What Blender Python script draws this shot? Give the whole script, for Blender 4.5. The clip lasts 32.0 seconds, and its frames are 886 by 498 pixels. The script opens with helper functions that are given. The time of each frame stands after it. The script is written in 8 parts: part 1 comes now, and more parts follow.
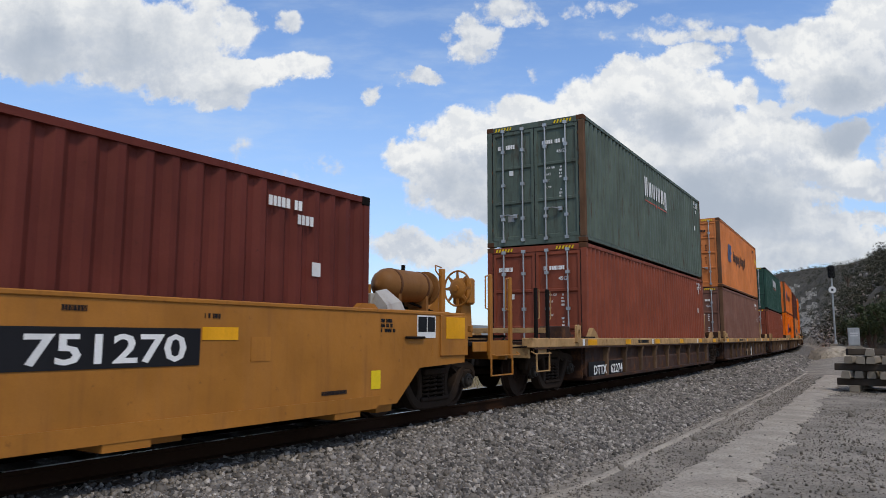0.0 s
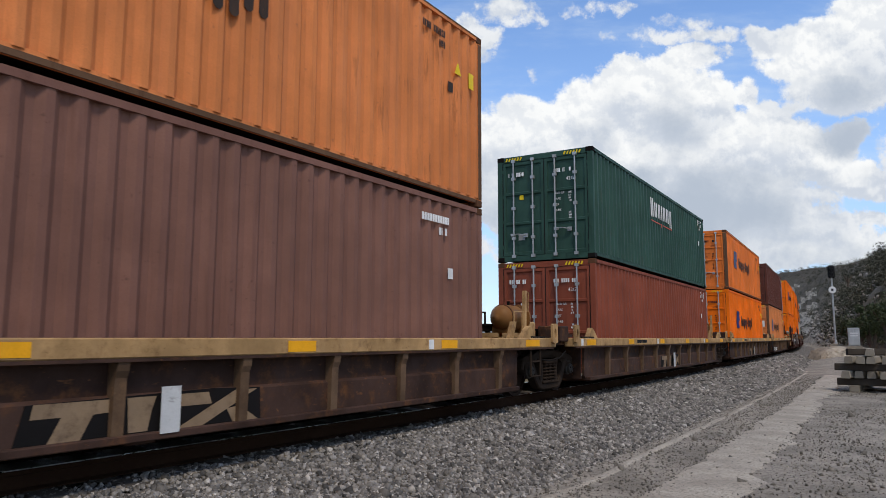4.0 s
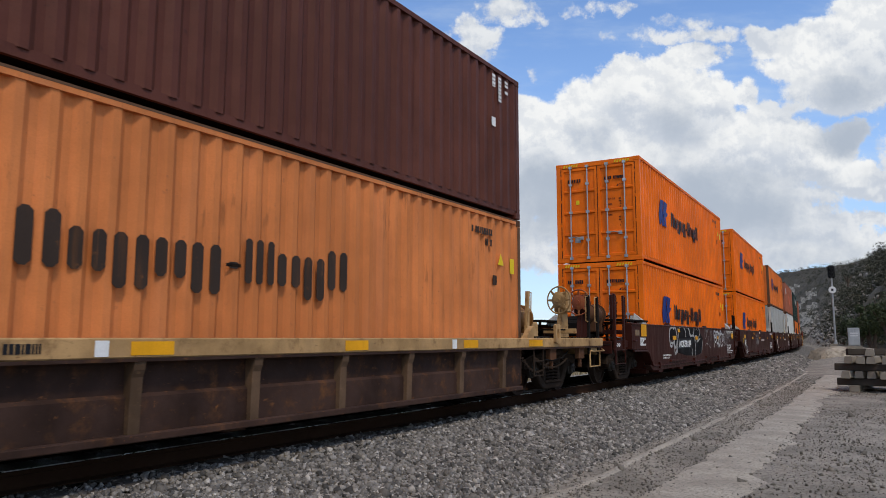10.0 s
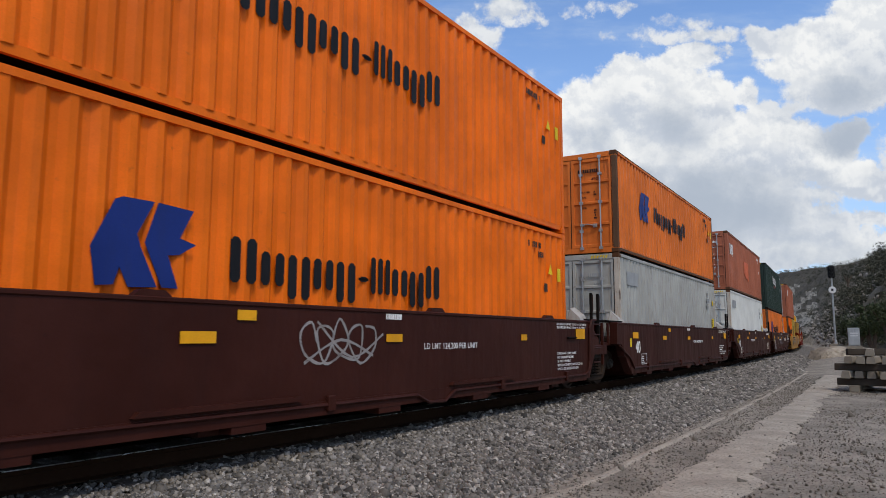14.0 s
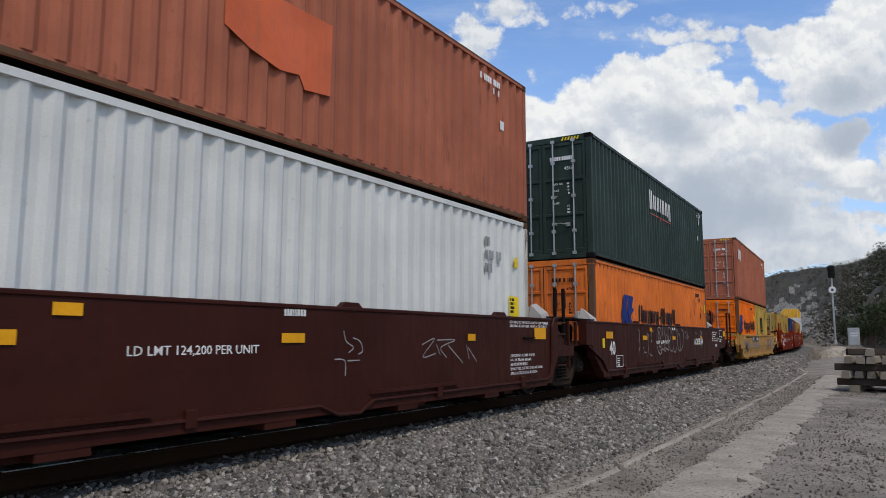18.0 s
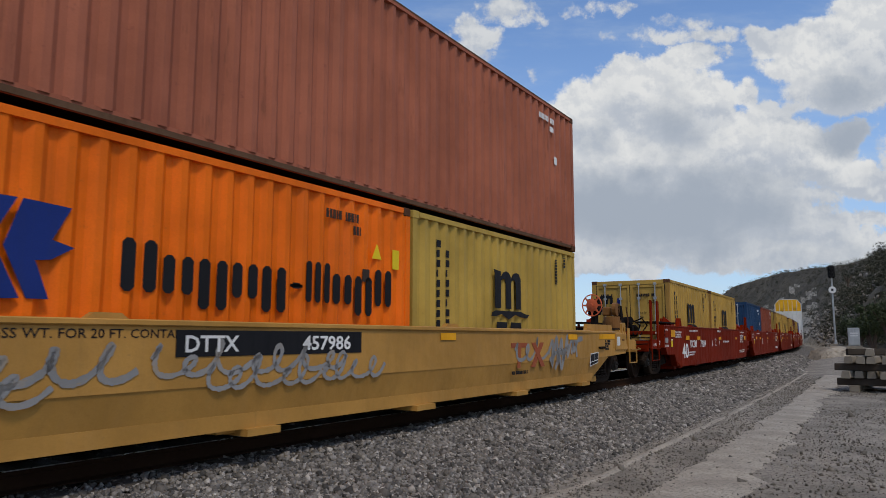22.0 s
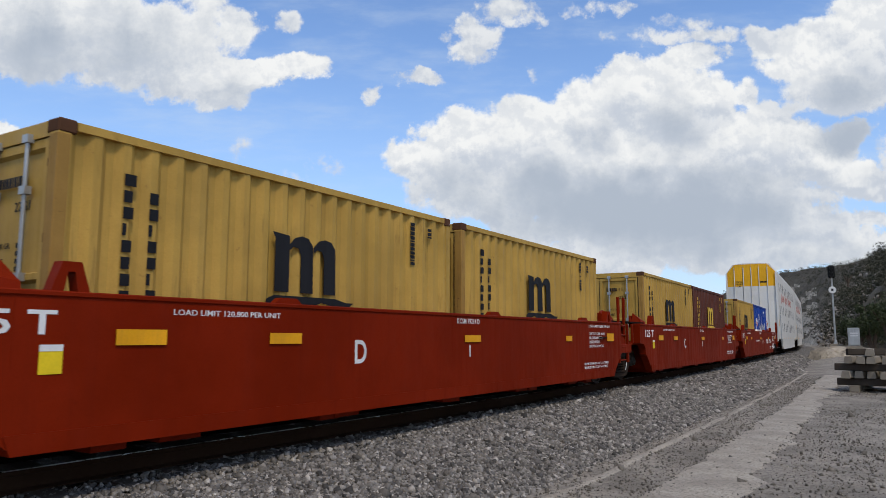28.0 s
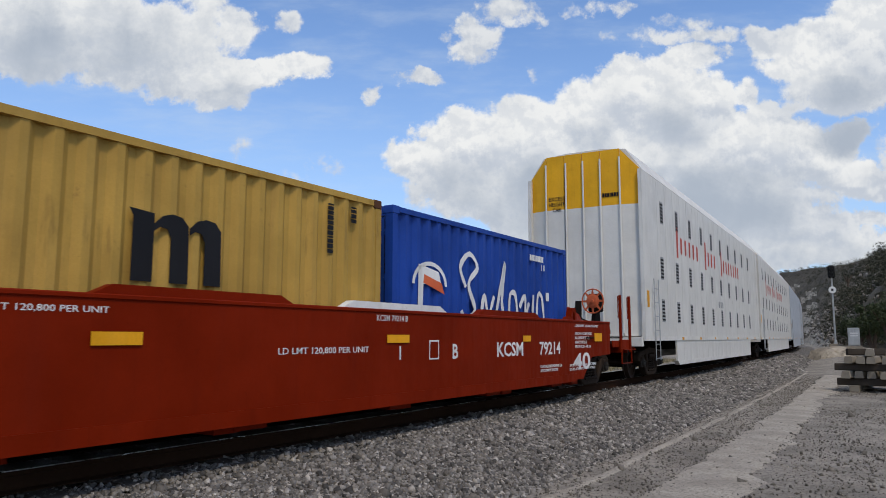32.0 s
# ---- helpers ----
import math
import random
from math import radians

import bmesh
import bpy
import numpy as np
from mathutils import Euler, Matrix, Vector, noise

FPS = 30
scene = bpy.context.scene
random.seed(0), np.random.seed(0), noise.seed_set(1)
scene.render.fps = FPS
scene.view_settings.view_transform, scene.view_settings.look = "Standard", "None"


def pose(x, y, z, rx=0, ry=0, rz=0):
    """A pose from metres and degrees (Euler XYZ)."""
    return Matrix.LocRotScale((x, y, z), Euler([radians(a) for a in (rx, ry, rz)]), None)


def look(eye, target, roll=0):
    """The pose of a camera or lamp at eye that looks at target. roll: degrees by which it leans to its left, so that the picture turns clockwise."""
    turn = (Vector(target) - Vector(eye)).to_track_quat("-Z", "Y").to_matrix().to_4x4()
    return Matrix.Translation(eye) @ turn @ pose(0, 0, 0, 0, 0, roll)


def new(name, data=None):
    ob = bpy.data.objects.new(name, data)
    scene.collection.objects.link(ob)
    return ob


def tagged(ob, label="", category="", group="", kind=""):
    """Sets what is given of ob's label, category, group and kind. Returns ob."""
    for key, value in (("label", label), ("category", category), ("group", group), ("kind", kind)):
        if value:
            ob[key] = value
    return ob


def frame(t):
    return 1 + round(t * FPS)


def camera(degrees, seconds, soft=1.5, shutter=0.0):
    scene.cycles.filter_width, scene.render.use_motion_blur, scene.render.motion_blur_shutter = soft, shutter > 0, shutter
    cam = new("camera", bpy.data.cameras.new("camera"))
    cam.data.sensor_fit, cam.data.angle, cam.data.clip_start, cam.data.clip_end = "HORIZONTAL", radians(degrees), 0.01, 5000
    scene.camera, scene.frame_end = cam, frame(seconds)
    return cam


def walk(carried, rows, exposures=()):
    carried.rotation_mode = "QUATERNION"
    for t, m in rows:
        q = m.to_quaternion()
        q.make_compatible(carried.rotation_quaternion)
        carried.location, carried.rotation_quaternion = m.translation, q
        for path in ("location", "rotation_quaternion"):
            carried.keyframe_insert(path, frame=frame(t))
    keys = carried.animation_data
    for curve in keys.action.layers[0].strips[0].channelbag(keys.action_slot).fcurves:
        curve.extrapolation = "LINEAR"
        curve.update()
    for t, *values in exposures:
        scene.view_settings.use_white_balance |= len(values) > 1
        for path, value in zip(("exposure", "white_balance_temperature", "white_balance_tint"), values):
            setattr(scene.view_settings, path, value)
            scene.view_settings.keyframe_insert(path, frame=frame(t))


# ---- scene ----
# The rail head near the camera is z = 0; the camera stands at x = y = 0, the track runs along y at x = -6.91.
cam = camera(63.28, 32.0, soft=0.85, shutter=0.06)
VIEW = pose(0.0, 0.0, 1.08, 96.995, 0, 32.626) @ pose(0, 0, 0, 0, 0, 0.11)
walk(cam, [(0.0, VIEW), (32.0, VIEW)], exposures=[(0.0, 0.0), (1.0, 0.0), (2.0, 0.24), (3.0, 0.18), (6.0, 0.10), (7.0, 0.24), (8.0, 0.20), (10.0, 0.03), (13.0, 0.03), (17.0, -0.04), (18.0, 0.0), (20.0, 0.12), (21.0, 0.0), (22.0, -0.27), (23.0, -0.14), (24.0, -0.22), (25.0, -0.20), (28.0, 0.02), (30.0, -0.12), (32.0, -0.05)])

# ---------------------------------------------------------------- light
SUN_UP, SUN_AZ = 55.0, 124.0          # degrees above the horizon; degrees clockwise from +Y


def link(tree, a, b):
    tree.links.new(a, b)


def math_node(tree, op, a, b=None, clamp=False):
    n = tree.nodes.new("ShaderNodeMath")
    n.operation, n.use_clamp = op, clamp
    for i, v in enumerate((a, b)):
        if v is None:
            continue
        if isinstance(v, (int, float)):
            n.inputs[i].default_value = v
        else:
            tree.links.new(v, n.inputs[i])
    return n.outputs[0]


def vec_node(tree, op, a, b=None):
    n = tree.nodes.new("ShaderNodeVectorMath")
    n.operation = op
    for i, v in enumerate((a, b)):
        if v is None:
            continue
        if isinstance(v, (tuple, Vector)):
            n.inputs[i].default_value = v
        else:
            tree.links.new(v, n.inputs[i])
    return n.outputs["Value"] if op in ("DOT_PRODUCT", "LENGTH") else n.outputs[0]


def noise_node(tree, vector, scale, detail=4.0, rough=0.55):
    n = tree.nodes.new("ShaderNodeTexNoise")
    n.inputs["Scale"].default_value, n.inputs["Detail"].default_value, n.inputs["Roughness"].default_value = scale, detail, rough
    if vector is not None:
        tree.links.new(vector, n.inputs["Vector"])
    return n


def ramp(tree, fac, lo, hi, a=0.0, b=1.0, smooth=True):
    n = tree.nodes.new("ShaderNodeMapRange")
    n.interpolation_type = "SMOOTHSTEP" if smooth else "LINEAR"
    n.inputs["From Min"].default_value, n.inputs["From Max"].default_value = lo, hi
    n.inputs["To Min"].default_value, n.inputs["To Max"].default_value = a, b
    tree.links.new(fac, n.inputs["Value"])
    return n.outputs["Result"]


def mix_col(tree, fac, a, b, mode="MIX"):
    n = tree.nodes.new("ShaderNodeMix")
    n.data_type, n.blend_type = "RGBA", mode
    for sock, v in ((n.inputs[0], fac), (n.inputs[6], a), (n.inputs[7], b)):
        if isinstance(v, (int, float)):
            sock.default_value = v
        elif isinstance(v, tuple):
            sock.default_value = (*v[:3], 1)
        else:
            tree.links.new(v, sock)
    return n.outputs[2]


# Cumulus banks of the sky: across, down (in thousandths of the view's breadth, from its middle), half sizes, weight.
CLOUDS = [((a - 784) / 1272, (441 - b) / 1272, c / 1272, d / 1272, w) for a, b, c, d, w in (
    (40, 45, 260, 85, 1.05), (230, 80, 170, 72, 1), (330, 130, 125, 46, 1), (395, 172, 56, 30, .85), (450, 120, 110, 26, .9), (545, 112, 50, 22, .75), (420, 48, 46, 40, .68), (350, 18, 60, 40, .66), (505, 30, 36, 28, .6), (-20, 235, 62, 36, .9),
    (735, 146, 48, 15, .62), (656, 168, 20, 20, .5), (726, 236, 16, 12, .5), (905, 14, 62, 28, .68), (842, 52, 44, 34, .72), (826, 88, 40, 30, .66), (790, 72, 34, 18, .5), (1070, 14, 66, 16, .46), (1195, 42, 62, 26, .56), (1210, 68, 120, 20, .58),
    (1500, 130, 135, 66, 1), (1440, 85, 95, 50, .88), (1340, 76, 44, 30, .8), (1565, 60, 100, 80, 1), (1385, 112, 76, 30, .72), (1490, 240, 66, 34, .85), (1322, 165, 26, 34, .64), (1372, 190, 44, 20, .62), (862, 190, 18, 14, .46), (900, 186, 30, 16, .55), (950, 128, 16, 16, .42), (985, 140, 24, 20, .46),
    (758, 290, 76, 48, .95), (850, 255, 115, 62, 1), (955, 240, 110, 64, 1.05), (1050, 205, 96, 72, 1.05), (1112, 160, 78, 52, 1.05), (1180, 190, 96, 74, 1.1), (1232, 112, 50, 34, .82), (1245, 180, 64, 54, 1), (1352, 255, 116, 60, 1.1), (1430, 285, 84, 52, 1), (1485, 312, 66, 34, .9), (1545, 332, 66, 26, .85),
    (1100, 300, 310, 92, 1.2), (1160, 385, 240, 72, 1.15), (910, 330, 190, 62, 1), (1300, 345, 170, 66, 1.1), (1390, 382, 90, 38, .9), (1260, 425, 200, 46, 1), (905, 398, 56, 30, .78), (965, 412, 80, 34, .85), (1042, 408, 56, 28, .9), (760, 440, 130, 34, .74), (1472, 402, 66, 28, .8), (1545, 392, 60, 20, .78), (1370, 452, 140, 34, .9), (1510, 440, 160, 34, .85), (1100, 455, 220, 34, .85),
    (170, 395, 120, 30, .42), (360, 300, 240, 70, .30), (1700, 250, 140, 90, .9), (-200, 110, 160, 90, .9))]
GREYS = [((a - 784) / 1272, (441 - b) / 1272, c / 1272, d / 1272, w) for a, b, c, d, w in (
    (1150, 372, 260, 62, 1.1), (1000, 335, 160, 46, .8), (860, 330, 120, 40, .55), (1300, 330, 150, 36, .7), (1190, 240, 60, 70, .55), (1490, 242, 70, 36, 1), (100, 70, 260, 80, .55), (120, 100, 220, 44, .55), (300, 150, 120, 34, .4), (1490, 150, 120, 34, .5), (1240, 430, 200, 30, .7), (1060, 240, 70, 40, .35), (1400, 460, 200, 30, .5))]


def make_sky():
    world = bpy.data.worlds.new("sky")
    scene.world = world
    world.use_nodes = True
    tr = world.node_tree
    tr.nodes.clear()
    out, bg = tr.nodes.new("ShaderNodeOutputWorld"), tr.nodes.new("ShaderNodeBackground")
    sky = tr.nodes.new("ShaderNodeTexSky")
    sky.sky_type, sky.sun_disc = "NISHITA", False
    sky.sun_elevation, sky.sun_rotation = radians(SUN_UP), radians(SUN_AZ)
    sky.altitude, sky.air_density, sky.dust_density, sky.ozone_density = 400, 1.0, 0.4, 2.0
    way = tr.nodes.new("ShaderNodeTexCoord").outputs["Generated"]
    turn = VIEW.to_3x3()
    right, up, ahead = turn @ Vector((1, 0, 0)), turn @ Vector((0, 1, 0)), turn @ Vector((0, 0, -1))
    depth = math_node(tr, "MAXIMUM", vec_node(tr, "DOT_PRODUCT", way, ahead), 0.12)
    a = math_node(tr, "DIVIDE", vec_node(tr, "DOT_PRODUCT", way, right), depth)
    b = math_node(tr, "DIVIDE", vec_node(tr, "DOT_PRODUCT", way, up), depth)
    comb = tr.nodes.new("ShaderNodeCombineXYZ")
    link(tr, a, comb.inputs[0]), link(tr, b, comb.inputs[1])
    # the outlines of the banks are broken up by turbulence
    warp = noise_node(tr, comb.outputs[0], 9.0, 9.0, 0.62)
    shift = vec_node(tr, "MULTIPLY", vec_node(tr, "SUBTRACT", warp.outputs["Color"], (0.5, 0.5, 0.5)), (0.10, 0.085, 0.0))
    place = vec_node(tr, "ADD", comb.outputs[0], shift)

    def banks(rows, lift=None):
        total = None
        spot = place if lift is None else vec_node(tr, "ADD", place, (0.0, lift, 0.0))
        for cx, cy, rx, ry, w in rows:
            q = vec_node(tr, "MULTIPLY", vec_node(tr, "SUBTRACT", spot, (cx, cy, 0.0)), (1 / rx, 1 / ry, 0.0))
            r = vec_node(tr, "DOT_PRODUCT", q, q)
            g = math_node(tr, "MULTIPLY", math_node(tr, "SUBTRACT", 1.0, math_node(tr, "MULTIPLY", r, 0.5), True), w)
            total = g if total is None else math_node(tr, "MAXIMUM", total, g)
        return total
    fine = noise_node(tr, comb.outputs[0], 15.0, 10.0, 0.60)
    above = noise_node(tr, vec_node(tr, "ADD", comb.outputs[0], (0.003, 0.010, 0.0)), 15.0, 10.0, 0.60)
    soft = math_node(tr, "MULTIPLY", math_node(tr, "SUBTRACT", fine.outputs["Fac"], 0.5), 2.0)
    front = ramp(tr, math_node(tr, "ADD", banks(CLOUDS), math_node(tr, "MULTIPLY", soft, 0.80)), 0.30, 0.56)
    # away from the view the same kind of broken cloud goes on
    ahead_mask = ramp(tr, vec_node(tr, "DOT_PRODUCT", way, ahead), 0.55, 0.75)
    big = noise_node(tr, way, 2.2, 7.0, 0.6)
    back = ramp(tr, big.outputs["Fac"], 0.46, 0.62)
    dens = math_node(tr, "ADD", math_node(tr, "MULTIPLY", front, ahead_mask), math_node(tr, "MULTIPLY", back, math_node(tr, "SUBTRACT", 1.0, ahead_mask)))
    shade = math_node(tr, "ADD", banks(GREYS), math_node(tr, "MULTIPLY", soft, 0.9))
    grey = ramp(tr, shade, -0.05, 1.0)
    # lit billows: brighter where the cloud thins towards the sun above
    puff = ramp(tr, math_node(tr, "SUBTRACT", fine.outputs["Fac"], above.outputs["Fac"]), -0.08, 0.08)
    thick = [row for row in CLOUDS if row[4] >= 0.9]
    crown = ramp(tr, math_node(tr, "SUBTRACT", banks(thick), banks(thick, 0.035)), -0.10, 0.30)
    lit = math_node(tr, "ADD", math_node(tr, "MULTIPLY", puff, 0.55), math_node(tr, "MULTIPLY", crown, 0.55), True)
    white = mix_col(tr, lit, (5.7, 6.2, 7.0), (8.9, 9.0, 9.0))
    cloud = mix_col(tr, math_node(tr, "MULTIPLY", grey, ahead_mask), white, (4.3, 4.9, 5.8))
    # thin veil towards the horizon, and faint streaks of high cloud
    sep = tr.nodes.new("ShaderNodeSeparateXYZ")
    link(tr, way, sep.inputs[0])
    haze = ramp(tr, sep.outputs[2], 0.0, 0.45, 0.55, 0.0)
    blue = mix_col(tr, 1.0, sky.outputs[0], (SKY_GAIN * 0.84, SKY_GAIN * 0.93, SKY_GAIN * 1.06), "MULTIPLY")
    veil = mix_col(tr, haze, blue, (3.9, 5.3, 7.6))
    wisp = noise_node(tr, vec_node(tr, "MULTIPLY", comb.outputs[0], (2.4, 9.0, 1.0)), 1.6, 7.0, 0.62)
    veil = mix_col(tr, ramp(tr, wisp.outputs["Fac"], 0.42, 0.80, 0.0, 0.42), veil, (6.4, 7.4, 8.4))
    col = mix_col(tr, dens, veil, cloud)
    link(tr, col, bg.inputs[0])
    bg.inputs[1].default_value = 0.1
    link(tr, bg.outputs[0], out.inputs[0])


SKY_GAIN = 1.88
make_sky()
sun_data = bpy.data.lights.new("sun", "SUN")
sun_data.energy, sun_data.angle, sun_data.color = 1.85, radians(9), (1.0, 0.87, 0.70)
sun = new("sun", sun_data)
e, az = radians(SUN_UP), radians(SUN_AZ)
sun.matrix_world = look((60 * math.sin(az) * math.cos(e), 60 * math.cos(az) * math.cos(e), 60 * math.sin(e)), (0, 0, 0))
scene.view_settings.exposure = 0.0

# ---------------------------------------------------------------- materials


def paint(name, base, rough=0.6, metal=0.0, stain=None, amount=0.35, scale=1.0, streak=True, bump=0.15, vary=0.06, grain=60.0, gloss=0.14, runs=0.0):
    """A worn surface: base colour, blotches, vertical streaks of stain and fine grain, at real size."""
    m = bpy.data.materials.new(name)
    m.use_nodes = True
    tr = m.node_tree
    bsdf = tr.nodes["Principled BSDF"]
    co = tr.nodes.new("ShaderNodeTexCoord").outputs["Object"]
    info = tr.nodes.new("ShaderNodeObjectInfo")
    off = vec_node(tr, "ADD", co, None)
    link(tr, info.outputs["Random"], tr.nodes[-1].inputs[1])
    stain = stain or tuple(c * 0.35 for c in base)
    blot = noise_node(tr, off, 0.9 * scale, 5.0, 0.6)
    light = tuple(min(1.0, c * (1 + 2.2 * vary) + 0.02 * vary) for c in base)
    dark = tuple(c * (1 - 3.0 * vary) for c in base)
    col = mix_col(tr, ramp(tr, blot.outputs["Fac"], 0.3, 0.7), dark, light)
    sv = vec_node(tr, "MULTIPLY", off, (7.0 * scale, 7.0 * scale, 0.55 * scale) if streak else (3.0 * scale,) * 3)
    st = noise_node(tr, sv, 1.0, 6.0, 0.65)
    col = mix_col(tr, math_node(tr, "MULTIPLY", ramp(tr, st.outputs["Fac"], 0.50, 0.78), amount), col, stain)
    spots = noise_node(tr, off, 9.0 * scale, 5.0, 0.7)
    col = mix_col(tr, math_node(tr, "MULTIPLY", ramp(tr, spots.outputs["Fac"], 0.62, 0.74), min(1.0, amount * 1.6)), col, stain)
    chalk = noise_node(tr, vec_node(tr, "MULTIPLY", off, (3.1, 3.1, 0.32)), 1.0, 5.0, 0.6)
    col = mix_col(tr, math_node(tr, "MULTIPLY", ramp(tr, chalk.outputs["Fac"], 0.48, 0.75), 0.22 * min(1.0, amount * 2)), col, tuple(0.75 * c + 0.22 * (0.3 * base[0] + 0.6 * base[1] + 0.1 * base[2]) for c in base))
    # long thin scratches and runs
    cut = noise_node(tr, vec_node(tr, "MULTIPLY", off, (26.0, 26.0, 1.3) if streak else (14.0, 5.0, 14.0)), 1.0, 4.0, 0.6)
    col = mix_col(tr, math_node(tr, "MULTIPLY", ramp(tr, cut.outputs["Fac"], 0.64, 0.76), min(0.75, amount * 1.1)), col, stain)
    if runs:
        # rust runs and scabs that gather in patches
        run = noise_node(tr, vec_node(tr, "MULTIPLY", off, (11.0, 11.0, 1.1)), 1.0, 6.0, 0.7)
        spot = noise_node(tr, vec_node(tr, "MULTIPLY", off, (0.8, 0.8, 1.0)), 1.0, 4.0, 0.6)
        col = mix_col(tr, math_node(tr, "MULTIPLY", math_node(tr, "MULTIPLY", ramp(tr, run.outputs["Fac"], 0.54, 0.64), ramp(tr, spot.outputs["Fac"], 0.46, 0.60)), runs), col, (0.060, 0.030, 0.018))
    fine = noise_node(tr, off, grain, 3.0, 0.6)
    col = mix_col(tr, ramp(tr, fine.outputs["Fac"], 0.3, 0.75, 0.0, 0.16), col, tuple(c * 0.5 for c in base))
    link(tr, col, bsdf.inputs["Base Color"])
    r = ramp(tr, st.outputs["Fac"], 0.3, 0.8, rough - 0.08, min(1.0, rough + 0.18))
    link(tr, r, bsdf.inputs["Roughness"])
    bsdf.inputs["Metallic"].default_value = metal
    bsdf.inputs["Specular IOR Level"].default_value = gloss
    # dents of hand size under the fine grain
    dent = noise_node(tr, off, 2.6, 3.0, 0.5)
    big = tr.nodes.new("ShaderNodeBump")
    big.inputs["Strength"].default_value, big.inputs["Distance"].default_value = min(0.55, bump * 2.2), 0.05
    link(tr, dent.outputs["Fac"], big.inputs["Height"])
    bm = tr.nodes.new("ShaderNodeBump")
    link(tr, big.outputs[0], bm.inputs["Normal"])
    bm.inputs["Strength"].default_value, bm.inputs["Distance"].default_value = bump, 0.01
    link(tr, math_node(tr, "ADD", spots.outputs["Fac"], math_node(tr, "MULTIPLY", fine.outputs["Fac"], 0.4)), bm.inputs["Height"])
    link(tr, bm.outputs[0], bsdf.inputs["Normal"])
    return m


def mottled(name, cols, scales, rough=0.95, bump=0.5, dist=0.03, spread=(0.35, 0.65)):
    """Ground: three colours mixed by noise at two scales, with relief."""
    m = bpy.data.materials.new(name)
    m.use_nodes = True
    tr = m.node_tree
    bsdf = tr.nodes["Principled BSDF"]
    co = tr.nodes.new("ShaderNodeTexCoord").outputs["Object"]
    n1, n2 = noise_node(tr, co, scales[0], 6.0, 0.62), noise_node(tr, co, scales[1], 5.0, 0.7)
    col = mix_col(tr, ramp(tr, n1.outputs["Fac"], *spread), cols[0], cols[1])
    col = mix_col(tr, ramp(tr, n2.outputs["Fac"], 0.45, 0.68), col, cols[2])
    link(tr, col, bsdf.inputs["Base Color"])
    bsdf.inputs["Roughness"].default_value = rough
    bm = tr.nodes.new("ShaderNodeBump")
    bm.inputs["Strength"].default_value, bm.inputs["Distance"].default_value = bump, dist
    link(tr, n2.outputs["Fac"], bm.inputs["Height"])
    link(tr, bm.outputs[0], bsdf.inputs["Normal"])
    return m


def island(name, cols, rough=0.9, spread=1.0):
    """Loose pieces: each one takes its own colour from a row of colours."""
    m = bpy.data.materials.new(name)
    m.use_nodes = True
    tr = m.node_tree
    bsdf = tr.nodes["Principled BSDF"]
    geo = tr.nodes.new("ShaderNodeNewGeometry")
    rp = tr.nodes.new("ShaderNodeValToRGB")
    rp.color_ramp.interpolation = "LINEAR"
    els = rp.color_ramp.elements
    while len(els) < len(cols):
        els.new(0.5)
    for i, c in enumerate(cols):
        els[i].position, els[i].color = i / (len(cols) - 1), (*c, 1)
    link(tr, geo.outputs["Random Per Island"], rp.inputs[0])
    co = tr.nodes.new("ShaderNodeTexCoord").outputs["Object"]
    n = noise_node(tr, co, 30.0, 4.0, 0.6)
    col = mix_col(tr, ramp(tr, n.outputs["Fac"], 0.35, 0.7, 0.0, 0.4), rp.outputs[0], tuple(c * 0.5 for c in cols[0]))
    link(tr, col, bsdf.inputs["Base Color"])
    bsdf.inputs["Roughness"].default_value = rough
    return m


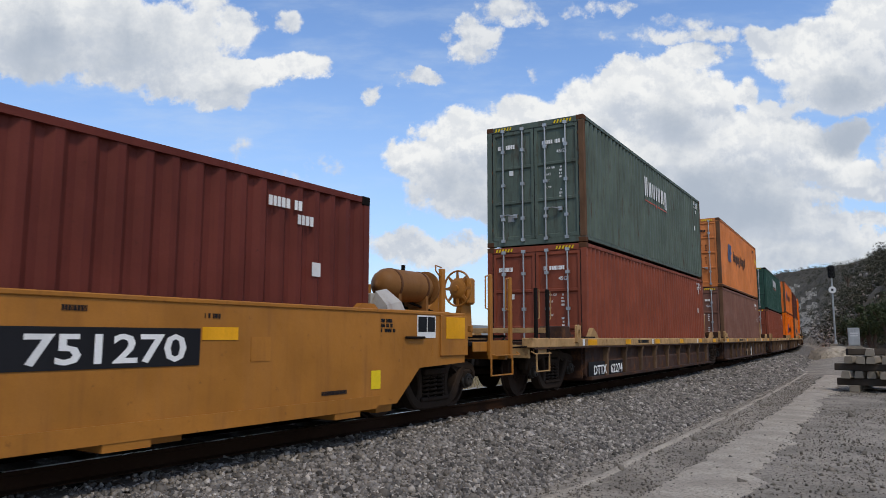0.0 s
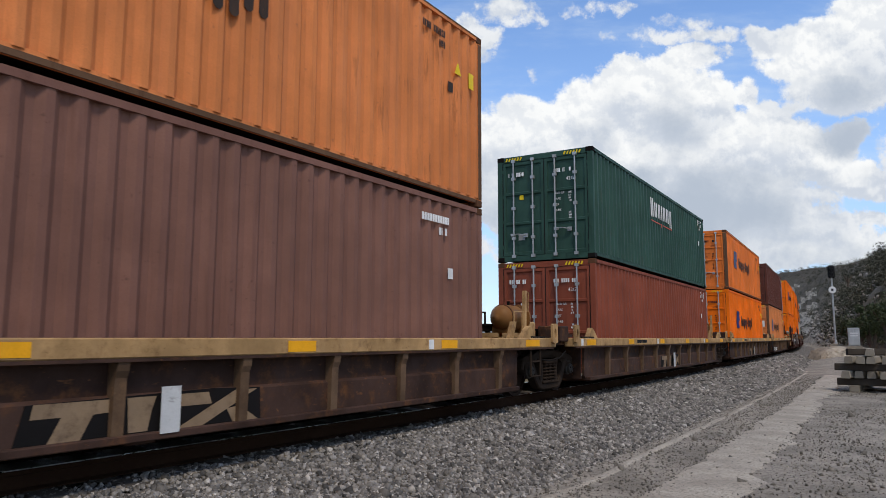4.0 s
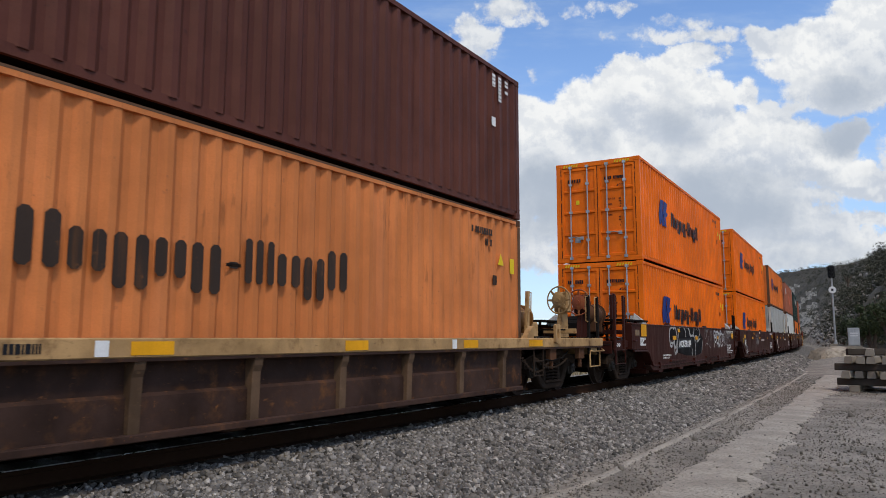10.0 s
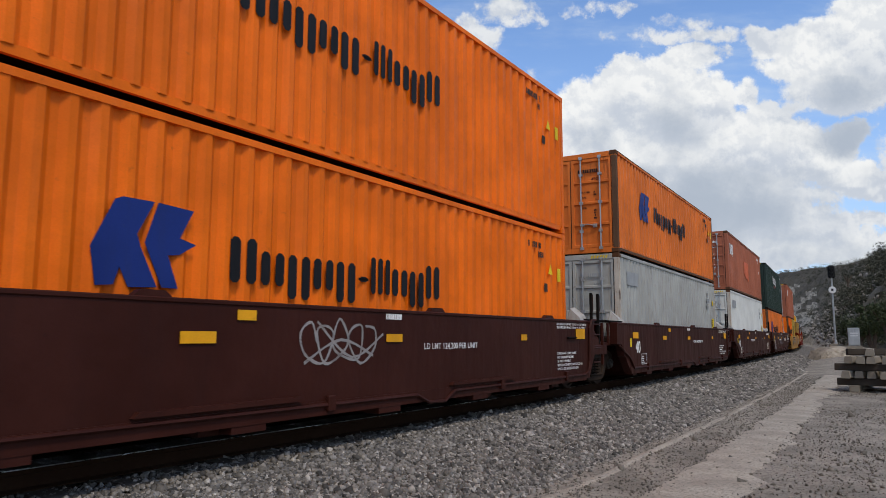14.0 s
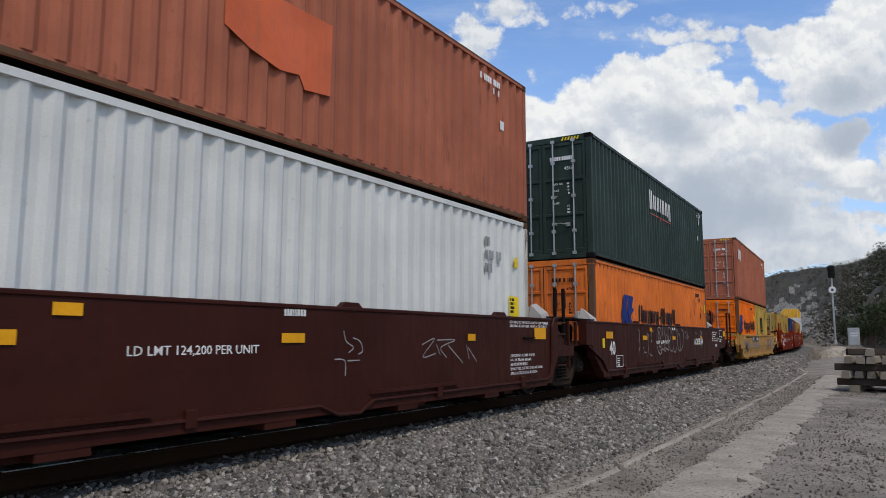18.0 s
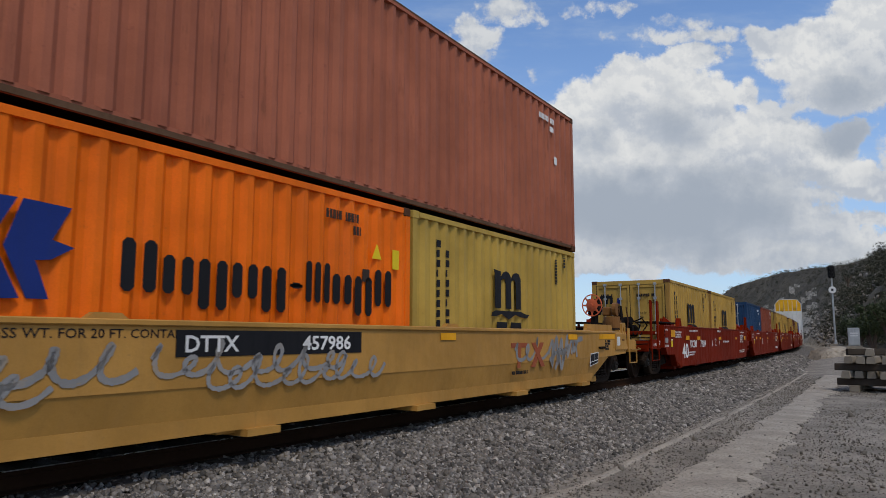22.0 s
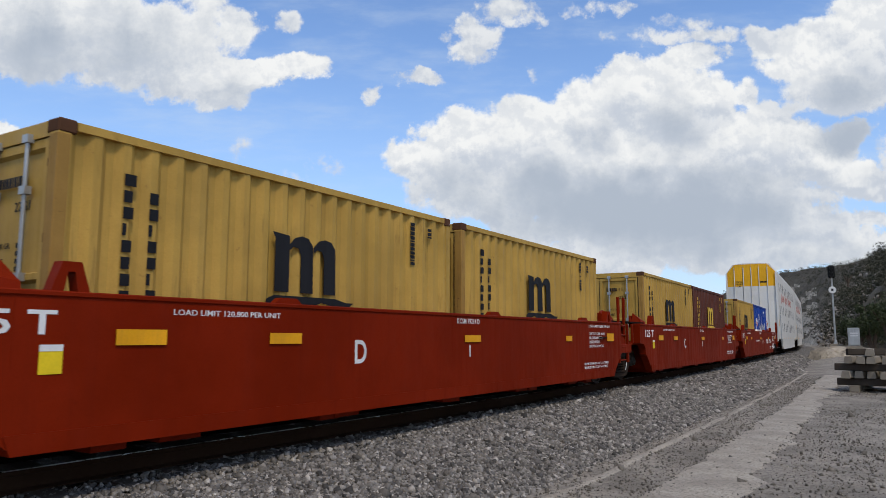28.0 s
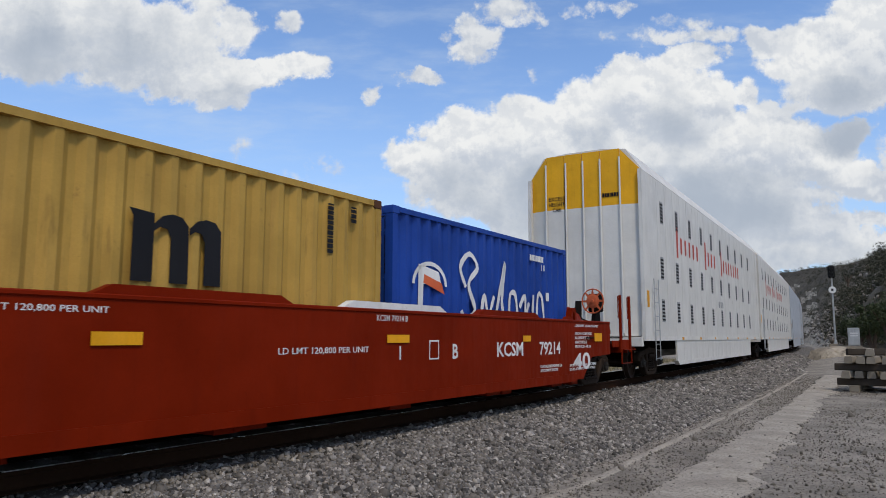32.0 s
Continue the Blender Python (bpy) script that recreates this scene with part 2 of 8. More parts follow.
RUST = (0.10, 0.045, 0.022)
M = {
    "maroon": paint("maroon_paint", (0.125, 0.028, 0.019), 0.55, stain=(0.05, 0.016, 0.013)),
    "green": paint("green_paint", (0.098, 0.128, 0.105), 0.6, stain=(0.045, 0.036, 0.026), amount=0.8, runs=0.8),
    "dark_green": paint("dark_green_paint", (0.028, 0.045, 0.036), 0.5, stain=(0.008, 0.014, 0.011), amount=0.5),
    "mid_green": paint("scratched_green_paint", (0.030, 0.074, 0.056), 0.55, stain=(0.012, 0.022, 0.018), amount=0.5, runs=0.25),
    "red_brown": paint("red_brown_paint", (0.225, 0.058, 0.031), 0.55, stain=(0.10, 0.03, 0.018), amount=0.5),
    "orange_old": paint("faded_orange_paint", (0.72, 0.175, 0.028), 0.55, stain=(0.30, 0.09, 0.035), amount=0.55, runs=0.55),
    "orange_pale": paint("sun_bleached_orange_paint", (0.62, 0.205, 0.062), 0.6, stain=(0.34, 0.12, 0.05), amount=0.5, runs=0.4),
    "orange": paint("orange_paint", (0.84, 0.158, 0.004), 0.48, stain=(0.34, 0.08, 0.015), amount=0.28),
    "brown_grey": paint("grey_brown_paint", (0.195, 0.094, 0.068), 0.6, stain=(0.09, 0.04, 0.03), amount=0.45),
    "brown": paint("dark_brown_paint", (0.105, 0.034, 0.022), 0.5, stain=(0.03, 0.013, 0.012)),
    "salmon": paint("faded_red_paint", (0.37, 0.120, 0.066), 0.6, stain=(0.22, 0.07, 0.05), amount=0.45, runs=0.35),
    "white_box": paint("white_container_paint", (0.64, 0.65, 0.615), 0.5, stain=(0.36, 0.30, 0.22), amount=0.22, vary=0.03),
    "white_dull": paint("dirty_white_paint", (0.38, 0.385, 0.36), 0.6, stain=(0.20, 0.12, 0.06), amount=0.35, vary=0.05, runs=0.35),
    "yellow_box": paint("mustard_paint", (0.46, 0.285, 0.062), 0.5, stain=(0.24, 0.13, 0.04), amount=0.35, runs=0.3),
    "olive_box": paint("olive_mustard_paint", (0.46, 0.305, 0.062), 0.5, stain=(0.24, 0.15, 0.05), amount=0.3),
    "blue_dark": paint("dark_blue_paint", (0.018, 0.050, 0.115), 0.5, stain=(0.015, 0.03, 0.06)),
    "blue": paint("royal_blue_paint", (0.013, 0.055, 0.30), 0.42, stain=(0.01, 0.03, 0.14), amount=0.2),
    "car_ochre": paint("ochre_car_paint", (0.37, 0.150, 0.025), 0.40, stain=(0.17, 0.07, 0.02), amount=0.45, gloss=0.2),
    "car_yellow": paint("yellow_car_paint", (0.46, 0.240, 0.055), 0.45, stain=(0.30, 0.17, 0.05), amount=0.3, gloss=0.2),
    "car_brown": paint("brown_car_paint", (0.044, 0.0118, 0.0078), 0.45, stain=(0.026, 0.010, 0.008), amount=0.4, gloss=0.09),
    "car_red": paint("red_car_paint", (0.178, 0.0125, 0.0016), 0.45, stain=(0.09, 0.008, 0.002), amount=0.25, vary=0.05, gloss=0.035),
    "sill": paint("tan_sill_paint", (0.42, 0.255, 0.11), 0.65, stain=(0.10, 0.045, 0.02), amount=0.95, scale=1.6, streak=False, vary=0.12),
    "well_rust": paint("rusty_well_steel", (0.046, 0.024, 0.017), 0.75, stain=(0.17, 0.072, 0.026), amount=0.8, scale=1.3, streak=False, vary=0.15),
    "rack_white": paint("autorack_white_paint", (0.68, 0.665, 0.62), 0.45, stain=(0.42, 0.38, 0.32), amount=0.18, vary=0.03),
    "rack_grey": paint("autorack_grey_paint", (0.50, 0.54, 0.58), 0.45, stain=(0.32, 0.33, 0.34), amount=0.18, vary=0.04),
    "rack_yellow": paint("autorack_yellow_paint", (0.78, 0.40, 0.015), 0.45, stain=(0.4, 0.2, 0.03), amount=0.2, vary=0.04),
    "faded_black": paint("worn_black_lettering", (0.045, 0.03, 0.022), 0.6, stain=(0.3, 0.11, 0.03), amount=0.35, bump=0.02),
    "post_rust": paint("rust_eaten_paint", (0.125, 0.068, 0.038), 0.8, stain=(0.07, 0.032, 0.02), amount=0.7, scale=2.0),
    "post_yellow": paint("rust_stained_mustard", (0.36, 0.205, 0.05), 0.6, stain=(0.12, 0.055, 0.025), amount=1.0, scale=1.8),
    "post_white": paint("rust_stained_white", (0.50, 0.45, 0.38), 0.7, stain=(0.26, 0.11, 0.04), amount=1.0, scale=2.0, runs=0.9),
    "guide_grey": paint("pale_grey_guide", (0.40, 0.38, 0.35), 0.7, stain=(0.2, 0.13, 0.09), amount=0.5),
    "tank_brown": paint("dirty_tank_paint", (0.22, 0.10, 0.03), 0.5, stain=(0.09, 0.04, 0.018), amount=0.6, streak=False),
    "rust": paint("rusty_steel", RUST, 0.85, stain=(0.05, 0.022, 0.014), amount=0.5, streak=False),
    "black_steel": paint("grimy_black_steel", (0.009, 0.007, 0.006), 0.8, stain=(0.030, 0.020, 0.013), amount=0.5, streak=False, gloss=0.07),
    "truck_steel": paint("dusty_truck_casting", (0.032, 0.022, 0.016), 0.85, stain=(0.060, 0.040, 0.027), amount=0.6, streak=False, bump=0.4, gloss=0.06),
    "bearing": paint("bearing_cap_steel", (0.045, 0.039, 0.033), 0.6, stain=(0.06, 0.04, 0.03), amount=0.5, streak=False),
    "rib_worn": paint("worn_rib_steel", (0.13, 0.078, 0.045), 0.75, stain=(0.20, 0.115, 0.06), amount=0.7, scale=1.6, streak=False, vary=0.15),
    "wheel": paint("wheel_steel", (0.034, 0.021, 0.015), 0.7, stain=(0.095, 0.042, 0.018), amount=0.4, streak=False),
    "galv": paint("galvanised_steel", (0.42, 0.43, 0.43), 0.45, 0.6, stain=(0.22, 0.2, 0.18), amount=0.3),
    "gasket": paint("black_rubber", (0.012, 0.012, 0.012), 0.8),
    "reflector": paint("yellow_reflector", (0.78, 0.36, 0.012), 0.4, stain=(0.4, 0.2, 0.03), amount=0.25),
    "bright_yellow": paint("yellow_sticker", (0.80, 0.58, 0.02), 0.5, amount=0.1),
    "white_ink": paint("white_lettering", (0.74, 0.74, 0.72), 0.6, stain=(0.35, 0.33, 0.3), amount=0.25, bump=0.02),
    "black_ink": paint("black_lettering", (0.013, 0.013, 0.015), 0.55, amount=0.2, bump=0.02),
    "navy_ink": paint("navy_mark", (0.012, 0.030, 0.17), 0.5, stain=(0.04, 0.05, 0.1), amount=0.25, bump=0.02),
    "faded_navy": paint("faded_navy_mark", (0.055, 0.10, 0.20), 0.6, stain=(0.3, 0.14, 0.06), amount=0.45, bump=0.02),
    "red_ink": paint("red_mark", (0.50, 0.075, 0.045), 0.5, amount=0.2, bump=0.02),
    "rust_ink": paint("dull_red_mark", (0.30, 0.075, 0.032), 0.55, stain=(0.42, 0.20, 0.05), amount=0.6, bump=0.02),
    "orange_ink": paint("orange_red_patch", (0.62, 0.13, 0.05), 0.55, stain=(0.35, 0.14, 0.08), amount=0.5),
    "grey_ink": paint("grey_mark", (0.30, 0.31, 0.31), 0.6, amount=0.3),
    "worn_sign": paint("worn_tan_sign", (0.24, 0.165, 0.10), 0.7, stain=(0.05, 0.03, 0.022), amount=0.9, scale=2.0, streak=False, bump=0.05),
    "yellow_ink": paint("yellow_mark", (0.70, 0.46, 0.06), 0.5, amount=0.15, bump=0.02),
    "spray_white": paint("white_spray_paint", (0.50, 0.50, 0.49), 0.7, stain=(0.12, 0.09, 0.08), amount=0.5, streak=False, bump=0.02),
    "spray_grey": paint("thin_white_spray", (0.30, 0.28, 0.27), 0.7, stain=(0.07, 0.035, 0.03), amount=0.8, streak=False, bump=0.02),
    "spray_dim": paint("dulled_white_spray", (0.36, 0.35, 0.33), 0.75, stain=(0.10, 0.07, 0.06), amount=0.7, streak=False, bump=0.02),
    "spray_black": paint("black_spray_paint", (0.011, 0.010, 0.010), 0.7, stain=(0.03, 0.018, 0.014), amount=0.3, streak=False, bump=0.02, gloss=0.05),
    "spray_blue": paint("pale_blue_spray", (0.27, 0.265, 0.26), 0.7, stain=(0.40, 0.25, 0.08), amount=0.5, streak=False, bump=0.02),
    "concrete": paint("weathered_concrete", (0.27, 0.238, 0.19), 0.9, stain=(0.16, 0.14, 0.12), amount=0.4, streak=False, bump=0.4),
    "tie_concrete": paint("dusty_concrete_tie", (0.085, 0.074, 0.062), 0.9, stain=(0.12, 0.09, 0.07), amount=0.4, streak=False, bump=0.4),
    "old_tie": paint("dark_old_sleeper", (0.052, 0.042, 0.033), 0.95, stain=(0.07, 0.06, 0.05), amount=0.5, streak=False, bump=0.5),
    "rail_steel": paint("rusty_rail", (0.034, 0.018, 0.011), 0.9, stain=(0.05, 0.028, 0.018), amount=0.5, streak=False, gloss=0.02),
    "rail_head": paint("polished_rail_head", (0.42, 0.41, 0.40), 0.28, 0.9, stain=(0.2, 0.17, 0.15), amount=0.2, streak=False, bump=0.03),
    "bark": paint("grey_bark", (0.12, 0.09, 0.07), 0.95, streak=False, bump=0.6),
    "stone_bed": mottled("ballast_bed", [(0.045, 0.041, 0.036), (0.125, 0.114, 0.101), (0.28, 0.256, 0.228)], (14.0, 28.0), bump=0.9, dist=0.05),
    # near-black bed colours stand in for the shade under the train
    "bed_shade": mottled("shade_dark_track_bed", [(0.018, 0.013, 0.010), (0.034, 0.026, 0.020), (0.05, 0.040, 0.032)], (6.0, 26.0), bump=0.8, dist=0.05),
    "stones": island("crushed_stone", [(0.036, 0.033, 0.029), (0.098, 0.089, 0.079), (0.17, 0.155, 0.138), (0.28, 0.257, 0.229), (0.12, 0.105, 0.088), (0.50, 0.46, 0.41)]),
    "rocks": island("cutting_rocks", [(0.16, 0.14, 0.115), (0.32, 0.29, 0.25), (0.12, 0.10, 0.085), (0.50, 0.46, 0.42)]),
    "pebbles": island("loose_pebbles", [(0.085, 0.073, 0.058), (0.20, 0.174, 0.142), (0.09, 0.080, 0.066), (0.40, 0.36, 0.30)]),
    "sand": mottled("pale_sandy_path", [(0.30, 0.265, 0.216), (0.42, 0.374, 0.308), (0.20, 0.176, 0.143)], (1.6, 26.0), bump=0.7),
    "dirt": mottled("dusty_ground", [(0.185, 0.163, 0.132), (0.31, 0.275, 0.226), (0.11, 0.096, 0.078)], (1.1, 22.0), bump=0.8),
    "hill": mottled("scrub_hillside", [(0.050, 0.038, 0.020), (0.105, 0.081, 0.047), (0.026, 0.021, 0.011)], (0.06, 0.35), bump=0.8, dist=0.6),
    "cut_rock": mottled("pale_cut_rock", [(0.20, 0.168, 0.125), (0.46, 0.40, 0.315), (0.085, 0.069, 0.048)], (0.25, 0.9), bump=0.9, dist=0.5),
    # the haze of distance is painted into these pale greys
    "far_hill": mottled("haze_tinted_far_hill", [(0.16, 0.17, 0.17), (0.22, 0.22, 0.21), (0.12, 0.13, 0.12)], (0.02, 0.08), bump=0.3, dist=1.0),
    "scrub": island("scrub_leaves", [(0.036, 0.038, 0.021), (0.066, 0.060, 0.038), (0.024, 0.031, 0.015), (0.095, 0.082, 0.055)], 0.9),
    "leaves": island("green_leaves", [(0.026, 0.045, 0.010), (0.050, 0.072, 0.016), (0.018, 0.031, 0.007), (0.070, 0.080, 0.022)], 0.7),
    "straw": island("dry_grass_blades", [(0.30, 0.24, 0.13), (0.40, 0.33, 0.20), (0.20, 0.17, 0.09), (0.16, 0.16, 0.07)], 0.9),
}

# ---------------------------------------------------------------- building helpers


class Geo:
    """Gathers vertices and faces for one mesh."""

    def __init__(self):
        self.v, self.f, self.smooth = [], [], False

    def poly(self, pts, faces):
        n = len(self.v)
        self.v += [tuple(p) for p in pts]
        self.f += [tuple(i + n for i in f) for f in faces]
        return self

    def box(self, x0, x1, y0, y1, z0, z1, c=0.0):
        if c <= 0:
            return self.poly([(x, y, z) for x in (x0, x1) for y in (y0, y1) for z in (z0, z1)],
                             [(0, 1, 3, 2), (4, 6, 7, 5), (0, 4, 5, 1), (2, 3, 7, 6), (0, 2, 6, 4), (1, 5, 7, 3)])
        bm = bmesh.new()
        bmesh.ops.create_cube(bm, size=1)
        for v in bm.verts:
            v.co = ((x0 + x1) / 2 + v.co.x * (x1 - x0), (y0 + y1) / 2 + v.co.y * (y1 - y0), (z0 + z1) / 2 + v.co.z * (z1 - z0))
        bmesh.ops.bevel(bm, geom=bm.edges[:], offset=c, segments=1, affect="EDGES")
        bm.verts.index_update()
        self.poly([v.co[:] for v in bm.verts], [[v.index for v in f.verts] for f in bm.faces])
        bm.free()
        return self

    def prism(self, pts, a, b, axis="x"):
        """A flat outline, given as pairs, drawn out from a to b along an axis."""
        n = len(pts)
        put = {"x": lambda p, q: (q, p[0], p[1]), "y": lambda p, q: (p[0], q, p[1]), "z": lambda p, q: (p[0], p[1], q)}[axis]
        return self.poly([put(p, a) for p in pts] + [put(p, b) for p in pts],
                         [tuple(range(n))[::-1], tuple(range(n, 2 * n))] + [(i, (i + 1) % n, n + (i + 1) % n, n + i) for i in range(n)])

    def tube(self, p, q, r, n=8, r2=None):
        p, q = Vector(p), Vector(q)
        d = (q - p).normalized()
        s = d.orthogonal().normalized()
        t = d.cross(s)
        r2 = r if r2 is None else r2
        ring = [(math.cos(2 * math.pi * i / n), math.sin(2 * math.pi * i / n)) for i in range(n)]
        pts = [p + (s * c + t * e_) * r for c, e_ in ring] + [q + (s * c + t * e_) * r2 for c, e_ in ring]
        return self.poly(pts, [tuple(range(n))[::-1], tuple(range(n, 2 * n))] + [(i, (i + 1) % n, n + (i + 1) % n, n + i) for i in range(n)])

    def bend(self, pts, r, n=6):
        """A round bar in one piece along a row of points."""
        p = [Vector(q) for q in pts]
        m = len(p)
        side, rows = None, []
        for i in range(m):
            d = (p[min(i + 1, m - 1)] - p[i]).normalized() + (p[i] - p[max(i - 1, 0)]).normalized()
            d = d.normalized() if d.length > 1e-6 else (p[min(i + 1, m - 1)] - p[max(i - 1, 0)]).normalized()
            side = d.orthogonal().normalized() if side is None else (side - d * side.dot(d)).normalized()
            up_ = d.cross(side)
            rows += [p[i] + (side * math.cos(2 * math.pi * k / n) + up_ * math.sin(2 * math.pi * k / n)) * r for k in range(n)]
        return self.poly(rows, [tuple(range(n))[::-1], tuple(range(n * m - n, n * m))] + [(n * i + k, n * i + (k + 1) % n, n * i + n + (k + 1) % n, n * i + n + k) for i in range(m - 1) for k in range(n)])

    def turned(self, profile, centre, axis="x", n=24):
        """A lathe shape: pairs of place along the axis and radius."""
        rows = len(profile)
        cx, cy, cz = centre
        pts = []
        for h_, r in profile:
            for i in range(n):
                a_ = 2 * math.pi * i / n
                c, s = r * math.cos(a_), r * math.sin(a_)
                pts.append({"x": (cx + h_, cy + c, cz + s), "y": (cx + c, cy + h_, cz + s), "z": (cx + c, cy + s, cz + h_)}[axis])
        faces = [(k * n + i, k * n + (i + 1) % n, (k + 1) * n + (i + 1) % n, (k + 1) * n + i) for k in range(rows - 1) for i in range(n)]
        return self.poly(pts, faces + [tuple(range(n))[::-1], tuple(range((rows - 1) * n, rows * n))])

    def mesh(self, name):
        me = bpy.data.meshes.new(name)
        me.from_pydata(self.v, [], self.f)
        me.materials.append(None)
        bm = bmesh.new()
        bm.from_mesh(me)
        bmesh.ops.recalc_face_normals(bm, faces=bm.faces[:])
        bm.to_mesh(me)
        bm.free()
        if self.smooth:
            me.polygons.foreach_set("use_smooth", [True] * len(me.polygons))
        return me


CACHE = {}


def shared(key, build):
    """The mesh under that key, built on first use."""
    if key not in CACHE:
        CACHE[key] = build().mesh(key if isinstance(key, str) else str(key[0]))
    return CACHE[key]


def part(name, geo, material, parent, label="", at=None):
    """Links a mesh as one part under a thing or a part."""
    me = geo.mesh(name) if isinstance(geo, Geo) else geo
    ob = new(name, me)
    if not len(me.materials):
        me.materials.append(None)
    ob.material_slots[0].link = "OBJECT"
    ob.material_slots[0].material = M[material]
    if parent is not None:
        ob.parent = parent
    if at is not None:
        ob.matrix_basis = at if isinstance(at, Matrix) else Matrix.Translation(at)
    if label:
        ob["label"] = label
    return ob


def thing(name, label, category, group="", kind=""):
    return tagged(new(name), label, category, group, kind)


TEXTS = {}


def letters(text, height, width=None):
    """A mesh of lettering in the y-z plane, read from +x, with y along the words; its foot at the start of the line."""
    key = (text, height, width)
    if key not in TEXTS:
        cu = bpy.data.curves.new("lettering", "FONT")
        cu.body, cu.size, cu.extrude, cu.offset = text, height * 1.40, 0.0012, height * (0.026 if height > 0.12 else 0.004)
        cu.resolution_u = 5 if height > 0.25 else 2
        ob = bpy.data.objects.new("lettering", cu)
        me = bpy.data.meshes.new_from_object(ob)
        bpy.data.objects.remove(ob)
        co = np.empty(len(me.vertices) * 3)
        me.vertices.foreach_get("co", co)
        co = co.reshape(-1, 3)
        k = 1.0 if width is None or not len(co) else width / max(0.01, co[:, 0].max() - co[:, 0].min())
        x0 = co[:, 0].min() if len(co) else 0.0
        out = np.stack([co[:, 2], (co[:, 0] - x0) * k, co[:, 1]], -1)
        me.vertices.foreach_set("co", out.ravel())
        me.materials.clear()
        me.materials.append(None)
        TEXTS[key] = me
    return TEXTS[key]


def bars(widths, height, gap=0.35, upright=False, drop=None):
    """Plain bars in place of writing, in the y-z plane: one for each sign, of the given widths in heights; drop shifts feet and heads."""
    g, y = Geo(), 0.0
    for i, w in enumerate(widths):
        lo, hi = (0.0, 1.0) if drop is None else drop[i]
        if w > 0:
            if upright:
                g.box(0, 0.003, 0, height, -y - w * height, -y)
            else:
                g.box(0, 0.003, y, y + w * height, lo * height, hi * height)
        y += (abs(w) + gap) * height
    return g


def strokes(lines, width, seed=0):
    """Sprayed lines in the y-z plane: each a row of points."""
    g = Geo()
    rnd = random.Random(seed)
    for row in lines:
        pts = [Vector((0, *p)) for p in row]
        fine = []
        for i in range(len(pts) - 1):
            p0, p1, p2, p3 = pts[max(0, i - 1)], pts[i], pts[i + 1], pts[min(len(pts) - 1, i + 2)]
            for k in range(5):
                t = k / 5
                fine.append(0.5 * ((2 * p1) + (p2 - p0) * t + (2 * p0 - 5 * p1 + 4 * p2 - p3) * t * t + (3 * p1 - p0 - 3 * p2 + p3) * t ** 3))
        fine.append(pts[-1])
        left, right = [], []
        for i, p in enumerate(fine):
            d = (fine[min(i + 1, len(fine) - 1)] - fine[max(i - 1, 0)]).normalized()
            n_ = Vector((0, -d.z, d.y)) * width * rnd.uniform(0.38, 0.62)
            left.append(p + n_), right.append(p - n_)
        n = len(left)
        g.poly(left + right, [(i, i + 1, n + i + 1, n + i) for i in range(n - 1)])
    return g
# ---------------------------------------------------------------- the line of the track and the run of the train
TRACK_X = -6.912
S_GRID = np.arange(-420.0, 621.0, 1.0)
BENDS = np.interp(S_GRID, [0, 25, 60, 120], [0.00115, 0.00139, 0.00072, 0.00072])
SPEED_T = [0, 4, 8, 12, 16, 20, 24, 28, 32]
SPEED_V = [8.2405, 8.3633, 8.2741, 8.3380, 8.3519, 8.3427, 8.6485, 8.4506, 8.3976]


def run_of(values, steps):
    return np.concatenate([[0.0], np.cumsum((values[1:] + values[:-1]) / 2 * steps)])


HEAD = run_of(BENDS, 1.0)
ZERO = int(np.where(S_GRID == 0)[0][0])
HEAD -= HEAD[ZERO]
LINE_X, LINE_Y = run_of(-np.sin(HEAD), 1.0), run_of(np.cos(HEAD), 1.0)
LINE_X += TRACK_X - LINE_X[ZERO]
LINE_Y -= LINE_Y[ZERO]
T_GRID = np.linspace(0, 32, 321)
GONE = run_of(np.interp(T_GRID, SPEED_T, SPEED_V), 0.1)


def along(s, w=0.0, z=0.0):
    """The place s metres along the track, w metres to its right (the camera's side), z above the rail head."""
    x, y, h = (float(np.interp(s, S_GRID, g)) for g in (LINE_X, LINE_Y, HEAD))
    return Vector((x + math.cos(h) * w, y + math.sin(h) * w, z))


def on_track(s):
    h = math.degrees(float(np.interp(s, S_GRID, HEAD)))
    return pose(*along(s), 0, 0, h)


def gone(t):
    """Metres that the train has run by t seconds."""
    return float(np.interp(t, T_GRID, GONE))


def sweep(profile, s0, s1, step):
    """A strip with the given cross-section (pairs of w, z) along the track."""
    g = Geo()
    rows = np.arange(s0, s1 + 0.001, step)
    n = len(profile)
    pts = [along(s, w, z) for s in rows for w, z in profile]
    g.poly(pts, [(k * n + i, k * n + i + 1, (k + 1) * n + i + 1, (k + 1) * n + i) for k in range(len(rows) - 1) for i in range(n - 1)])
    return g


# ---------------------------------------------------------------- ground, track bed and hills
GROUND_Z = -0.62


def smooth(a, lo, hi):
    t = np.clip((a - lo) / (hi - lo), 0, 1)
    return t * t * (3 - 2 * t)


